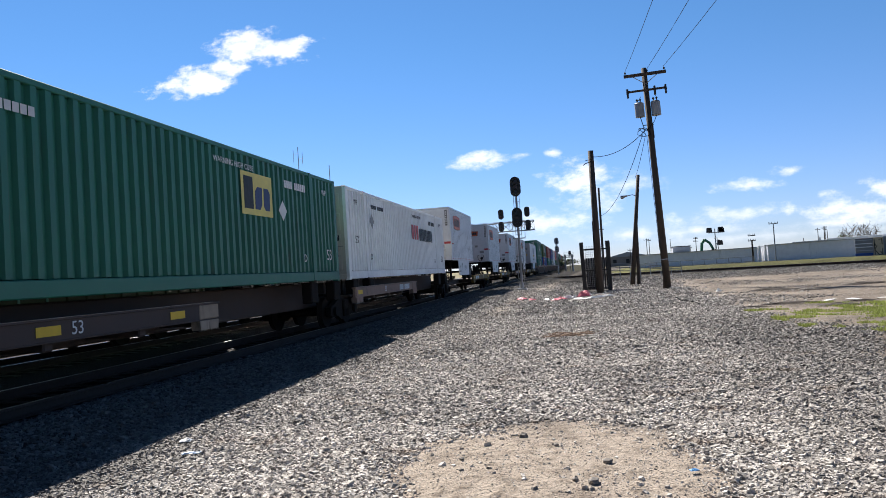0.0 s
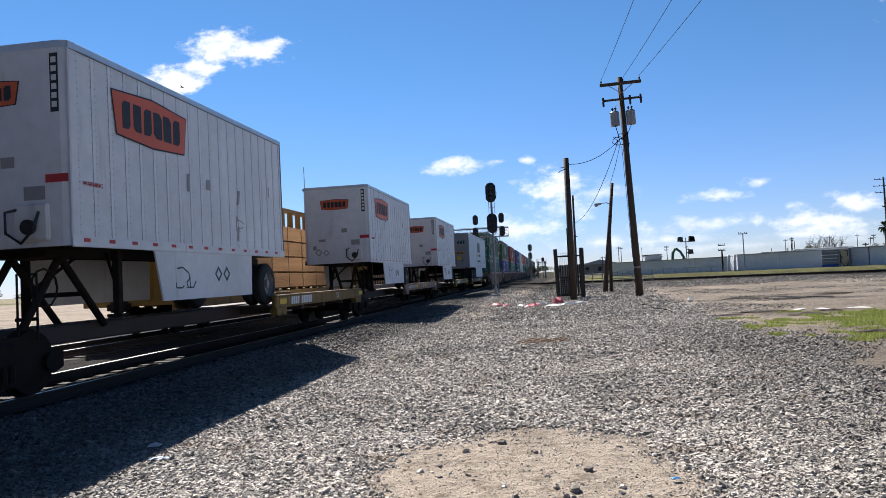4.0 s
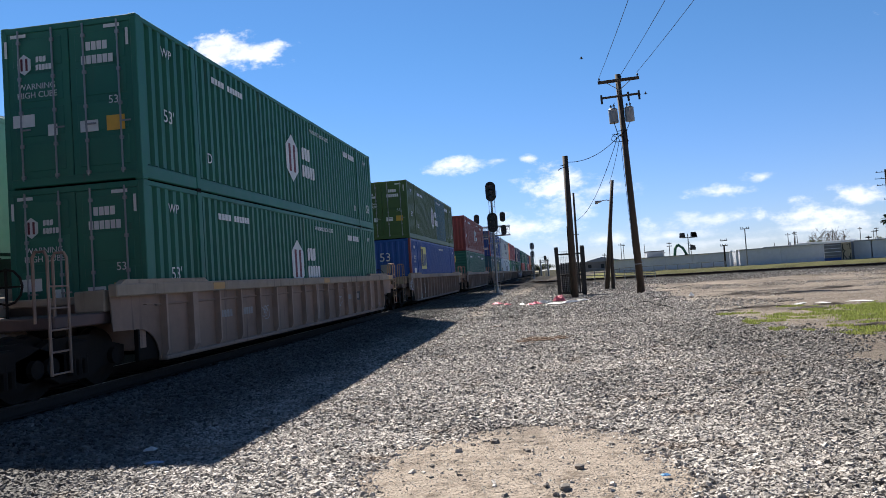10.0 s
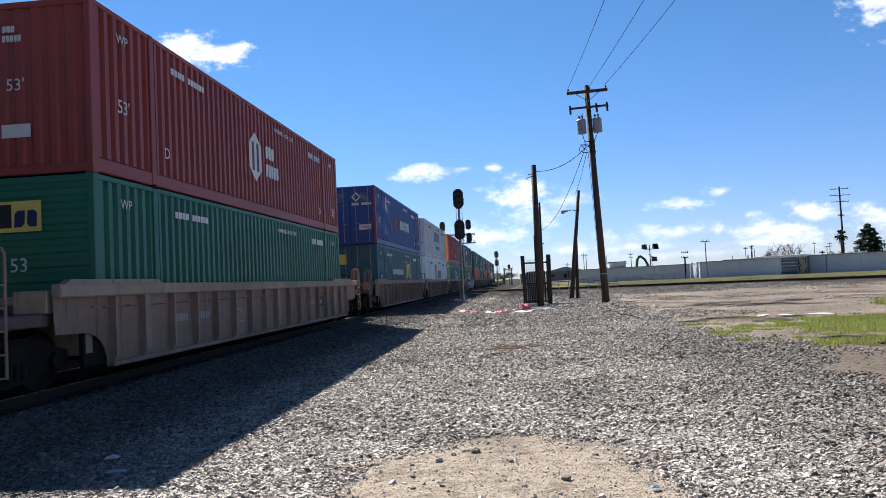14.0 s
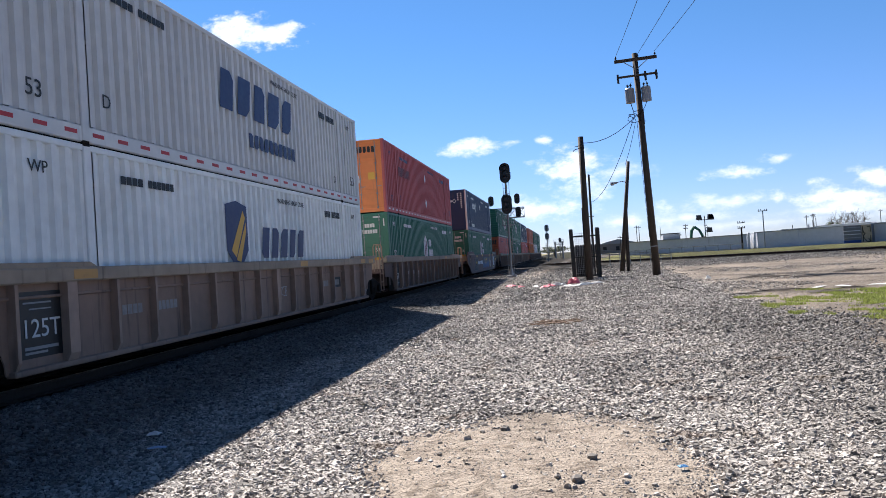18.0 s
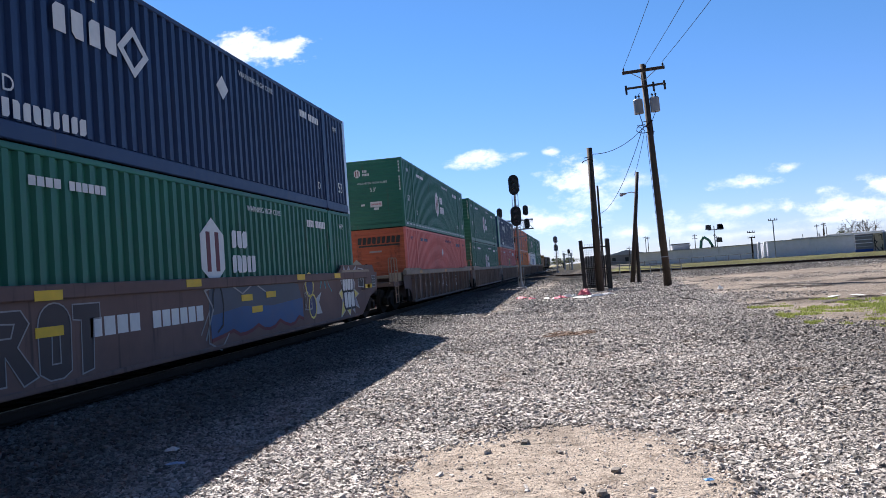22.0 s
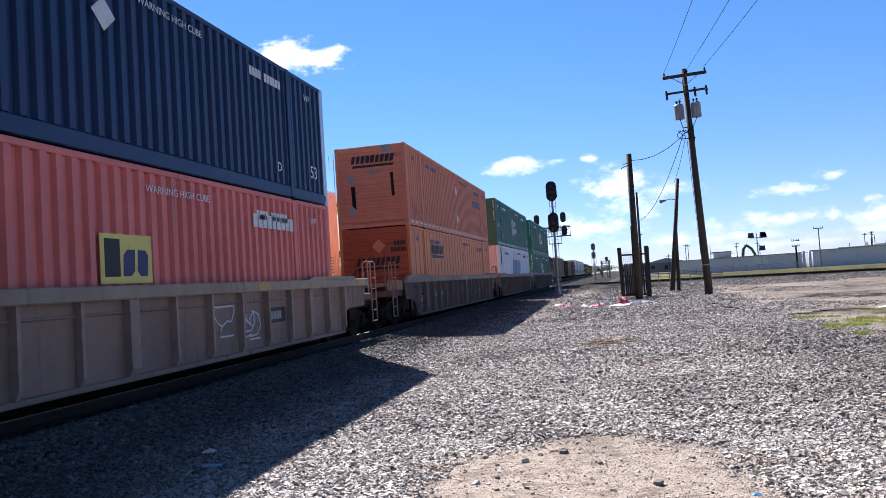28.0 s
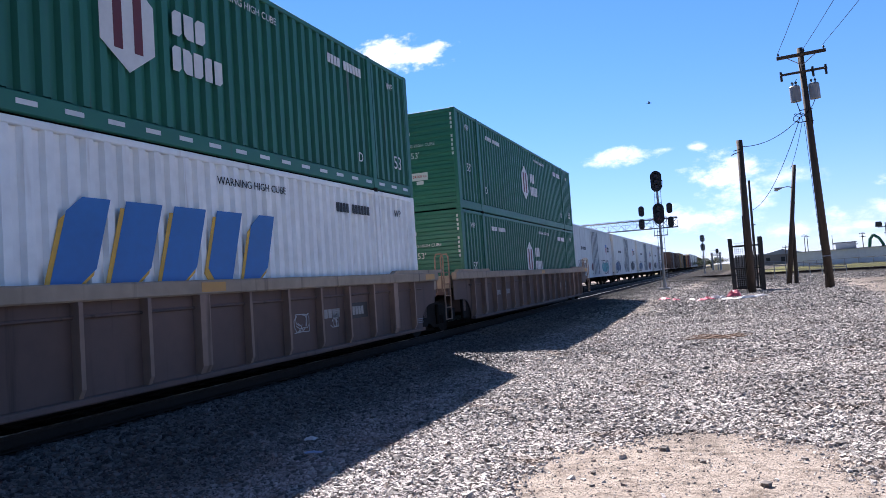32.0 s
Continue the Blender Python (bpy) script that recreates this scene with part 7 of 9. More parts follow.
for z in (LOWER, UPPER):
    c = container("faded orange corrugated container with dark word blocks on a ribbed end" if z > 2 else "orange sheet-sided container with dark word blocks and an open diamond emblem", 357.15, z, SALMON if z > 2 else ORANGE, "rib", SALMON if z > 2 else ORANGE_END, strips=M_WHITE if z > 2 else None, sheets=z < 2)
    side_small(c, M_NAVY, size=False)
    word(c, on_end(0.1, 2.42 if z > 2 else 1.72, END), 9, 1.6, 0.26, M_BLACK, 0.18)
    flat("underline", [rect(0.1, 2.18 if z > 2 else 1.48, 1.5, 0.08, 0.15)], M_BLACK, c, on_end(0, 0, END), "dark underline")
    if z > 2:
        flat("notice", [rect(0.1, 1.95, 0.5, 0.1)], M_GREY, c, on_end(0, 0, END), "small pale plate")
        flat("camera_window", [rect(0.62, 2.74, 0.36, 0.26)], M_GREY, c, on_end(0, 0, END), "small framed plate")
        for py in (0.62, 1.75):
            flat("placard", [diamond(0.2)], M_GREY, c, on_end(-0.72, py, END), "faded grey diamond placard")
        flat("soot_run", [[(-0.75, 1.5), (-0.6, 1.5), (-0.58, 0.7), (-0.72, 0.6)], [(0.72, 1.9), (0.82, 1.9), (0.85, 1.1), (0.74, 1.05)]], STEEL, c, on_end(0, 0, END + 0.006), "dark soot runs")
    else:
        flat("registration_bar", chunks(4, 0.4, 0.15, y=2.32, x=0.9) + chunks(6, 0.55, 0.15, y=2.1, x=0.85), M_BLACK, c, on_end(0, 0, END), "dark registration bars")
    word(c, on_side(4.85 if z > 2 else -4.15, 1.83 if z > 2 else 2.15, SIDE), 9, 1.9, 0.34, M_NAVY if z > 2 else M_BLACK)
    if z > 2:
        for dz in (0.8, 2.04):
            flat("placard", [diamond(0.22)], M_WHITE, c, on_side(0.1, dz, SIDE), "white diamond placard")
    else:
        flat("underline", [rect(-4.15, 1.87, 1.9, 0.1)], M_BLACK, c, on_side(0, 0, SIDE), "dark underline")
        ring_mark(c, on_side(0.83, 1.97, SIDE), 0.24, M_NAVY)
        flat("placard", [diamond(0.25)], SALMON, c, on_end(0.15, 2.25, END), "pale orange diamond placard")
c = container(GREEN_BOX, 376.68, UPPER, GREEN, "rib", strips=M_WHITE)
hub_side(c)
hub_end(c)
c = container("white corrugated container with large blue word blocks and scorch mark", 376.68, LOWER, WHITE, "wave", PINKISH)
side_small(c, M_BLACK, size=False)
word(c, on_side(0.17, 1.6, SIDE), 5, 4.2, 1.0, M_BLUE, 0.3, M_GOLD)
word(c, on_end(-0.1, 2.35, END), 5, 1.0, 0.26, M_NAVY, 0.25)
word(c, on_end(-0.1, 2.08, END), 10, 0.9, 0.1, M_NAVY)
rs = random.Random(6)
flat("scorch_mark", [diamond(rs.uniform(0.008, 0.04), rs.gauss(0, 0.09), rs.gauss(0, 0.26)) for _ in range(420)], M_BLACK, c, on_side(-6.95, 2.15, SIDE), "soft black scorch mark")
for z in (LOWER, UPPER):
    c = container(GREEN_BOX, 396.12, z, GREEN, "rib", strips=M_WHITE if z < 2 else None)
    hub_side(c)
    hub_end(c)

# ---------------------------------------------------------------- the far train, on the second track
def far_thing(name, label, w0, w1):
    mid = (w0 + w1) / 2
    ob = thing(name, label, "railcar", "cars of the far train", at=pose(FAR_X, mid, CAR_BASE))
    rides(ob, mid, CAR_BASE, FAR_X, "far")
    return ob, (w1 - w0) / 2


def car_ladders(car, half, top, mat):
    for s in (-1, 1):
        ladder(car, s * (half - 0.35), 1.56, 0.7, min(top - 0.3, 2.6), mat)
        truck_parts(car, s * (half - 2.2))
        coupler(car, s * half, s * (half + 0.9))


def boxcar(label, w0, w1, mat, top=4.75, door_mat=None, door=(-1.5, 1.5), roof_mat=None, ribs=True):
    """A closed car: sheet sides with posts, a sliding door, a low roof."""
    car, half = far_thing("boxcar", label, w0, w1)
    for x in (1, -1):
        part("side_wall", Shape().box(x * 1.5 - 0.02, x * 1.5 + 0.02, -half, half, 0.78, top - 0.15), mat, car)
        part("side_sill", Shape().box(x * 1.5 - 0.06, x * 1.5 + 0.05, -half, half, 0.68, 0.9, 0.015), mat, car)
        part("eave", Shape().box(x * 1.5 - 0.06, x * 1.5 + 0.05, -half, half, top - 0.2, top - 0.08, 0.015), mat, car)
    if ribs:
        n = int(half / 0.65)
        for i in range(-n, n + 1):
            y = i * half / n * 0.985
            if not door[0] < y < door[1]:
                part("side_post", ("fpost%.1f" % top, lambda: Shape().box(0, 0.07, -0.06, 0.06, 0.85, top - 0.18, 0.012)), mat, car, at=pose(1.51, y, 0))
    d = part("sliding_door", Shape().box(1.52, 1.6, door[0], door[1], 0.9, top - 0.3, 0.01), door_mat or mat, car, "plug door with bars")
    for y in np.linspace(door[0] + 0.3, door[1] - 0.3, 4):
        part("door_bar", Shape().cyl((1.63, y, 0.95), (1.63, y, top - 0.35), 0.025, n=6), GALV, d)
    for z in np.linspace(1.4, top - 0.8, 4):
        part("door_rib", Shape().box(1.6, 1.625, door[0], door[1], z - 0.03, z + 0.03), door_mat or mat, d)
    for s in (-1, 1):
        part("end_wall", Shape().box(-1.5, 1.5, s * half - 0.03, s * half + 0.03, 0.7, top - 0.1, 0.01), mat, car)
        for k in range(6):
            z = 1.1 + k * (top - 1.5) / 5
            part("end_rib", ("endrib", lambda: Shape().box(-1.4, 1.4, -0.05, 0.05, -0.06, 0.06, 0.02)), mat, car, at=pose(0, s * (half + 0.05), z))
    part("roof", Shape().prism([(-1.56, top - 0.12), (1.56, top - 0.12), (1.5, top - 0.03), (0, top + 0.03), (-1.5, top - 0.03)], "y", -half - 0.05, half + 0.05), roof_mat or GALV, car)
    part("floor", Shape().box(-1.45, 1.45, -half, half, 0.68, 0.8), STEEL, car)
    part("centre_sill", Shape().box(-0.3, 0.3, -half, half, 0.45, 0.7, 0.02), STEEL, car)
    car_ladders(car, half, top, mat)
    return car, half


REEFER = paint("reefer_white_paint", (0.76, 0.74, 0.70), (0.25, 0.19, 0.13), 0.35)
RUST_RED = paint("oxide_red_boxcar_paint", (0.17, 0.035, 0.030), (0.06, 0.03, 0.02), 0.4)
BOX_ORANGE = paint("orange_boxcar_paint", (0.46, 0.20, 0.05), (0.16, 0.08, 0.04), 0.4)
BOX_TAN = paint("tan_boxcar_paint", (0.42, 0.26, 0.10), (0.16, 0.09, 0.05), 0.4)
COAL_BLACK = paint("black_hopper_paint", (0.022, 0.022, 0.024), (0.07, 0.05, 0.04), 0.4, 0.7)
BOX_BROWN = paint("brown_boxcar_paint", (0.10, 0.055, 0.035), (0.05, 0.03, 0.02), 0.4)


UNIT_YELLOW = paint("yellow_unit_hood", (0.62, 0.40, 0.03), (0.2, 0.13, 0.05), 0.25)


def reefer(w1, seed=0):
    rng = random.Random(seed)
    car, half = boxcar("white refrigerated boxcar with spray paint along its foot", w1 - 20.8, w1, REEFER, 5.25, door=(-1.4, 1.4), roof_mat=REEFER, ribs=False)
    for y in np.linspace(-half + 1.2, half - 1.2, 9):
        if abs(y) > 1.6:
            part("panel_seam", ("seam", lambda: Shape().box(0, 0.012, -0.02, 0.02, 0.9, 5.05)), REEFER, car, at=pose(1.52, float(y), 0))
    unit = part("cooling_unit", Shape().box(-1.25, 1.25, -half - 0.62, -half - 0.04, 2.0, 5.0, 0.06), WHITE, car, "white end-mounted cooling unit")
    part("unit_hood", Shape().box(-1.28, 1.28, -half - 0.65, -half - 0.04, 4.45, 5.08, 0.06), UNIT_YELLOW, unit, "yellow hood")
    for k in range(5):
        part("hood_slot", ("hslot", lambda: Shape().box(-0.55, 0.55, -0.02, 0.0, -0.035, 0.035, 0.008)), BLACK, unit, at=pose(-0.55, -half - 0.648, 4.56 + k * 0.1))
    part("cooling_grille", Shape().prism([(-1.2, 3.55), (0.25, 3.55), (0.45, 4.42), (-1.2, 4.42)], "y", -half - 0.64, -half - 0.615), BLACK, unit, "black air grille")
    part("control_box", Shape().box(0.62, 0.95, -half - 0.66, -half - 0.62, 2.55, 2.85, 0.01), BLACK, unit)
    part("unit_seam", Shape().box(0.42, 0.45, -half - 0.626, -half - 0.618, 2.1, 3.5).box(-1.2, 1.2, -half - 0.626, -half - 0.618, 2.38, 2.41), SEAM, unit)
    flat("registration_bar", blocks(4, 0.55, 0.15, y=0.1, x=0.85) + blocks(6, 0.6, 0.15, y=-0.12, x=0.85), M_BLACK, car, on_end(0, 4.78, -half - 0.655), "dark registration bars")
    part("unit_guard", Shape().tube([(-1.1, -half - 0.75, 1.0), (-1.1, -half - 0.75, 2.1), (1.1, -half - 0.75, 2.1), (1.1, -half - 0.75, 1.0)], 0.03).tube([(0, -half - 0.75, 1.0), (0, -half - 0.75, 2.1)], 0.025), GALV, car)
    part("end_platform", Shape().box(-1.4, 1.4, -half - 0.85, -half - 0.03, 0.9, 1.0, 0.02), STEEL, car)
    m = on_side(half - 3.4, 3.4, 1.526)
    flat("emblem", [[(-0.42, 0.5), (0.42, 0.5), (0.42, -0.15), (0.0, -0.6), (-0.42, -0.15)]], M_RED, car, m, "red and blue shield emblem")
    flat("emblem_band", [rect(0, 0.34, 0.84, 0.32)], M_BLUE, car, m @ pose(0, 0, 0.004))
    flat("emblem_stripe", [rect(-0.24 + 0.16 * k, -0.08, 0.06, 0.46) for k in range(4)], M_WHITE, car, m @ pose(0, 0, 0.004))
    flat("word_block", blocks(8, 1.15, 0.2, x=1.25, y=0.12) + blocks(7, 1.05, 0.2, x=1.2, y=-0.18), M_BLACK, car, m, "dark word blocks")
    flat("registration_bar", blocks(4, 0.8, 0.26, x=-0.7) + blocks(6, 1.2, 0.26, x=0.6), M_BLACK, car, on_side(-half + 4.6, 3.3, 1.526), "dark registration bars")
    flat("small_stencil", [rect(0, 0.25 - 0.12 * k, 0.5, 0.05) for k in range(6)], M_GREY, car, on_side(half - 0.9, 2.2, 1.526))
    for k, mat in enumerate(rng.sample([M_PURPLE, M_TEAL, M_GREY, M_SKY, M_BLACK, M_MAROON], 3)):
        y = -half + 3.5 + k * 6.2 + rng.uniform(-1, 1)
        pts = [(2.2 * math.cos(a * 0.3491), 0.62 * math.sin(a * 0.3491) * rng.uniform(0.65, 1.1)) for a in range(18)]
        flat("spray_fill", [pts], mat, car, on_side(y, 1.6, 1.53), "spray-paint fill")
        flat("spray_outline", scribble(rng, 4.4, 1.3, 6, 0.07), M_BLACK, car, on_side(y, 1.6, 1.535), "black spray outlines")
        flat("spray_highlight", scribble(rng, 4.0, 1.1, 3, 0.06), GRAFFITI, car, on_side(y + 0.1, 1.65, 1.539), "pale spray highlights")
    return car


def lumber_car(w0, w1):
    """A flat car with end bulkheads and a centre truss, wrapped lumber packs on both sides of it."""
    car, half = far_thing("lumber_car", "yellow centre-beam flat car loaded with tan sawn lumber", w0, w1)
    part("deck", Shape().box(-1.5, 1.5, -half, half, 0.75, 0.95, 0.02), YELLOW, car)
    part("side_sill", Shape().box(1.42, 1.53, -half, half, 0.5, 0.86, 0.02), YELLOW, car)
    for s in (-1, 1):
        part("end_bulkhead", Shape().box(-1.5, 1.5, s * (half - 0.25) - 0.12, s * (half - 0.25) + 0.12, 0.9, 4.9, 0.02), YELLOW, car, "yellow ribbed bulkhead")
        for x in (-1.35, -0.7, 0, 0.7, 1.35):
            part("bulkhead_post", ("bpost", lambda: Shape().box(-0.06, 0.06, -0.1, 0.1, 0.9, 4.85, 0.015)), YELLOW, car, at=pose(x, s * (half - 0.05), 0))
        truck_parts(car, s * (half - 2.4))
        coupler(car, s * half, s * (half + 0.9))
        ladder(car, s * (half - 0.1), 1.5, 0.7, 3.0, YELLOW)
    part("top_chord", Shape().box(-0.14, 0.14, -half + 0.3, half - 0.3, 4.72, 4.92, 0.02), YELLOW, car)
    n = 20
    for i in range(n):
        y = -half + 0.9 + i * (2 * half - 1.8) / (n - 1)
        part("truss_post", ("tpost", lambda: Shape().box(-0.12, 0.12, -0.1, 0.1, 0.95, 4.75, 0.02)), YELLOW, car, at=pose(0, y, 0))
    rng = random.Random(int(w0))
    def pack():
        s = Shape()
        for k in range(13):
            j = rng.uniform(-0.03, 0.03)
            s.box(-0.58, 0.58 + 0.5 * j, -1.78 + j, 1.78 + j, 0.004 + k * 0.0465, 0.046 + k * 0.0465)
        s.box(-0.5, 0.5, -1.2, -1.1, -0.06, 0.012).box(-0.5, 0.5, 1.1, 1.2, -0.06, 0.012)
        return s
    count = int((2 * half - 1.2) / 3.66)
    for i in range(count):
        y = -half + 0.6 + 1.83 + i * 3.66
        for k in range(4):
            if k == 3 and rng.random() < 0.25:
                continue
            for x in (0.93, -0.93):
                tagged(part("lumber_pack", ("pack", pack), LUMBER, car, "pack of pale sawn boards", at=pose(x, y, 1.08 + k * 0.672)), kind="stuff")
        part("strap", Shape().box(1.53, 1.535, y - 0.02, y + 0.02, 0.95, 3.76), STEEL, car)
    return car


def hopper(label, w0, w1, mat, top=4.3):
    car, half = far_thing("hopper_car", label, w0, w1)
    for x in (1, -1):
        part("side_sheet", Shape().prism([(-half + 0.9, 0.9), (half - 0.9, 0.9), (half - 0.1, 1.9), (half - 0.1, top), (-half + 0.1, top), (-half + 0.1, 1.9)], "x", x * 1.5 - 0.02, x * 1.5 + 0.02), mat, car)
        part("top_rail", Shape().box(x * 1.5 - 0.06, x * 1.5 + 0.07, -half, half, top - 0.08, top + 0.06, 0.02), mat, car)
    n = int(half / 0.62)
    for i in range(-n, n + 1):
        part("side_post", ("hpost%.1f" % top, lambda: Shape().box(0, 0.09, -0.06, 0.06, 1.0, top - 0.05, 0.015)), mat, car, at=pose(1.51, i * half / n * 0.97, 0))
    for s in (-1, 1):
        part("end_sheet", Shape().prism([(s * (half - 0.05), 1.9), (s * (half - 0.05), top), (s * (half - 0.12), top), (s * (half - 1.2), 1.0), (s * (half - 1.1), 0.95)], "x", -1.48, 1.48), mat, car)
        part("end_sill", Shape().box(-1.4, 1.4, s * (half - 0.15) - 0.15, s * (half - 0.15) + 0.15, 0.7, 0.98, 0.02), mat, car)
    part("belly", Shape().prism([(-1.3, 0.9), (1.3, 0.9), (0.5, 0.35), (-0.5, 0.35)], "y", -half + 3.0, half - 3.0), mat, car)
    part("load", Shape().prism([(-1.45, top - 0.5), (1.45, top - 0.5), (0.6, top - 0.15), (-0.6, top - 0.15)], "y", -half + 0.2, half - 0.2), STEEL, car, "dark heaped load")
    part("centre_sill", Shape().box(-0.3, 0.3, -half, half, 0.5, 0.75, 0.02), STEEL, car)
    car_ladders(car, half, 3.0, mat)
    return car


def empty_flat(w0, w1):
    car, half = far_thing("flat_car", "empty low brown flat car", w0, w1)
    part("deck", Shape().box(-1.45, 1.45, -half, half, 0.72, 0.92, 0.02), BROWN, car)
    part("centre_sill", Shape().box(-0.3, 0.3, -half, half, 0.4, 0.72, 0.02), STEEL, car)
    for s in (-1, 1):
        truck_parts(car, s * (half - 2.2))
        coupler(car, s * half, s * (half + 0.9))
        part("hand_brake", Shape().tube([(0.9, s * (half - 0.1), 0.9), (0.9, s * (half - 0.1), 1.75)], 0.03).box(0.75, 1.05, s * (half - 0.1) - 0.06, s * (half - 0.1) + 0.06, 1.5, 1.8, 0.02), STEEL, car)


for w0, w1, mat in ((38.6, 54.6, BOX_BROWN), (21.5, 37.5, COAL_BLACK), (4.4, 20.4, BOX_BROWN)):
    boxcar("dark brown boxcar with closed doors" if mat is BOX_BROWN else "black boxcar with closed doors", w0, w1, mat, 4.6)
boxcar("weathered brown boxcar with pale spray marks", -5.0, 8.6, BOX_BROWN, 4.55)
lumber_car(-29.6, -6.6)
lumber_car(-59.8, -36.8)
for n, w in enumerate((-61.2, -83.9, -106.9)):
    reefer(w, seed=n)
boxcar("oxide red boxcar with closed doors", -147.4, -130.6, RUST_RED, 4.7)
boxcar("orange boxcar with closed doors", -163.0, -149.2, BOX_ORANGE, 4.5)
hopper("black loaded hopper car", -177.4, -164.6, COAL_BLACK)
c, half = boxcar("tan boxcar with a red and blue cross emblem", -195.4, -178.8, BOX_TAN, 4.8)
flat("emblem", [rect(0, 0, 1.5, 0.3, 1.0), rect(0, 0, 1.5, 0.3, -1.0)], M_RED, c, on_side(half - 1.6, 3.4, 1.6), "crossed red bars")
flat("emblem", [rect(0.28, 0, 1.2, 0.14, 1.0), rect(0.28, 0, 1.2, 0.14, -1.0)], M_BLUE, c, on_side(half - 1.7, 3.4, 1.604), "crossed blue bars")
for words, dy in (("next\nload", -1.35), ("any\nroad", 1.2)):
    lettering(words, 0.52, M_BLACK, c, on_side(half - 1.65 + dy, 3.35, 1.6))
hopper("brown loaded hopper car", -212.0, -197.0, BOX_BROWN)
boxcar("dark brown boxcar with closed doors", -230.6, -213.6, BOX_BROWN, 4.6)
empty_flat(-249.6, -232.4)
for n, w in enumerate((-251.8, -275.0, -298.0, -321.0)):
    reefer(w, seed=10 + n)
c, half = boxcar("tan boxcar with a black door and a dark slogan", -360.2, -343.6, BOX_TAN, 4.85, door_mat=COAL_BLACK, door=(-2.1, 1.0))
lettering("Railcar Pooling Experts", 0.62, M_BLACK, c, on_side(half - 3.6, 2.75, 1.6))
flat("emblem", [rect(0, 0.5, 0.5, 0.12), rect(-0.5, 0.15, 0.12, 0.6), rect(-0.3, 0.25, 0.5, 0.12), rect(0.4, -0.1, 0.12, 0.7)], M_RED, c, on_side(half - 3.2, 3.9, 1.6), "red line emblem")
for w in (-361.6, -376.4, -391.2):
    hopper("black loaded hopper car", w - 13.4, w, COAL_BLACK)

# ---------------------------------------------------------------- things beside the line
def signal_head(parent, x, y, z, tall=1.1, wide=0.52, mat=BLACK):
    """A signal head that faces the camera: oval black backplate, three hooded lenses."""
    outline = []
    for k in range(24):
        a = k * math.pi / 12
        outline.append((x + wide / 2 * math.cos(a), z + math.copysign(max(0, tall / 2 - wide / 2), math.sin(a)) + wide / 2 * math.sin(a)))
    head = part("signal_head", Shape().prism(outline, "y", y, y + 0.05).box(x - 0.13, x + 0.13, y + 0.05, y + 0.3, z - tall * 0.36, z + tall * 0.36, 0.03), mat, parent, "black oval signal head" if mat is BLACK else "silver oval signal head")
    for k in (-1, 0, 1):
        zz = z + k * tall * 0.27
        part("lens", Shape().cyl((x, y - 0.02, zz), (x, y + 0.01, zz), 0.10, n=16), LENS, head)
        hood = Shape()
        for i in range(10):
            a, b = math.radians(-20 + i * 22), math.radians(-20 + (i + 1) * 22)
            r = 0.125
            hood.add([(x + r * math.cos(a), y, zz + r * math.sin(a)), (x + r * math.cos(b), y, zz + r * math.sin(b)), (x + r * math.cos(b), y - 0.24, zz + r * math.sin(b)), (x + r * math.cos(a), y - 0.24, zz + r * math.sin(a))], [(0, 1, 2, 3)])
        part("lens_hood", hood, mat, head)
    return head


def signal_mast(label, x, y, base, top, heads, tall=1.1, wide=0.52, mat=GALV, head_mat=BLACK):
    mast = thing("signal_mast", label, "railway signal", at=pose(x, y, base))
    h = top - base
    part("mast", Shape().cyl((0, 0, 0.12), (0, 0, h), 0.075, 0.06, 14), mat, mast)
    part("foot", Shape().box(-0.28, 0.28, -0.28, 0.28, -0.1, 0.12, 0.03).cyl((0, 0, 0.1), (0, 0, 0.45), 0.13, 0.09, 14), mat, mast)
    for z in heads:
        signal_head(mast, 0, -0.22, z - base, tall, wide, head_mat)
        part("head_bracket", Shape().box(-0.05, 0.05, -0.2, 0.02, z - base - 0.06, z - base + 0.06, 0.01), mat, mast)
    part("service_step", Shape().box(-0.35, 0.35, -0.1, 0.35, h * 0.46, h * 0.46 + 0.04, 0.008).tube([(-0.35, 0.35, h * 0.46), (-0.35, 0.35, h * 0.62), (0.35, 0.35, h * 0.62), (0.35, 0.35, h * 0.46)], 0.018), mat, mast)
    s = Shape().tube([(-0.17, 0.12, 0.2), (-0.17, 0.12, h * 0.9)], 0.014).tube([(0.17, 0.12, 0.2), (0.17, 0.12, h * 0.9)], 0.014)
    for k in range(int(h * 0.88 / 0.32)):
        s.tube([(-0.17, 0.12, 0.35 + 0.32 * k), (0.17, 0.12, 0.35 + 0.32 * k)], 0.011)
    part("ladder", s, mat, mast)
    part("cable_loop", Shape().tube([(0.1, -0.1, h - 1.0), (0.3, -0.15, h - 0.85), (0.32, -0.1, h - 0.5), (0.12, 0, h - 0.3)], 0.015), CABLE, mast)
    return mast


signal_mast("tall galvanised signal mast with two black oval heads", -3.12, 41.8, 0.2, 6.7, (6.2, 4.4), 1.15, 0.6)
signal_mast("distant silver signal mast seen from its back", -2.7, 110, 0.0, 5.7, (5.2, 3.95), 1.05, 0.62, GALV, GALV)
signal_mast("small far signal mast with one black head", -1.3, 165, 0.0, 4.6, (4.2,), 1.0, 0.6)


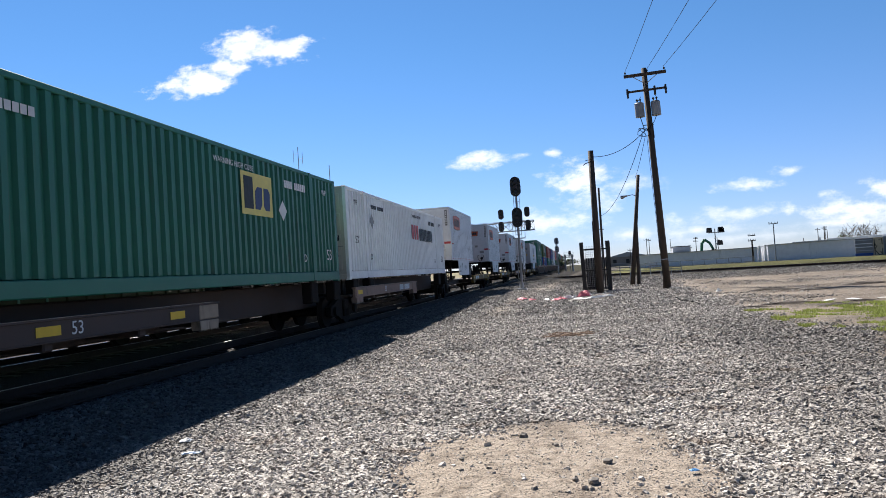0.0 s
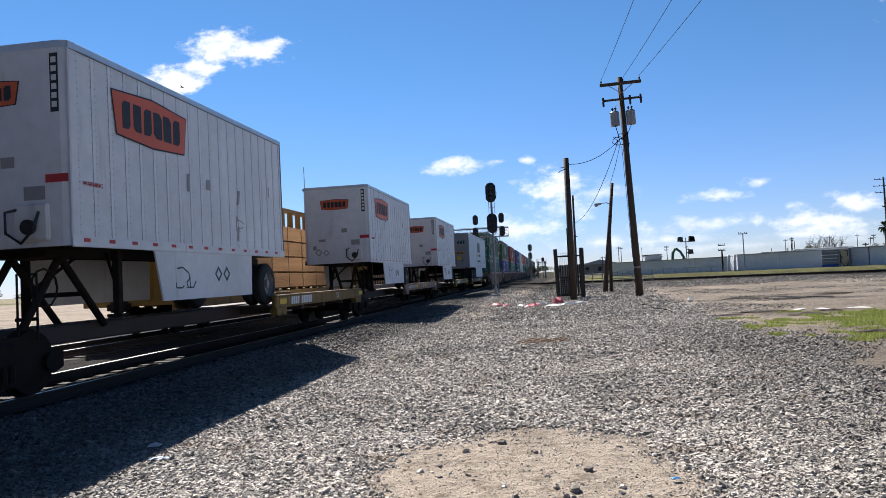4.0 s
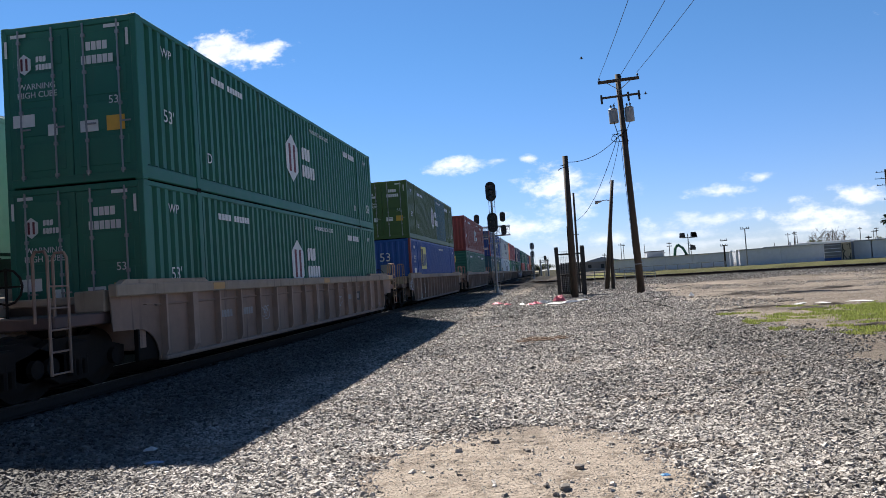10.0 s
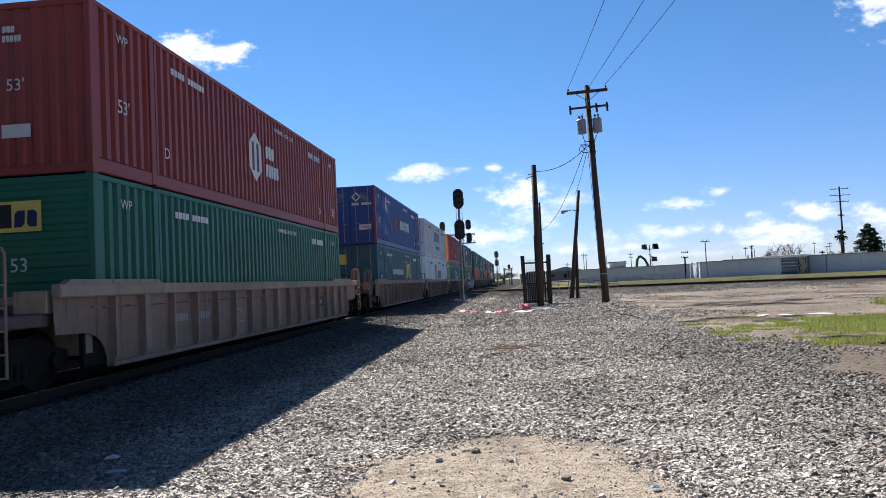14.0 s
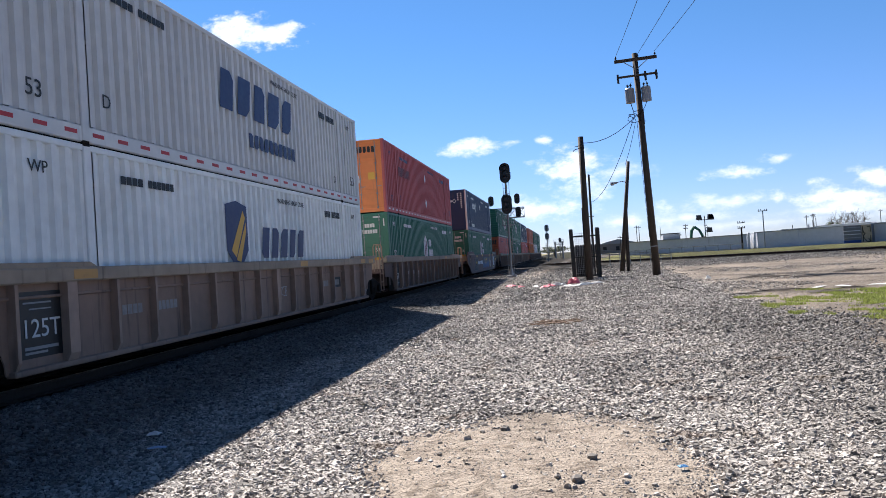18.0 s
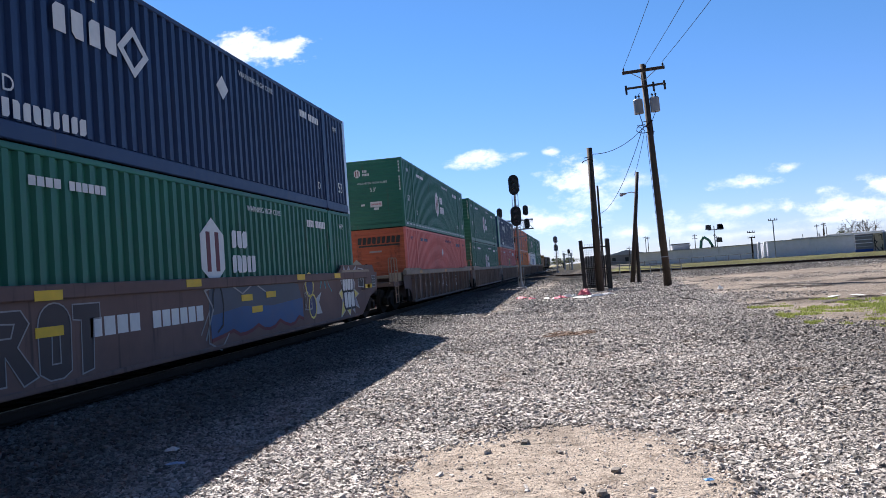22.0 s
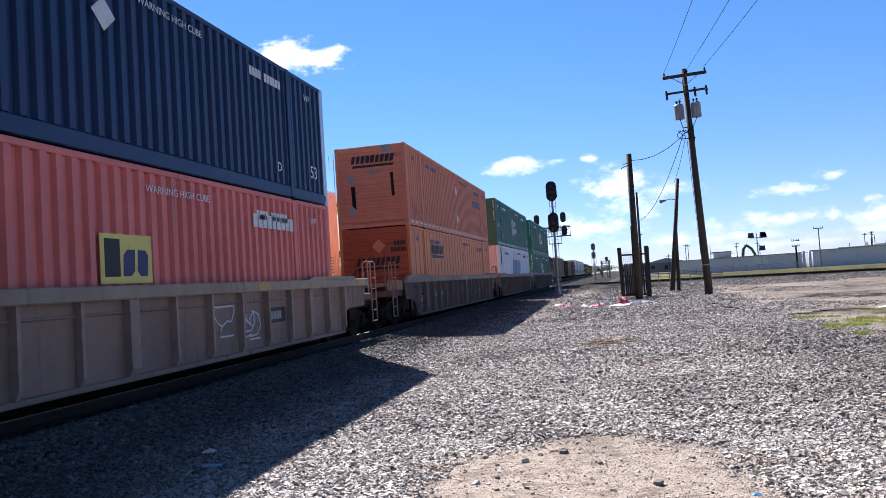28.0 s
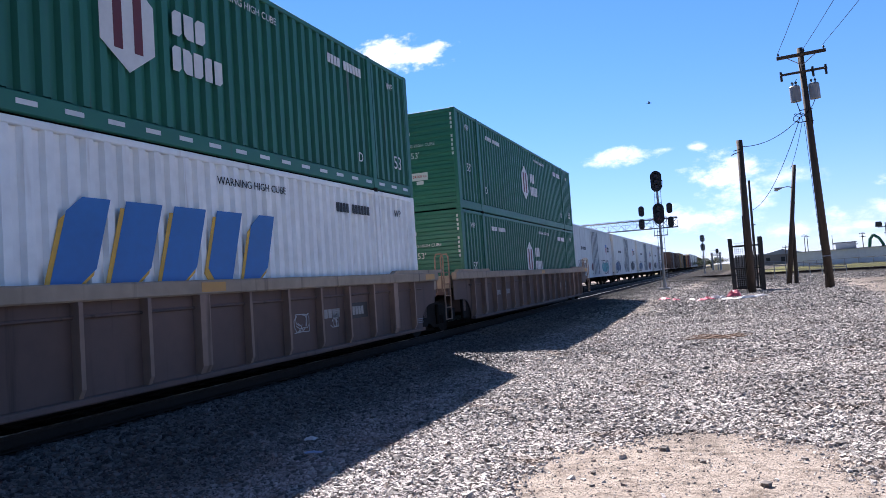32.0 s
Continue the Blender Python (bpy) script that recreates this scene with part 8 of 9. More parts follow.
def gantry(y, x0, x1, z0, z1, posts, label):
    g = thing("signal_gantry", label, "railway signal", at=pose((x0 + x1) / 2, y, 0))
    a, b = x0 - (x0 + x1) / 2, x1 - (x0 + x1) / 2
    for zz in (z0, z1):
        for yy in (-0.35, 0.35):
            part("chord", Shape().box(a, b, yy - 0.05, yy + 0.05, zz - 0.05, zz + 0.05, 0.01), GALV, g)
    n = max(3, int((b - a) / 0.9))
    for i in range(n):
        p, q = a + (b - a) * i / n, a + (b - a) * (i + 1) / n
        part("brace", Shape().tube([(p, -0.35, z0), (q, -0.35, z1)], 0.03).tube([(p, 0.35, z1), (q, 0.35, z0)], 0.03), GALV, g)
        part("upright", Shape().tube([(p, -0.35, z0), (p, -0.35, z1)], 0.025), GALV, g)
    for k in range(int((b - a) / 1.4) + 1):
        p = a + k * (b - a) / int((b - a) / 1.4)
        part("walkway_post", Shape().tube([(p, -0.5, z0), (p, -0.5, z0 + 1.1)], 0.02), GALV, g)
    part("walkway_rail", Shape().tube([(a, -0.5, z0 + 1.1), (b, -0.5, z0 + 1.1)], 0.022).tube([(a, -0.5, z0 + 0.6), (b, -0.5, z0 + 0.6)], 0.018), GALV, g)
    for p in posts:
        part("post", Shape().cyl((p - (x0 + x1) / 2, 0, 0), (p - (x0 + x1) / 2, 0, z1 + 0.3), 0.2, 0.17, 14), GALV, g)
    return g


g = gantry(82.5, -17.3, -4.35, 5.75, 6.75, (-17.0,), "galvanised cantilever signal gantry over both tracks")
gx = (-17.3 - 4.35) / 2
for x, z in ((-8.0, 7.7), (-5.05, 7.8), (-8.05, 6.3), (-5.0, 6.3)):
    signal_head(g, x - gx, -0.9, z, 1.15, 0.62)
    part("head_arm", Shape().box(x - gx - 0.04, x - gx + 0.04, -0.7, -0.2, z - 0.05, z + 0.05), GALV, g)
gantry(165, -2.7, -0.5, 3.2, 3.6, (-2.4, -0.8), "small far signal frame beside the track")


TANK = material("weathered_grey_enamel", (0.26, 0.28, 0.31), 0.5, 0, 0.2, 6, 0.05, (0.12, 0.10, 0.08), 0.3)


def utility_pole():
    pole = thing("utility_pole", "leaning dark wooden utility pole with crossarms and transformers", "utility pole", at=pose(4.44, 37.4, -0.05, 0, -1.9, 0))
    part("pole", Shape().cyl((0, 0, -0.6), (0, 0, 11.2), 0.19, 0.13, 18), POLE_WOOD, pole, smooth=True)
    part("crossarm", Shape().box(-1.03, 1.03, -0.24, -0.13, 10.78, 10.93, 0.01), POLE_WOOD, pole)
    part("lower_crossarm", Shape().box(-0.98, 0.98, -0.22, -0.13, 10.0, 10.1, 0.01), POLE_WOOD, pole)
    for s in (-1, 1):
        part("arm_brace", Shape().tube([(s * 0.62, -0.2, 10.8), (0, -0.2, 10.35)], 0.018), GALV, pole)
    def bell():
        return Shape().cyl((0, 0, 0), (0, 0, 0.08), 0.02, n=8).cyl((0, 0, 0.06), (0, 0, 0.12), 0.055, 0.045, 12).cyl((0, 0, 0.12), (0, 0, 0.17), 0.04, 0.02, 12)
    for x in (-0.95, 0.12, 0.95):
        part("insulator", ("bell", bell), BLACK, pole, at=pose(x, -0.185, 10.93))
    for x in (-0.93, 0.4, 0.93):
        part("hanging_cutout", Shape().cyl((x, -0.2, 9.75), (x, -0.2, 10.2), 0.055, n=10).box(x - 0.06, x + 0.06, -0.3, -0.15, 9.95, 10.03, 0.01), BLACK, pole)
    for x in (-0.42, 0.38):
        tank = part("transformer", Shape().cyl((x, -0.02, 8.75), (x, -0.02, 9.42), 0.23, n=20).cyl((x, -0.02, 9.42), (x, -0.02, 9.48), 0.24, 0.18, 20), TANK, pole, "grey drum transformer")
        for dx in (-0.08, 0.08):
            part("bushing", Shape().cyl((x + dx, -0.02, 9.45), (x + dx, -0.02, 9.68), 0.03, n=8).cyl((x + dx, -0.02, 9.6), (x + dx, -0.02, 9.64), 0.06, n=10), BLACK, tank)
    part("rack", Shape().box(0.1, 0.16, -0.1, 0.1, 7.6, 8.35, 0.01).tube([(-0.35, -0.1, 8.3), (0.2, -0.1, 8.3)], 0.02).tube([(-0.35, -0.1, 7.75), (0.2, -0.1, 7.75)], 0.02).tube([(-0.1, -0.1, 7.6), (-0.1, -0.1, 8.4)], 0.02), STEEL, pole)
    part("cable_coil", Shape().tube([(-0.35 + 0.22 * math.cos(k * 0.7) + 0.02 * k * math.sin(k), -0.15, 7.95 + 0.22 * math.sin(k * 0.7)) for k in range(22)], 0.016), CABLE, pole)
    part("drop_cable", Shape().tube([(-0.42, -0.05, 8.75), (-0.35, -0.2, 8.3), (-0.3, -0.15, 7.95)], 0.018).tube([(0.38, -0.05, 8.75), (0.2, -0.2, 8.4), (-0.2, -0.15, 8.0)], 0.016).tube([(-0.3, -0.2, 9.75), (-0.5, -0.1, 9.5)], 0.012).tube([(0.4, -0.2, 9.75), (0.45, -0.1, 9.6)], 0.012), CABLE, pole)
    part("ground_wire", Shape().tube([(-0.2, 0.02, 7.7), (-0.18, 0.02, 2.0)], 0.01), CABLE, pole)
    part("marker_band", Shape().cyl((0, 0, 1.48), (0, 0, 1.53), 0.187, n=18), TANK, pole)


utility_pole()

post = thing("wooden_post", "tall plain dark timber post with cut cables", "post", at=pose(1.12, 36.3, -0.05))
part("post", Shape().cyl((0, 0, -0.5), (0, 0, 7.1), 0.17, 0.135, 16), POLE_WOOD, post, smooth=True)
part("bracket", Shape().tube([(0, -0.15, 6.55), (-0.32, -0.2, 6.45), (-0.4, -0.2, 6.38)], 0.02).tube([(0, -0.15, 6.65), (-0.3, -0.2, 6.6)], 0.016), STEEL, post)
part("conduit", Shape().tube([(-0.17, -0.05, 0.2), (-0.15, -0.05, 3.6)], 0.03), STEEL, post)

lamp = thing("street_lamp", "slanted dark timber lamp pole with a bare arm", "street lamp", at=pose(3.35, 46.2, -0.1))
part("pole", Shape().cyl((0.0, 0, -0.3), (0.85, 0, 6.9), 0.15, 0.10, 14), POLE_WOOD, lamp, smooth=True)
part("splint_pole", Shape().cyl((0.42, 0.1, -0.3), (0.52, 0.05, 4.2), 0.12, 0.10, 12), POLE_WOOD, lamp)
part("lamp_arm", Shape().tube([(0.68, 0, 5.6), (0.4, -0.1, 5.68), (0.0, -0.2, 5.62)], 0.025), GALV, lamp)
part("lamp_head", Shape().cyl((0.08, -0.18, 5.62), (-0.3, -0.26, 5.56), 0.05, 0.11, 12).cyl((-0.22, -0.24, 5.56), (-0.22, -0.24, 5.46), 0.12, 0.08, 12), GALV, lamp, "grey lamp head")
thin = thing("wooden_pole", "thin distant timber pole with short pegs", "utility pole", at=pose(2.2, 60, 0))
part("pole", Shape().cyl((0, 0, -0.3), (0.05, 0, 7.6), 0.11, 0.08, 10), POLE_WOOD, thin)
part("peg", Shape().tube([(-0.2, 0, 4.2), (0.25, 0, 4.2)], 0.03), STEEL, thin)

# dark steel gate frames round a wire-mesh box
cage = thing("gate_enclosure", "dark steel gate frames round a wire-mesh cabinet", "gate", at=pose(1.1, 39.2, 0.02))
for x, tilt in ((-0.68, -2.5), (0.62, 1.0)):
    for dy in (-0.35, 0.35):
        part("post", Shape().box(x - 0.1, x + 0.1, dy - 0.1, dy + 0.1, 0, 2.6 + 0.1 * dy, 0.01), BLACK, cage, at=pose(0, 0, 0, 0, tilt * 0.5, 0))
for z in (0.12, 1.1, 2.2):
    part("rail", Shape().box(-0.7, 0.66, -0.40, -0.33, z - 0.04, z + 0.04, 0.008), BLACK, cage)
mesh = Shape()
for k in range(11):
    mesh.tube([(-0.55 + k * 0.09, -0.2, 0.2), (-0.55 + k * 0.09, -0.2, 2.4)], 0.009, 4)
for k in range(22):
    mesh.tube([(-0.55, -0.2, 0.25 + k * 0.1), (0.36, -0.2, 0.25 + k * 0.1)], 0.006, 4)
part("wire_mesh", mesh, GALV, cage, "pale wire mesh")
for k in range(9):
    part("slat", ("cageslat", lambda: Shape().box(-0.045, 0.045, -0.16, -0.13, 0.15, 1.75, 0.006)), BLACK, cage, at=pose(-0.52 + k * 0.13, 0, 0))
part("cabinet", Shape().box(-0.5, 0.3, -0.1, 0.3, 0.1, 1.1, 0.02), STEEL, cage, "dark low cabinet")
for k in range(7):
    part("gate_bar", Shape().box(0.56, 0.62, -0.3 + k * 0.1, -0.27 + k * 0.1, 0.1, 2.4), BLACK, cage)

# wires overhead
def wire(name, label, p, q, sag, r=0.011, n=14):
    pts = []
    for i in range(n + 1):
        k = i / n
        pts.append(Vector(p).lerp(Vector(q), k) - Vector((0, 0, 4 * sag * k * (1 - k))))
    solid(name, Shape().tube(pts, r, 5), CABLE, label, "cable", "overhead cables")


WIRE = "thin black overhead wire from the utility pole"
wire("overhead_wire", WIRE, (3.12, 37.2, 11.0), (4.0, -12, 11.4), 0.75)
wire("overhead_wire", WIRE, (4.2, 37.2, 11.05), (6.2, -12, 11.4), 0.75)
wire("overhead_wire", WIRE, (5.0, 37.2, 11.1), (8.3, -12, 11.4), 0.75)
CORD = "sagging black service cable between the poles"
wire("service_cable", CORD, (3.82, 37.3, 7.9), (1.14, 36.3, 6.75), 0.35, 0.016)
wire("service_cable", CORD, (3.82, 37.35, 7.9), (2.2, 60, 5.3), 0.9, 0.016)
wire("service_cable", CORD, (3.9, 37.4, 7.7), (4.0, 46.2, 6.6), 0.15, 0.012)
for a, b in (((4.46, 36.0), (4.21, 29.2)), ((3.39, 32.3), (3.65, 23.3))):
    pts = [(a[0] + (b[0] - a[0]) * k / 8 + 0.12 * math.sin(k * 1.9), a[1] + (b[1] - a[1]) * k / 8, 0) for k in range(9)]
    solid("ground_cable", Shape().tube([(x, y, ground_z(x, y) + 0.02) for x, y, _ in pts], 0.016, 6), CABLE, "old black cable lying on the gravel", "cable", "cables on the ground")
stake = thing("marker_stake", "short rusty stake in the gravel", "stake", at=pose(4.2, 37.0, 0))
part("stake", Shape().cyl((0, 0, -0.1), (0.03, 0, 0.62), 0.03, n=8), RAILWEB, stake)

# litter
def litter(name, label, mat, x, y, w, d, h, seed, turn=0):
    r = random.Random(seed)
    s = Shape()
    n = 7
    pts = []
    for i in range(n):
        for j in range(n):
            u, v = i / (n - 1) - 0.5, j / (n - 1) - 0.5
            edge = 1 - min(1.0, 2.0 * max(abs(u), abs(v))) ** 2
            pts.append((u * w * r.uniform(0.85, 1.1), v * d * r.uniform(0.85, 1.1), h * edge * r.uniform(0.3, 1.0) + 0.004))
    faces = [(i * n + j, (i + 1) * n + j, (i + 1) * n + j + 1, i * n + j + 1) for i in range(n - 1) for j in range(n - 1)]
    base = len(pts)
    low = [(x0 * 0.97, y0 * 0.97, 0.0) for x0, y0, _ in pts]
    ring = [i * n for i in range(n)] + [(n - 1) * n + j for j in range(1, n)] + [i * n + n - 1 for i in range(n - 2, -1, -1)] + list(range(n - 2, 0, -1))
    s.add(pts + low, faces + [tuple(base + i for i in f[::-1]) for f in faces] + [(ring[k], ring[(k + 1) % len(ring)], base + ring[(k + 1) % len(ring)], base + ring[k]) for k in range(len(ring))])
    ob = solid(name, s, mat, label, "litter", "scraps on the ground")
    ob.matrix_basis = pose(x, y, ground_z(x, y) + 0.02, 0, 0, turn)


PAPER = material("white_scrap", (0.70, 0.70, 0.69), 0.7, 0, 0.15, 12, 0.2)
PALE_BAG = material("pale_blue_plastic", (0.42, 0.55, 0.74), 0.4, 0, 0.2, 12, 0.2)
BLUE_BAG = material("blue_plastic", (0.10, 0.30, 0.62), 0.4, 0, 0.2, 12, 0.2)
for k, (x, y, w, d, h) in enumerate(((0.32, 33.2, 0.6, 0.5, 0.34), (-0.72, 31.6, 0.5, 0.4, 0.12), (-2.35, 31.2, 0.45, 0.35, 0.09), (-0.95, 30.9, 0.4, 0.3, 0.08), (-1.9, 30.6, 0.35, 0.3, 0.1))):
    litter("pink_sheet", "crumpled pink plastic sheet on the gravel", PINK, x, y, w, d, h, k, 30 * k)
for k, (x, y, w, d, h) in enumerate(((-0.35, 32.0, 0.7, 0.35, 0.2), (0.75, 31.4, 1.1, 0.3, 0.12), (-1.3, 31.2, 0.7, 0.22, 0.1), (0.1, 30.9, 0.8, 0.25, 0.08), (1.3, 32.2, 0.6, 0.3, 0.1), (7.0, 22.0, 0.8, 0.16, 0.03), (7.6, 21.9, 0.5, 0.2, 0.03), (8.5, 21.7, 0.7, 0.14, 0.03), (-3.75, 6.36, 0.12, 0.10, 0.035), (5.6, 30.5, 0.3, 0.2, 0.15))):
    litter("paper_scrap", "crumpled white scrap on the gravel", PAPER, x, y, w, d, h, 20 + k, 47 * k)
litter("blue_scrap", "small crumpled blue plastic scrap", BLUE_BAG, 0.72, 4.95, 0.06, 0.04, 0.012, 71, 20)
litter("blue_scrap", "small crumpled blue plastic scrap", PALE_BAG, -3.42, 5.88, 0.16, 0.06, 0.02, 72, 15)

MUD = material("wet_dark_mud", (0.045, 0.034, 0.027), 0.8, 0, 0.35, 10, 0.5)
for k, (x, y, w, d, h) in enumerate(((7.4, 29.7, 1.5, 0.35, 0.09), (8.4, 27.8, 1.1, 0.3, 0.08), (7.9, 28.9, 0.8, 0.25, 0.06), (5.8, 21.4, 1.5, 0.22, 0.05), (6.5, 19.8, 0.9, 0.3, 0.06), (4.7, 20.6, 0.9, 0.18, 0.04), (7.5, 21.2, 0.8, 0.2, 0.05), (11.0, 30.5, 1.6, 0.35, 0.08), (6.0, 14.6, 0.8, 0.2, 0.05))):
    litter("mud_ridge", "low ridge of dark mud on the bare ground", MUD, x, y, w, d, h, 90 + k, -12 + 7 * (k % 4))

# single stones that stand out
BOULDER = material("dark_field_stone", (0.19, 0.172, 0.155), 0.85, 0, 0.4, 14, 0.5, (0.2, 0.165, 0.135), 0.4)


def boulder(x, y, r, seed):
    rr = random.Random(seed)
    s = Shape()
    bm = bmesh.new()
    bmesh.ops.create_icosphere(bm, subdivisions=1, radius=r)
    for v in bm.verts:
        v.co *= rr.uniform(0.5, 1.0)
        v.co.z *= 0.65
    s.add([tuple(v.co) for v in bm.verts], [tuple(v.index for v in f.verts) for f in bm.faces])
    bm.free()
    ob = solid("stone", s, BOULDER, "single larger dark stone on the dirt", "stone", "larger stones")
    ob.matrix_basis = pose(x, y, ground_z(x, y) + r * 0.25, 0, 0, seed * 37)


for k, (x, y, r) in enumerate(((0.17, 5.17, 0.05), (0.06, 4.7, 0.055), (0.74, 6.5, 0.06), (-0.2, 5.7, 0.035), (-0.42, 6.75, 0.045), (0.45, 5.9, 0.03), (-0.9, 5.4, 0.03), (0.95, 5.4, 0.05), (1.7, 7.6, 0.06), (-0.05, 4.75, 0.035), (1.95, 9.3, 0.06), (-1.3, 9.6, 0.055))):
    boulder(x, y, r, k)

# matted dark plant litter on the gravel
rr = random.Random(8)
s = Shape()
for _ in range(150):
    x, y, a = rr.gauss(-0.3, 0.22), rr.gauss(15.2, 0.2), rr.uniform(-0.5, 0.5)
    d = rr.uniform(0.06, 0.2)
    z = ground_z(x, y) + rr.uniform(0.02, 0.05)
    s.tube([(x, y, z), (x + d * math.cos(a), y + d * math.sin(a), z + rr.uniform(-0.02, 0.03))], 0.006, 3)
TWIG = material("dry_brown_twigs", (0.17, 0.11, 0.075), 0.9, 0, 0.3, 9, 0.1, island=0.4)
solid("twig_mat", s, TWIG, "matted dry brown twigs lying on the gravel", "twigs", kind="stuff")

# the dark bush stump by the dirt path, and the muddy ruts
s = Shape()
for _ in range(1500):
    a, e, r = rr.uniform(0, 6.28), rr.uniform(0, 1.4), rr.uniform(0.05, 0.36)
    p = Vector((6.62 + r * math.cos(a) * math.cos(e) * 1.5, 13.1 + r * math.sin(a) * math.cos(e), r * math.sin(e) * 0.6))
    q = p + Vector((rr.uniform(-0.12, 0.12), rr.uniform(-0.12, 0.12), rr.uniform(-0.05, 0.05)))
    s.tube([p, q], 0.012, 3)
DEAD = material("dead_brush", (0.035, 0.027, 0.022), 0.9, 0, 0.3, 9, 0.1, island=0.4)
solid("dead_bush", s, DEAD, "low dark tangle of dead brush on the dirt", "bush")


def lit_through(m):
    """Let light pass through thin blades."""
    nt = m.node_tree
    bsdf, out = nt.nodes["Principled BSDF"], nt.nodes["Material Output"]
    thin, mix = nt.nodes.new("ShaderNodeBsdfTranslucent"), nt.nodes.new("ShaderNodeMixShader")
    nt.links.new(bsdf.inputs["Base Color"].links[0].from_socket, thin.inputs["Color"])
    mix.inputs[0].default_value = 0.5
    nt.links.new(bsdf.outputs[0], mix.inputs[1])
    nt.links.new(thin.outputs[0], mix.inputs[2])
    nt.links.new(mix.outputs[0], out.inputs["Surface"])
    return m


def grass():
    """Short blades over the green patches."""
    r = random.Random(2)
    v, f = [], []
    for where, count, tall in (((4.2, 14.5, 13.3, 22.0), 170000, 0.042), ((10.4, 14.0, 24, 27), 5000, 0.2)):
        for _ in range(count):
            x, y = r.uniform(where[0], where[1]), r.uniform(where[2], where[3])
            if grass_at(x, y) < r.uniform(0.15, 0.9):
                continue
            z, a = ground_z(x, y), r.uniform(0, 6.28)
            h, w = tall * r.uniform(0.3, 1.6), 0.010
            dx, dy = w * math.cos(a), w * math.sin(a)
            lean = (r.uniform(-0.4, 0.4) * h, r.uniform(-0.4, 0.4) * h)
            n = len(v)
            v += [(x - dx, y - dy, z), (x + dx, y + dy, z), (x + lean[0], y + lean[1], z + h)]
            f.append((n, n + 1, n + 2))
    me = bpy.data.meshes.new("grass")
    me.from_pydata(v, [], f)
    me.materials.append(lit_through(material("dry_green_grass", (0.225, 0.262, 0.070), 0.7, 0, 0.35, 0.8, 0, (0.38, 0.33, 0.12), 0.45, island=0.35)))
    tagged(new("grass", me), "short yellow-green grass in patches", "grass", kind="stuff")


grass()

# ---------------------------------------------------------------- the far side: sheds, fences, masts, trees
SHED_WHITE = material("pale_shed_cladding", (0.8, 0.82, 0.86), 0.6, 0, 0.12, 3, 0.1, (0.35, 0.33, 0.32), 0.25, streak=True)
SHED_GREY = material("grey_shed_roof", (0.40, 0.42, 0.45), 0.7, 0, 0.15, 3, 0.1)


def shed(label, p, q, deep, high, openings=()):
    """A long low shed whose front runs from p to q."""
    p, q = Vector((*p, 0)), Vector((*q, 0))
    L = (q - p).length
    turn = math.degrees(math.atan2((q - p).y, (q - p).x))
    b = thing("warehouse", label, "building", at=pose(p.x, p.y, -0.15, 0, 0, turn))
    high += 0.15
    n = max(1, int(L / 3.2))
    cuts = [(o, o + w) for o, w in openings]
    for i in range(n):
        x0, x1 = i * L / n, (i + 1) * L / n
        if any(a < (x0 + x1) / 2 < c for a, c in cuts):
            part("roller_door", Shape().box(x0 + 0.02, x1 - 0.02, 0.12, 0.18, 0, high * 0.86), SHED_GREY, b, "grey roller door")
            part("wall_panel", Shape().box(x0, x1 - 0.015, 0, 0.16, high * 0.86, high, 0.01), SHED_WHITE, b)
        else:
            part("wall_panel", ("shedp%.2f%.2f" % (L / n, high), lambda: Shape().box(0, L / n - 0.02, 0, 0.16, 0, high, 0.012)), SHED_WHITE, b, at=pose(x0, 0, 0))
    part("back_wall", Shape().box(0, L, deep - 0.16, deep, 0, high), SHED_WHITE, b)
    for x in (0, L - 0.16):
        part("end_wall", Shape().box(x, x + 0.16, 0.16, deep - 0.16, 0, high), SHED_WHITE, b)
    part("roof", Shape().prism([(-0.2, high), (deep + 0.2, high), (deep + 0.2, high + 0.08), (deep / 2, high + 0.1), (-0.2, high + 0.08)], "x", -0.2, L + 0.2), SHED_GREY, b)
    part("plinth", Shape().box(0, L, -0.03, 0.0, 0, 0.35), SHED_GREY, b)
    return b


def along(s, d=20.0):
    """A point s metres along the crossing track and d metres behind it."""
    return (8.2 + 0.8428 * s + 0.5382 * d, 73.8 - 0.5382 * s + 0.8428 * d)


shed("long low pale shed behind the crossing track", along(-13.2), along(2.3), 6, 2.1)
shed("long low white shed beside the grass strip", along(3.5), along(12.5), 6, 2.25)
shed("grey panelled yard shed", along(15.4), along(17.0), 5, 2.3)
shed("white panelled yard shed", along(17.1), along(40), 6, 2.3, ((8, 3.2), (16, 3.2)))
b = thing("gate_post", "pair of white posts between the sheds", "post", at=pose(*along(2.9), 0))
for x in (-0.35, 0.3):
    part("post", Shape().box(x - 0.12, x + 0.12, -0.12, 0.12, 0, 2.3, 0.02), SHED_WHITE, b)
b = thing("roof_cabinet", "grey flat-topped plant room behind the shed", "building", at=pose(*along(-10.3, 27), 0))
part("wall", Shape().box(-1.1, 1.1, -1, 1, 0, 2.95, 0.02), SHED_GREY, b)
part("roof", Shape().box(-1.2, 1.2, -1.1, 1.1, 2.95, 3.05, 0.02), BLACK, b)
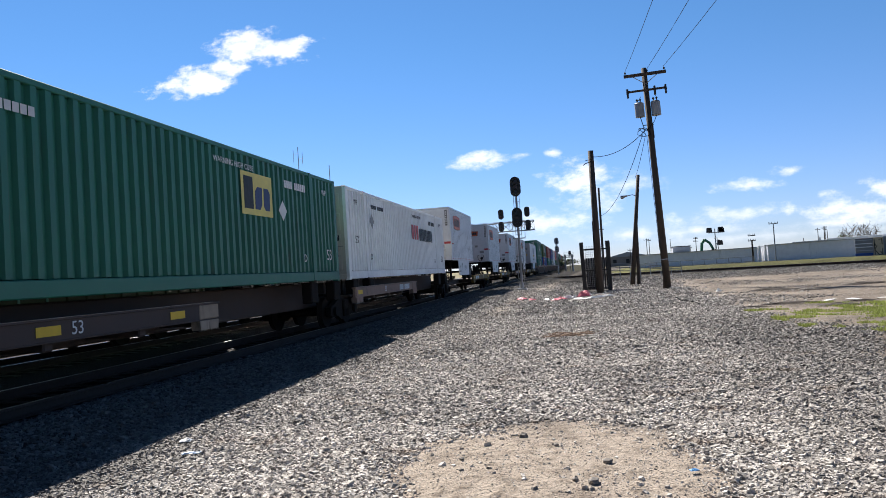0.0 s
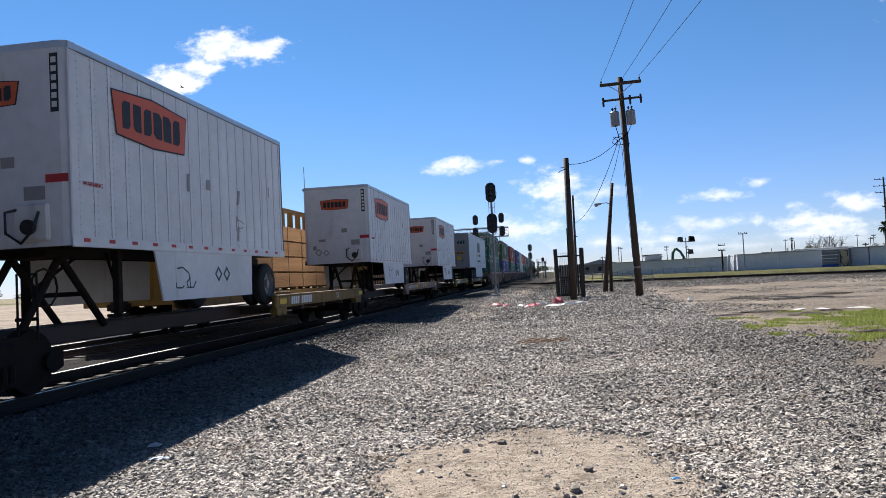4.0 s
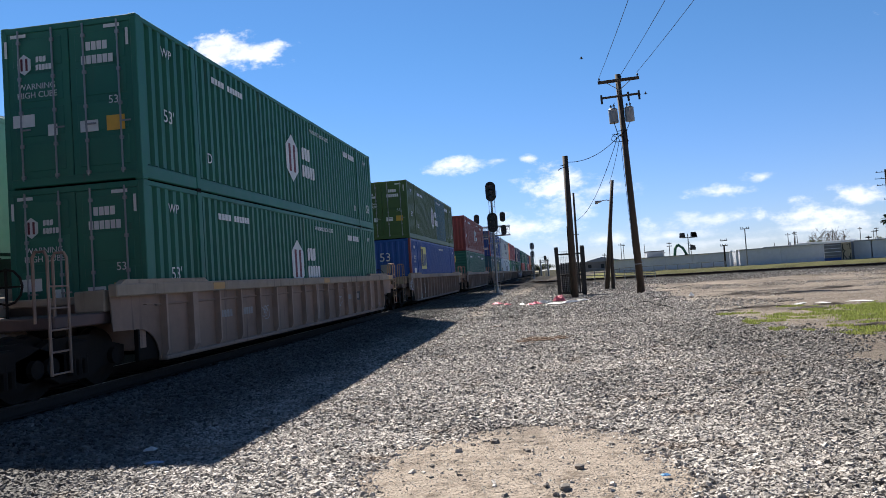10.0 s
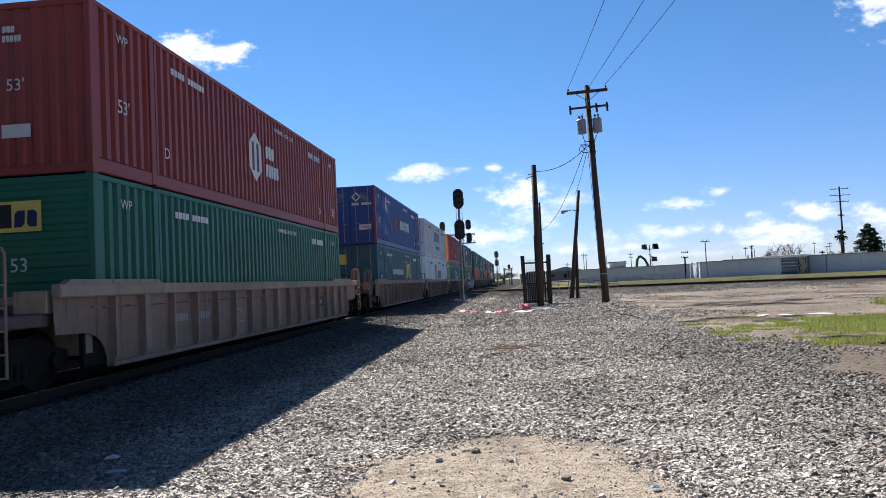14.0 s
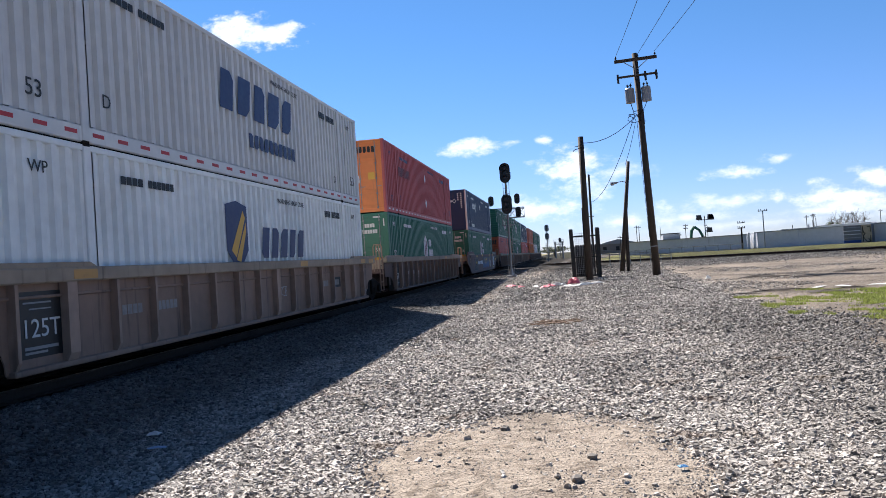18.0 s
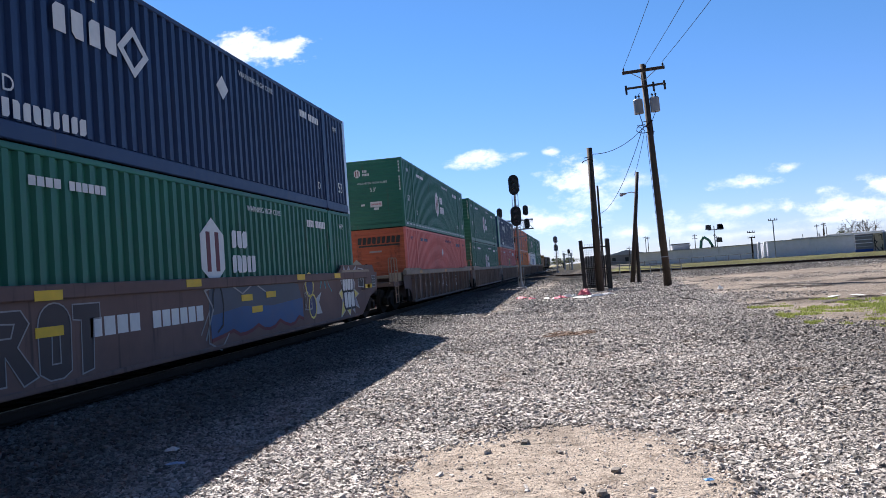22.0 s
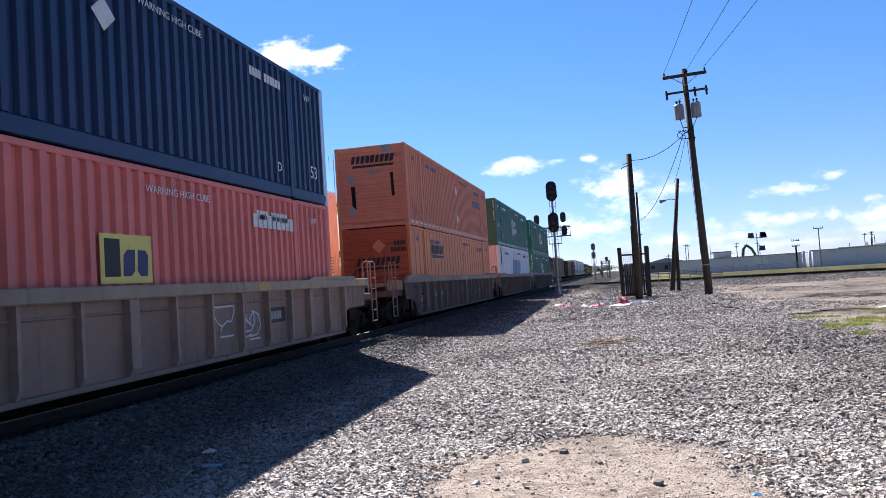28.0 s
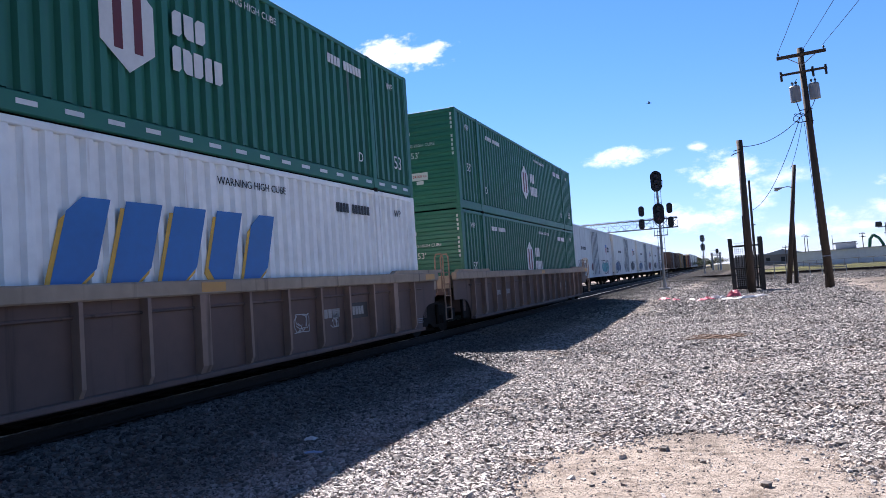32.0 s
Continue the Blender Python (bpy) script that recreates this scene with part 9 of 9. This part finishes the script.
# graffitied box trailer by the sheds
t = thing("storage_container", "white box container with a blue foot and faded spray paint", "container", at=pose(*along(14.1, 19.9), 0, 0, 0, -32.5))
BOX_GREY = material("grimy_grey_box_paint", (0.22, 0.23, 0.26), 0.7, 0, 0.3, 3, 0.1, (0.08, 0.07, 0.07), 0.4)
BOX_SAND = material("sandy_box_paint", (0.55, 0.46, 0.33), 0.7, 0, 0.25, 3, 0.1, (0.2, 0.14, 0.1), 0.4)
part("body", Shape().box(-1.3, 1.3, -1.2, 1.2, 0.15, 2.3, 0.03), BOX_GREY, t)
part("blue_foot", Shape().box(-1.33, 0.3, -1.23, 1.23, 0.1, 0.72, 0.02), BLUE, t, "blue lower band")
for k in range(4):
    part("rail_strip", Shape().box(-1.32, 0.3, -1.225, -1.2, 0.95 + 0.36 * k, 1.02 + 0.36 * k), SHED_WHITE if k in (1, 2) else SHED_GREY, t, "pale strip")
part("sandy_panel", Shape().box(0.42, 1.32, -1.225, -1.2, 0.2, 2.28), BOX_SAND, t, "sand-coloured sprayed panel")
flat("spray_outline", scribble(random.Random(3), 0.7, 1.6, 5, 0.08), M_BLACK, t, pose(0.86, -1.23, 1.3, 90, 0, 0), "dark spray outlines")


def mast(label, x, y, h, mat=POLE_WOOD, r=0.1, arms=(), name="utility_pole", category="utility pole"):
    m = thing(name, label, category, at=pose(x, y, -0.1))
    part("pole", Shape().cyl((0, 0, 0), (0, 0, h), r, r * 0.7, 8), mat, m)
    for z, w in arms:
        part("crossarm", Shape().box(-w, w, -0.05, 0.05, z - 0.045, z + 0.045), mat, m)
        for x0 in (-w * 0.9, -w * 0.4, w * 0.4, w * 0.9):
            part("insulator", ("far_bell", lambda: Shape().cyl((0, 0, 0), (0, 0, 0.16), 0.04, 0.025, 6)), BLACK, m, at=pose(x0, 0, z + 0.06))
    return m


m = mast("grey floodlight mast with four dark lamps", 19.1, 104.5, 5.3, GALV, 0.09, (), "floodlight_mast", "floodlight")
for x, z in ((-0.75, 5.1), (0.75, 5.15), (0.55, 3.3), (0.85, 5.0)):
    part("flood_lamp", Shape().prism([(x - 0.38, z - 0.3), (x + 0.38, z - 0.3), (x + 0.3, z + 0.34), (x - 0.3, z + 0.34)], "y", -0.25, 0.2), BLACK, m, "dark square flood lamp")
part("lamp_bar", Shape().box(-0.85, 0.95, -0.05, 0.05, 4.7, 4.8).box(0, 0.6, -0.05, 0.05, 3.2, 3.28), GALV, m)
mast("thin timber street pole with a bare arm", *along(4.8, 18.5), 4.7, GALV, 0.08, ((4.75, 0.5),))
mast("far signal pole beside the sheds", *along(2.2, 18.8), 3.1, STEEL, 0.12, ((3.6, 0.4), (3.0, 0.4)))
mast("tall transmission pole with many crossarms", 56.3, 130, 14.6, POLE_WOOD, 0.19, ((14.2, 1.5), (13.1, 1.7), (12.0, 1.5), (9.6, 0.5)))
rr = random.Random(17)
for k in range(26):
    y = rr.uniform(150, 230)
    x = y * rr.uniform(0.06, 0.52)
    h = 1.47 + y * rr.uniform(0.010, 0.030)
    mast("far timber pole on the skyline", x, y, h, POLE_WOOD, 0.09, ((h - 0.4, rr.uniform(0.3, 0.6)),) if k % 3 else (() if k % 2 else ((h - 0.3, 0.5), (h - 0.9, 0.5))))
for k in range(8):
    y = rr.uniform(170, 260)
    mast("far timber pole on the skyline", y * rr.uniform(-0.42, -0.2), y, 1.47 + y * rr.uniform(0.012, 0.03), POLE_WOOD, 0.13, ((3.2, 0.8),))
for x, y, h in ((-24.2, 62.0, 13.9), (-21.3, 62.0, 12.0)):
    m = mast("slim radio mast with short side rods", x, y, h, GALV, 0.045, (), "radio_mast", "antenna")
    if h > 13:
        part("side_rod", Shape().tube([(-0.45, 0, h - 0.2), (-0.45, 0, h - 1.4)], 0.02).tube([(-0.45, 0, h - 0.6), (0, 0, h - 0.6)], 0.018).tube([(0.4, 0, h - 0.5), (0.4, 0, h - 1.6)], 0.02).tube([(0.4, 0, h - 1.1), (0, 0, h - 1.1)], 0.018), GALV, m)

# green scrap grab and buildings behind the shed
GRAB = material("faded_green_machine_paint", (0.03, 0.14, 0.08), 0.6, 0, 0.2, 5, 0.05, (0.1, 0.07, 0.05), 0.3)
g = thing("material_handler", "green scrap handler with a bent boom", "excavator", at=pose(*along(-8.0, 30), -0.35))
part("boom", Shape().tube([(-0.8, 0, 1.2), (-0.5, 0, 3.6), (-0.15, 0, 4.1)], 0.2, 8), GRAB, g)
part("stick", Shape().tube([(-0.15, 0, 4.1), (0.5, 0, 3.6), (0.95, 0, 2.7)], 0.17, 8), GRAB, g)
part("grapple", Shape().cyl((0.95, 0, 2.7), (0.92, 0, 2.1), 0.28, 0.1, 8), STEEL, g)
part("cab", Shape().box(-2.0, -0.4, -0.9, 0.9, 0.9, 2.2, 0.08), GRAB, g)
part("undercarriage", Shape().box(-2.4, 0.4, -1.2, 1.2, 0.2, 0.9, 0.1), STEEL, g)
CITY = material("far_building_walls", (0.30, 0.27, 0.25), 0.8, 0, 0.2, 2, 0.05)
rr = random.Random(31)
for k, (x, y, w, h) in enumerate(((12, 175, 9, 3.2), (6, 210, 9, 3.2))):
    b = thing("house", "low far building with a dark roof", "building", at=pose(x, y, 0))
    part("wall", Shape().box(-w / 2, w / 2, 0, 8, 0, h - 0.6), CITY if k != 7 else SHED_WHITE, b)
    part("roof", Shape().prism([(-w / 2 - 0.3, h - 0.6), (w / 2 + 0.3, h - 0.6), (0, h + (0.5 if k != 1 else 0.0))], "y", -0.3, 8.3), SHED_GREY if k % 2 else SHED_GREY, b)
    for i in range(3):
        part("window", Shape().box(-w / 3 + i * w / 3 - 0.4, -w / 3 + i * w / 3 + 0.4, -0.03, 0.02, 1.0, 2.0), BLACK, b)

rr = random.Random(52)
for k in range(9):
    w, h = rr.uniform(1.5, 4.0), rr.uniform(2.55, 2.95)
    b = thing("flat_roof_building", "low pale building behind the long shed", "building", at=pose(*along(4.0 + 3.6 * k + rr.uniform(-1, 1), 34), 0, 0, 0, -32.5))
    part("wall", Shape().box(-w / 2, w / 2, -1.5, 1.5, 0, h - 0.12, 0.02), SHED_WHITE, b)
    part("roof", Shape().box(-w / 2 - 0.1, w / 2 + 0.1, -1.6, 1.6, h - 0.12, h, 0.02), SHED_WHITE if k % 3 else SHED_GREY, b)
    part("roof_vent", Shape().cyl((w * 0.2, 0, h), (w * 0.2, 0, h + rr.uniform(0.2, 0.6)), 0.12, n=8), SHED_GREY, b)

# white pipe railing beyond the gate
r = thing("pipe_railing", "white pipe railing sloping along a ramp", "railing", at=pose(4.2, 64, 0))
for k in range(9):
    x = -2.2 + k * 0.85
    z = 1.5 - 0.1 * k
    part("post", Shape().cyl((x, 0, 0), (x, 0, z), 0.035, n=8), GALV, r)
for dz in (0, -0.35, -0.7):
    part("rail", Shape().tube([(-2.2, 0, 1.5 + dz), (4.6, 0, 0.7 + dz * 0.5)], 0.03), GALV, r)
r = thing("pipe_railing", "long white pipe railing before the shed", "railing", at=pose(8, 88, 0))
for k in range(10):
    part("post", ("railpost", lambda: Shape().cyl((0, 0, 0), (0, 0, 1.1), 0.035, n=8)), GALV, r, at=pose(k * 1.3, k * -0.2, 0))
for z in (0.55, 1.1):
    part("rail", Shape().tube([(0, 0, z), (11.7, -1.8, z)], 0.03), GALV, r)

# ---------------------------------------------------------------- trees
LEAF = material("dark_conifer_foliage", (0.028, 0.052, 0.020), 0.8, 0, 0.3, 2, 0, island=0.5)
LEAF2 = material("olive_tree_foliage", (0.07, 0.09, 0.03), 0.8, 0, 0.3, 2, 0, island=0.5)
BARK = material("grey_brown_bark", (0.10, 0.08, 0.065), 0.9, 0, 0.3, 9, 0.4)


def leaves(r, centre, spread_xyz, count, size, hollow=0.0):
    s = Shape()
    for _ in range(count):
        p = Vector((r.gauss(0, 1), r.gauss(0, 1), r.gauss(0, 1)))
        p = p.normalized() * (hollow + (1 - hollow) * r.random() ** 0.5)
        p = Vector(centre) + Vector((p.x * spread_xyz[0], p.y * spread_xyz[1], p.z * spread_xyz[2]))
        a = Vector((r.uniform(-1, 1), r.uniform(-1, 1), r.uniform(-1, 1))).normalized() * size
        b = a.orthogonal().normalized() * size * r.uniform(0.3, 0.7)
        s.add([p - a, p + b, p + a, p - b], [(0, 1, 2, 3)])
    return s


def conifer(x, y, h, w, seed):
    r = random.Random(seed)
    tr = thing("conifer_tree", "wide dark green conifer tree behind the sheds", "tree", at=pose(x, y, 0))
    part("trunk", Shape().cyl((0, 0, 0), (0, 0, h * 0.95), 0.28, 0.05, 10), BARK, tr)
    crown = Shape()
    for k in range(8):
        z = h * (0.34 + 0.62 * k / 7)
        reach = w * (1 - k / 7.6) ** 0.8 * r.uniform(0.85, 1.1)
        for j in range(11):
            a = j * 0.571 + r.uniform(-0.25, 0.25)
            for out in (0.45, 0.8):
                far = reach * out * r.uniform(0.7, 1.15)
                tip = Vector((far * math.cos(a), far * math.sin(a), z - 0.06 * far + r.uniform(-0.3, 0.3)))
                s = leaves(r, tip, (reach * 0.26 + 0.15, reach * 0.26 + 0.15, 0.2), 40, 0.2)
                crown.add(s.v, s.f)
    part("crown", crown, LEAF, tr, "layered dark foliage")


def round_tree(x, y, h, w, seed, mat=None):
    r = random.Random(seed)
    tr = thing("tree", "far round-crowned tree on the skyline", "tree", at=pose(x, y, 0))
    part("trunk", Shape().cyl((0, 0, 0), (0.1, 0, h * 0.6), 0.2, 0.1, 8), BARK, tr)
    limbs, crown = Shape(), Shape()
    for _ in range(14):
        a = r.uniform(0, 6.28)
        tip = Vector((w * 0.6 * math.cos(a), w * 0.6 * math.sin(a), h * r.uniform(0.55, 0.9)))
        limbs.cyl((0, 0, h * r.uniform(0.3, 0.5)), tip, 0.07, 0.02, 5)
        s = leaves(r, tip, (w * 0.42, w * 0.42, h * 0.13), 60, 0.17)
        crown.add(s.v, s.f)
    tagged(part("limb", limbs, BARK, tr), kind="stuff")
    part("crown", crown, mat or LEAF2, tr)


def bare_tree(x, y, h, w, seed):
    r = random.Random(seed)
    tr = thing("bare_tree", "leafless grey tree on the skyline", "tree", at=pose(x, y, 0))
    part("trunk", Shape().cyl((0, 0, 0), (0, 0, h * 0.55), 0.16, 0.1, 8), BARK, tr)
    s = Shape()
    for _ in range(14):
        a = r.uniform(0, 6.28)
        p = Vector((0, 0, h * r.uniform(0.4, 0.55)))
        q = Vector((w * 0.5 * math.cos(a), w * 0.5 * math.sin(a), h * r.uniform(0.65, 0.9)))
        s.cyl(p, q, 0.06, 0.03, 5)
        for _ in range(6):
            e = q + Vector((r.uniform(-1, 1) * w * 0.3, r.uniform(-1, 1) * w * 0.3, r.uniform(-0.05, 0.25) * h))
            s.cyl(q, e, 0.03, 0.012, 4)
            for _ in range(3):
                s.cyl(e, e + Vector((r.uniform(-0.3, 0.3), r.uniform(-0.3, 0.3), r.uniform(-0.1, 0.4))), 0.015, 0.006, 3)
    part("crown", s, BARK, tr)


def palm(x, y, h, seed):
    r = random.Random(seed)
    tr = thing("palm_tree", "fan palm with a ragged dark crown", "tree", at=pose(x, y, 0))
    part("trunk", Shape().cyl((0, 0, 0), (0, 0, h), 0.2, 0.15, 8), BARK, tr)
    s = Shape()
    for _ in range(46):
        a, e = r.uniform(0, 6.28), r.uniform(-1.0, 1.3)
        d = Vector((math.cos(a) * math.cos(e), math.sin(a) * math.cos(e), math.sin(e)))
        p, side = Vector((0, 0, h)), d.cross(Vector((0, 0, 1))).normalized() * 0.16
        q = p + d * 0.75
        tip = p + d * 1.15 - Vector((0, 0, 0.25))
        s.add([p, q + side, tip, q - side], [(0, 1, 2, 3)])
    part("crown", s, LEAF, tr)


conifer(55.8, 120, 7.2, 3.1, 1)
palm(51.7, 120, 5.8, 2)
bare_tree(47.9, 130, 4.9, 2.6, 3)
bare_tree(52.5, 150, 5.2, 3.0, 4)
rr = random.Random(77)
for k in range(15):
    y = rr.uniform(150, 240)
    round_tree(y * rr.uniform(0.3, 0.62), y, 1.47 + y * rr.uniform(0.008, 0.018), rr.uniform(2, 4), 100 + k)
for k in range(9):
    y = rr.uniform(240, 340)
    round_tree(y * rr.uniform(-0.03, 0.12), y, rr.uniform(2.6, 3.8), rr.uniform(4, 7), 140 + k)
for k in range(10):
    y = rr.uniform(140, 240)
    round_tree(-y * rr.uniform(0.12, 0.9) - 12, y, rr.uniform(2.5, 4.0), rr.uniform(2.5, 5), 160 + k)


# ---------------------------------------------------------------- birds
def bird(rows):
    b = thing("bird", "small dark bird with spread wings", "bird", "birds in the air")
    part("body", Shape().cyl((-0.088, 0, 0), (0, 0, 0), 0.011, 0.033, 8).cyl((0, 0, 0), (0.088, 0, 0.011), 0.033, 0.00825, 8), BLACK, b)
    for s in (-1, 1):
        part("wing", Shape().prism([(-0.0495, 0), (0.0385, 0), (0.0165, s * 0.143), (-0.0275, s * 0.198), (-0.055, s * 0.11)], "z", 0, 0.0066), BLACK, b, at=pose(0, 0, 0, 24 * s, 0, 0))
    part("tail", Shape().prism([(-0.077, -0.011), (-0.077, 0.011), (-0.149, 0.0275), (-0.149, -0.0275)], "z", 0, 0.0055), BLACK, b)
    FLOCK.append((b, rows))


FLOCK = []
bird([(0, -50, 40, 14.0), (6, -17.3, 40, 14.1), (7, -11.9, 40, 14.1), (8, -6.1, 40, 13.6), (9, 0.4, 40, 11.7), (13, 17.1, 40, 9.8), (16, 30, 40, 9.6), (32, 95, 40, 12)])
bird([(0, -36, 40, 13.4), (6, -15.4, 40, 13.8), (7, -12.9, 40, 14.3), (8, -8.7, 40, 15.0), (9, -2.8, 40, 14.8), (10, 2.5, 40, 12.9), (11, 6.0, 40, 11.4), (14, 27, 40, 13), (32, 120, 40, 16)])
bird([(0, -140, 40, 12), (31, -7.4, 40, 10.05), (32, -3.0, 40, 10.2)])

build_gravel()

# ---------------------------------------------------------------- motion
def motions():
    times = [0, 2, 3, 4, 6, 8, 10, 12, 14, 16, 18, 20, 22, 24, 26, 28, 30, 32]
    for ob, x, u, z, train in MOVING:
        if train == "near":
            walk(ob, [(t, pose(x, u - run(t) - (0.2 if t == 3 else 0), z)) for t in times])
        else:
            walk(ob, [(t, pose(x, u + FAR_SPEED * t, z)) for t in (0, 8, 16, 24, 32)])
    for ob, rows in FLOCK:
        walk(ob, [(t, pose(x, y, z)) for t, x, y, z in rows])


motions()
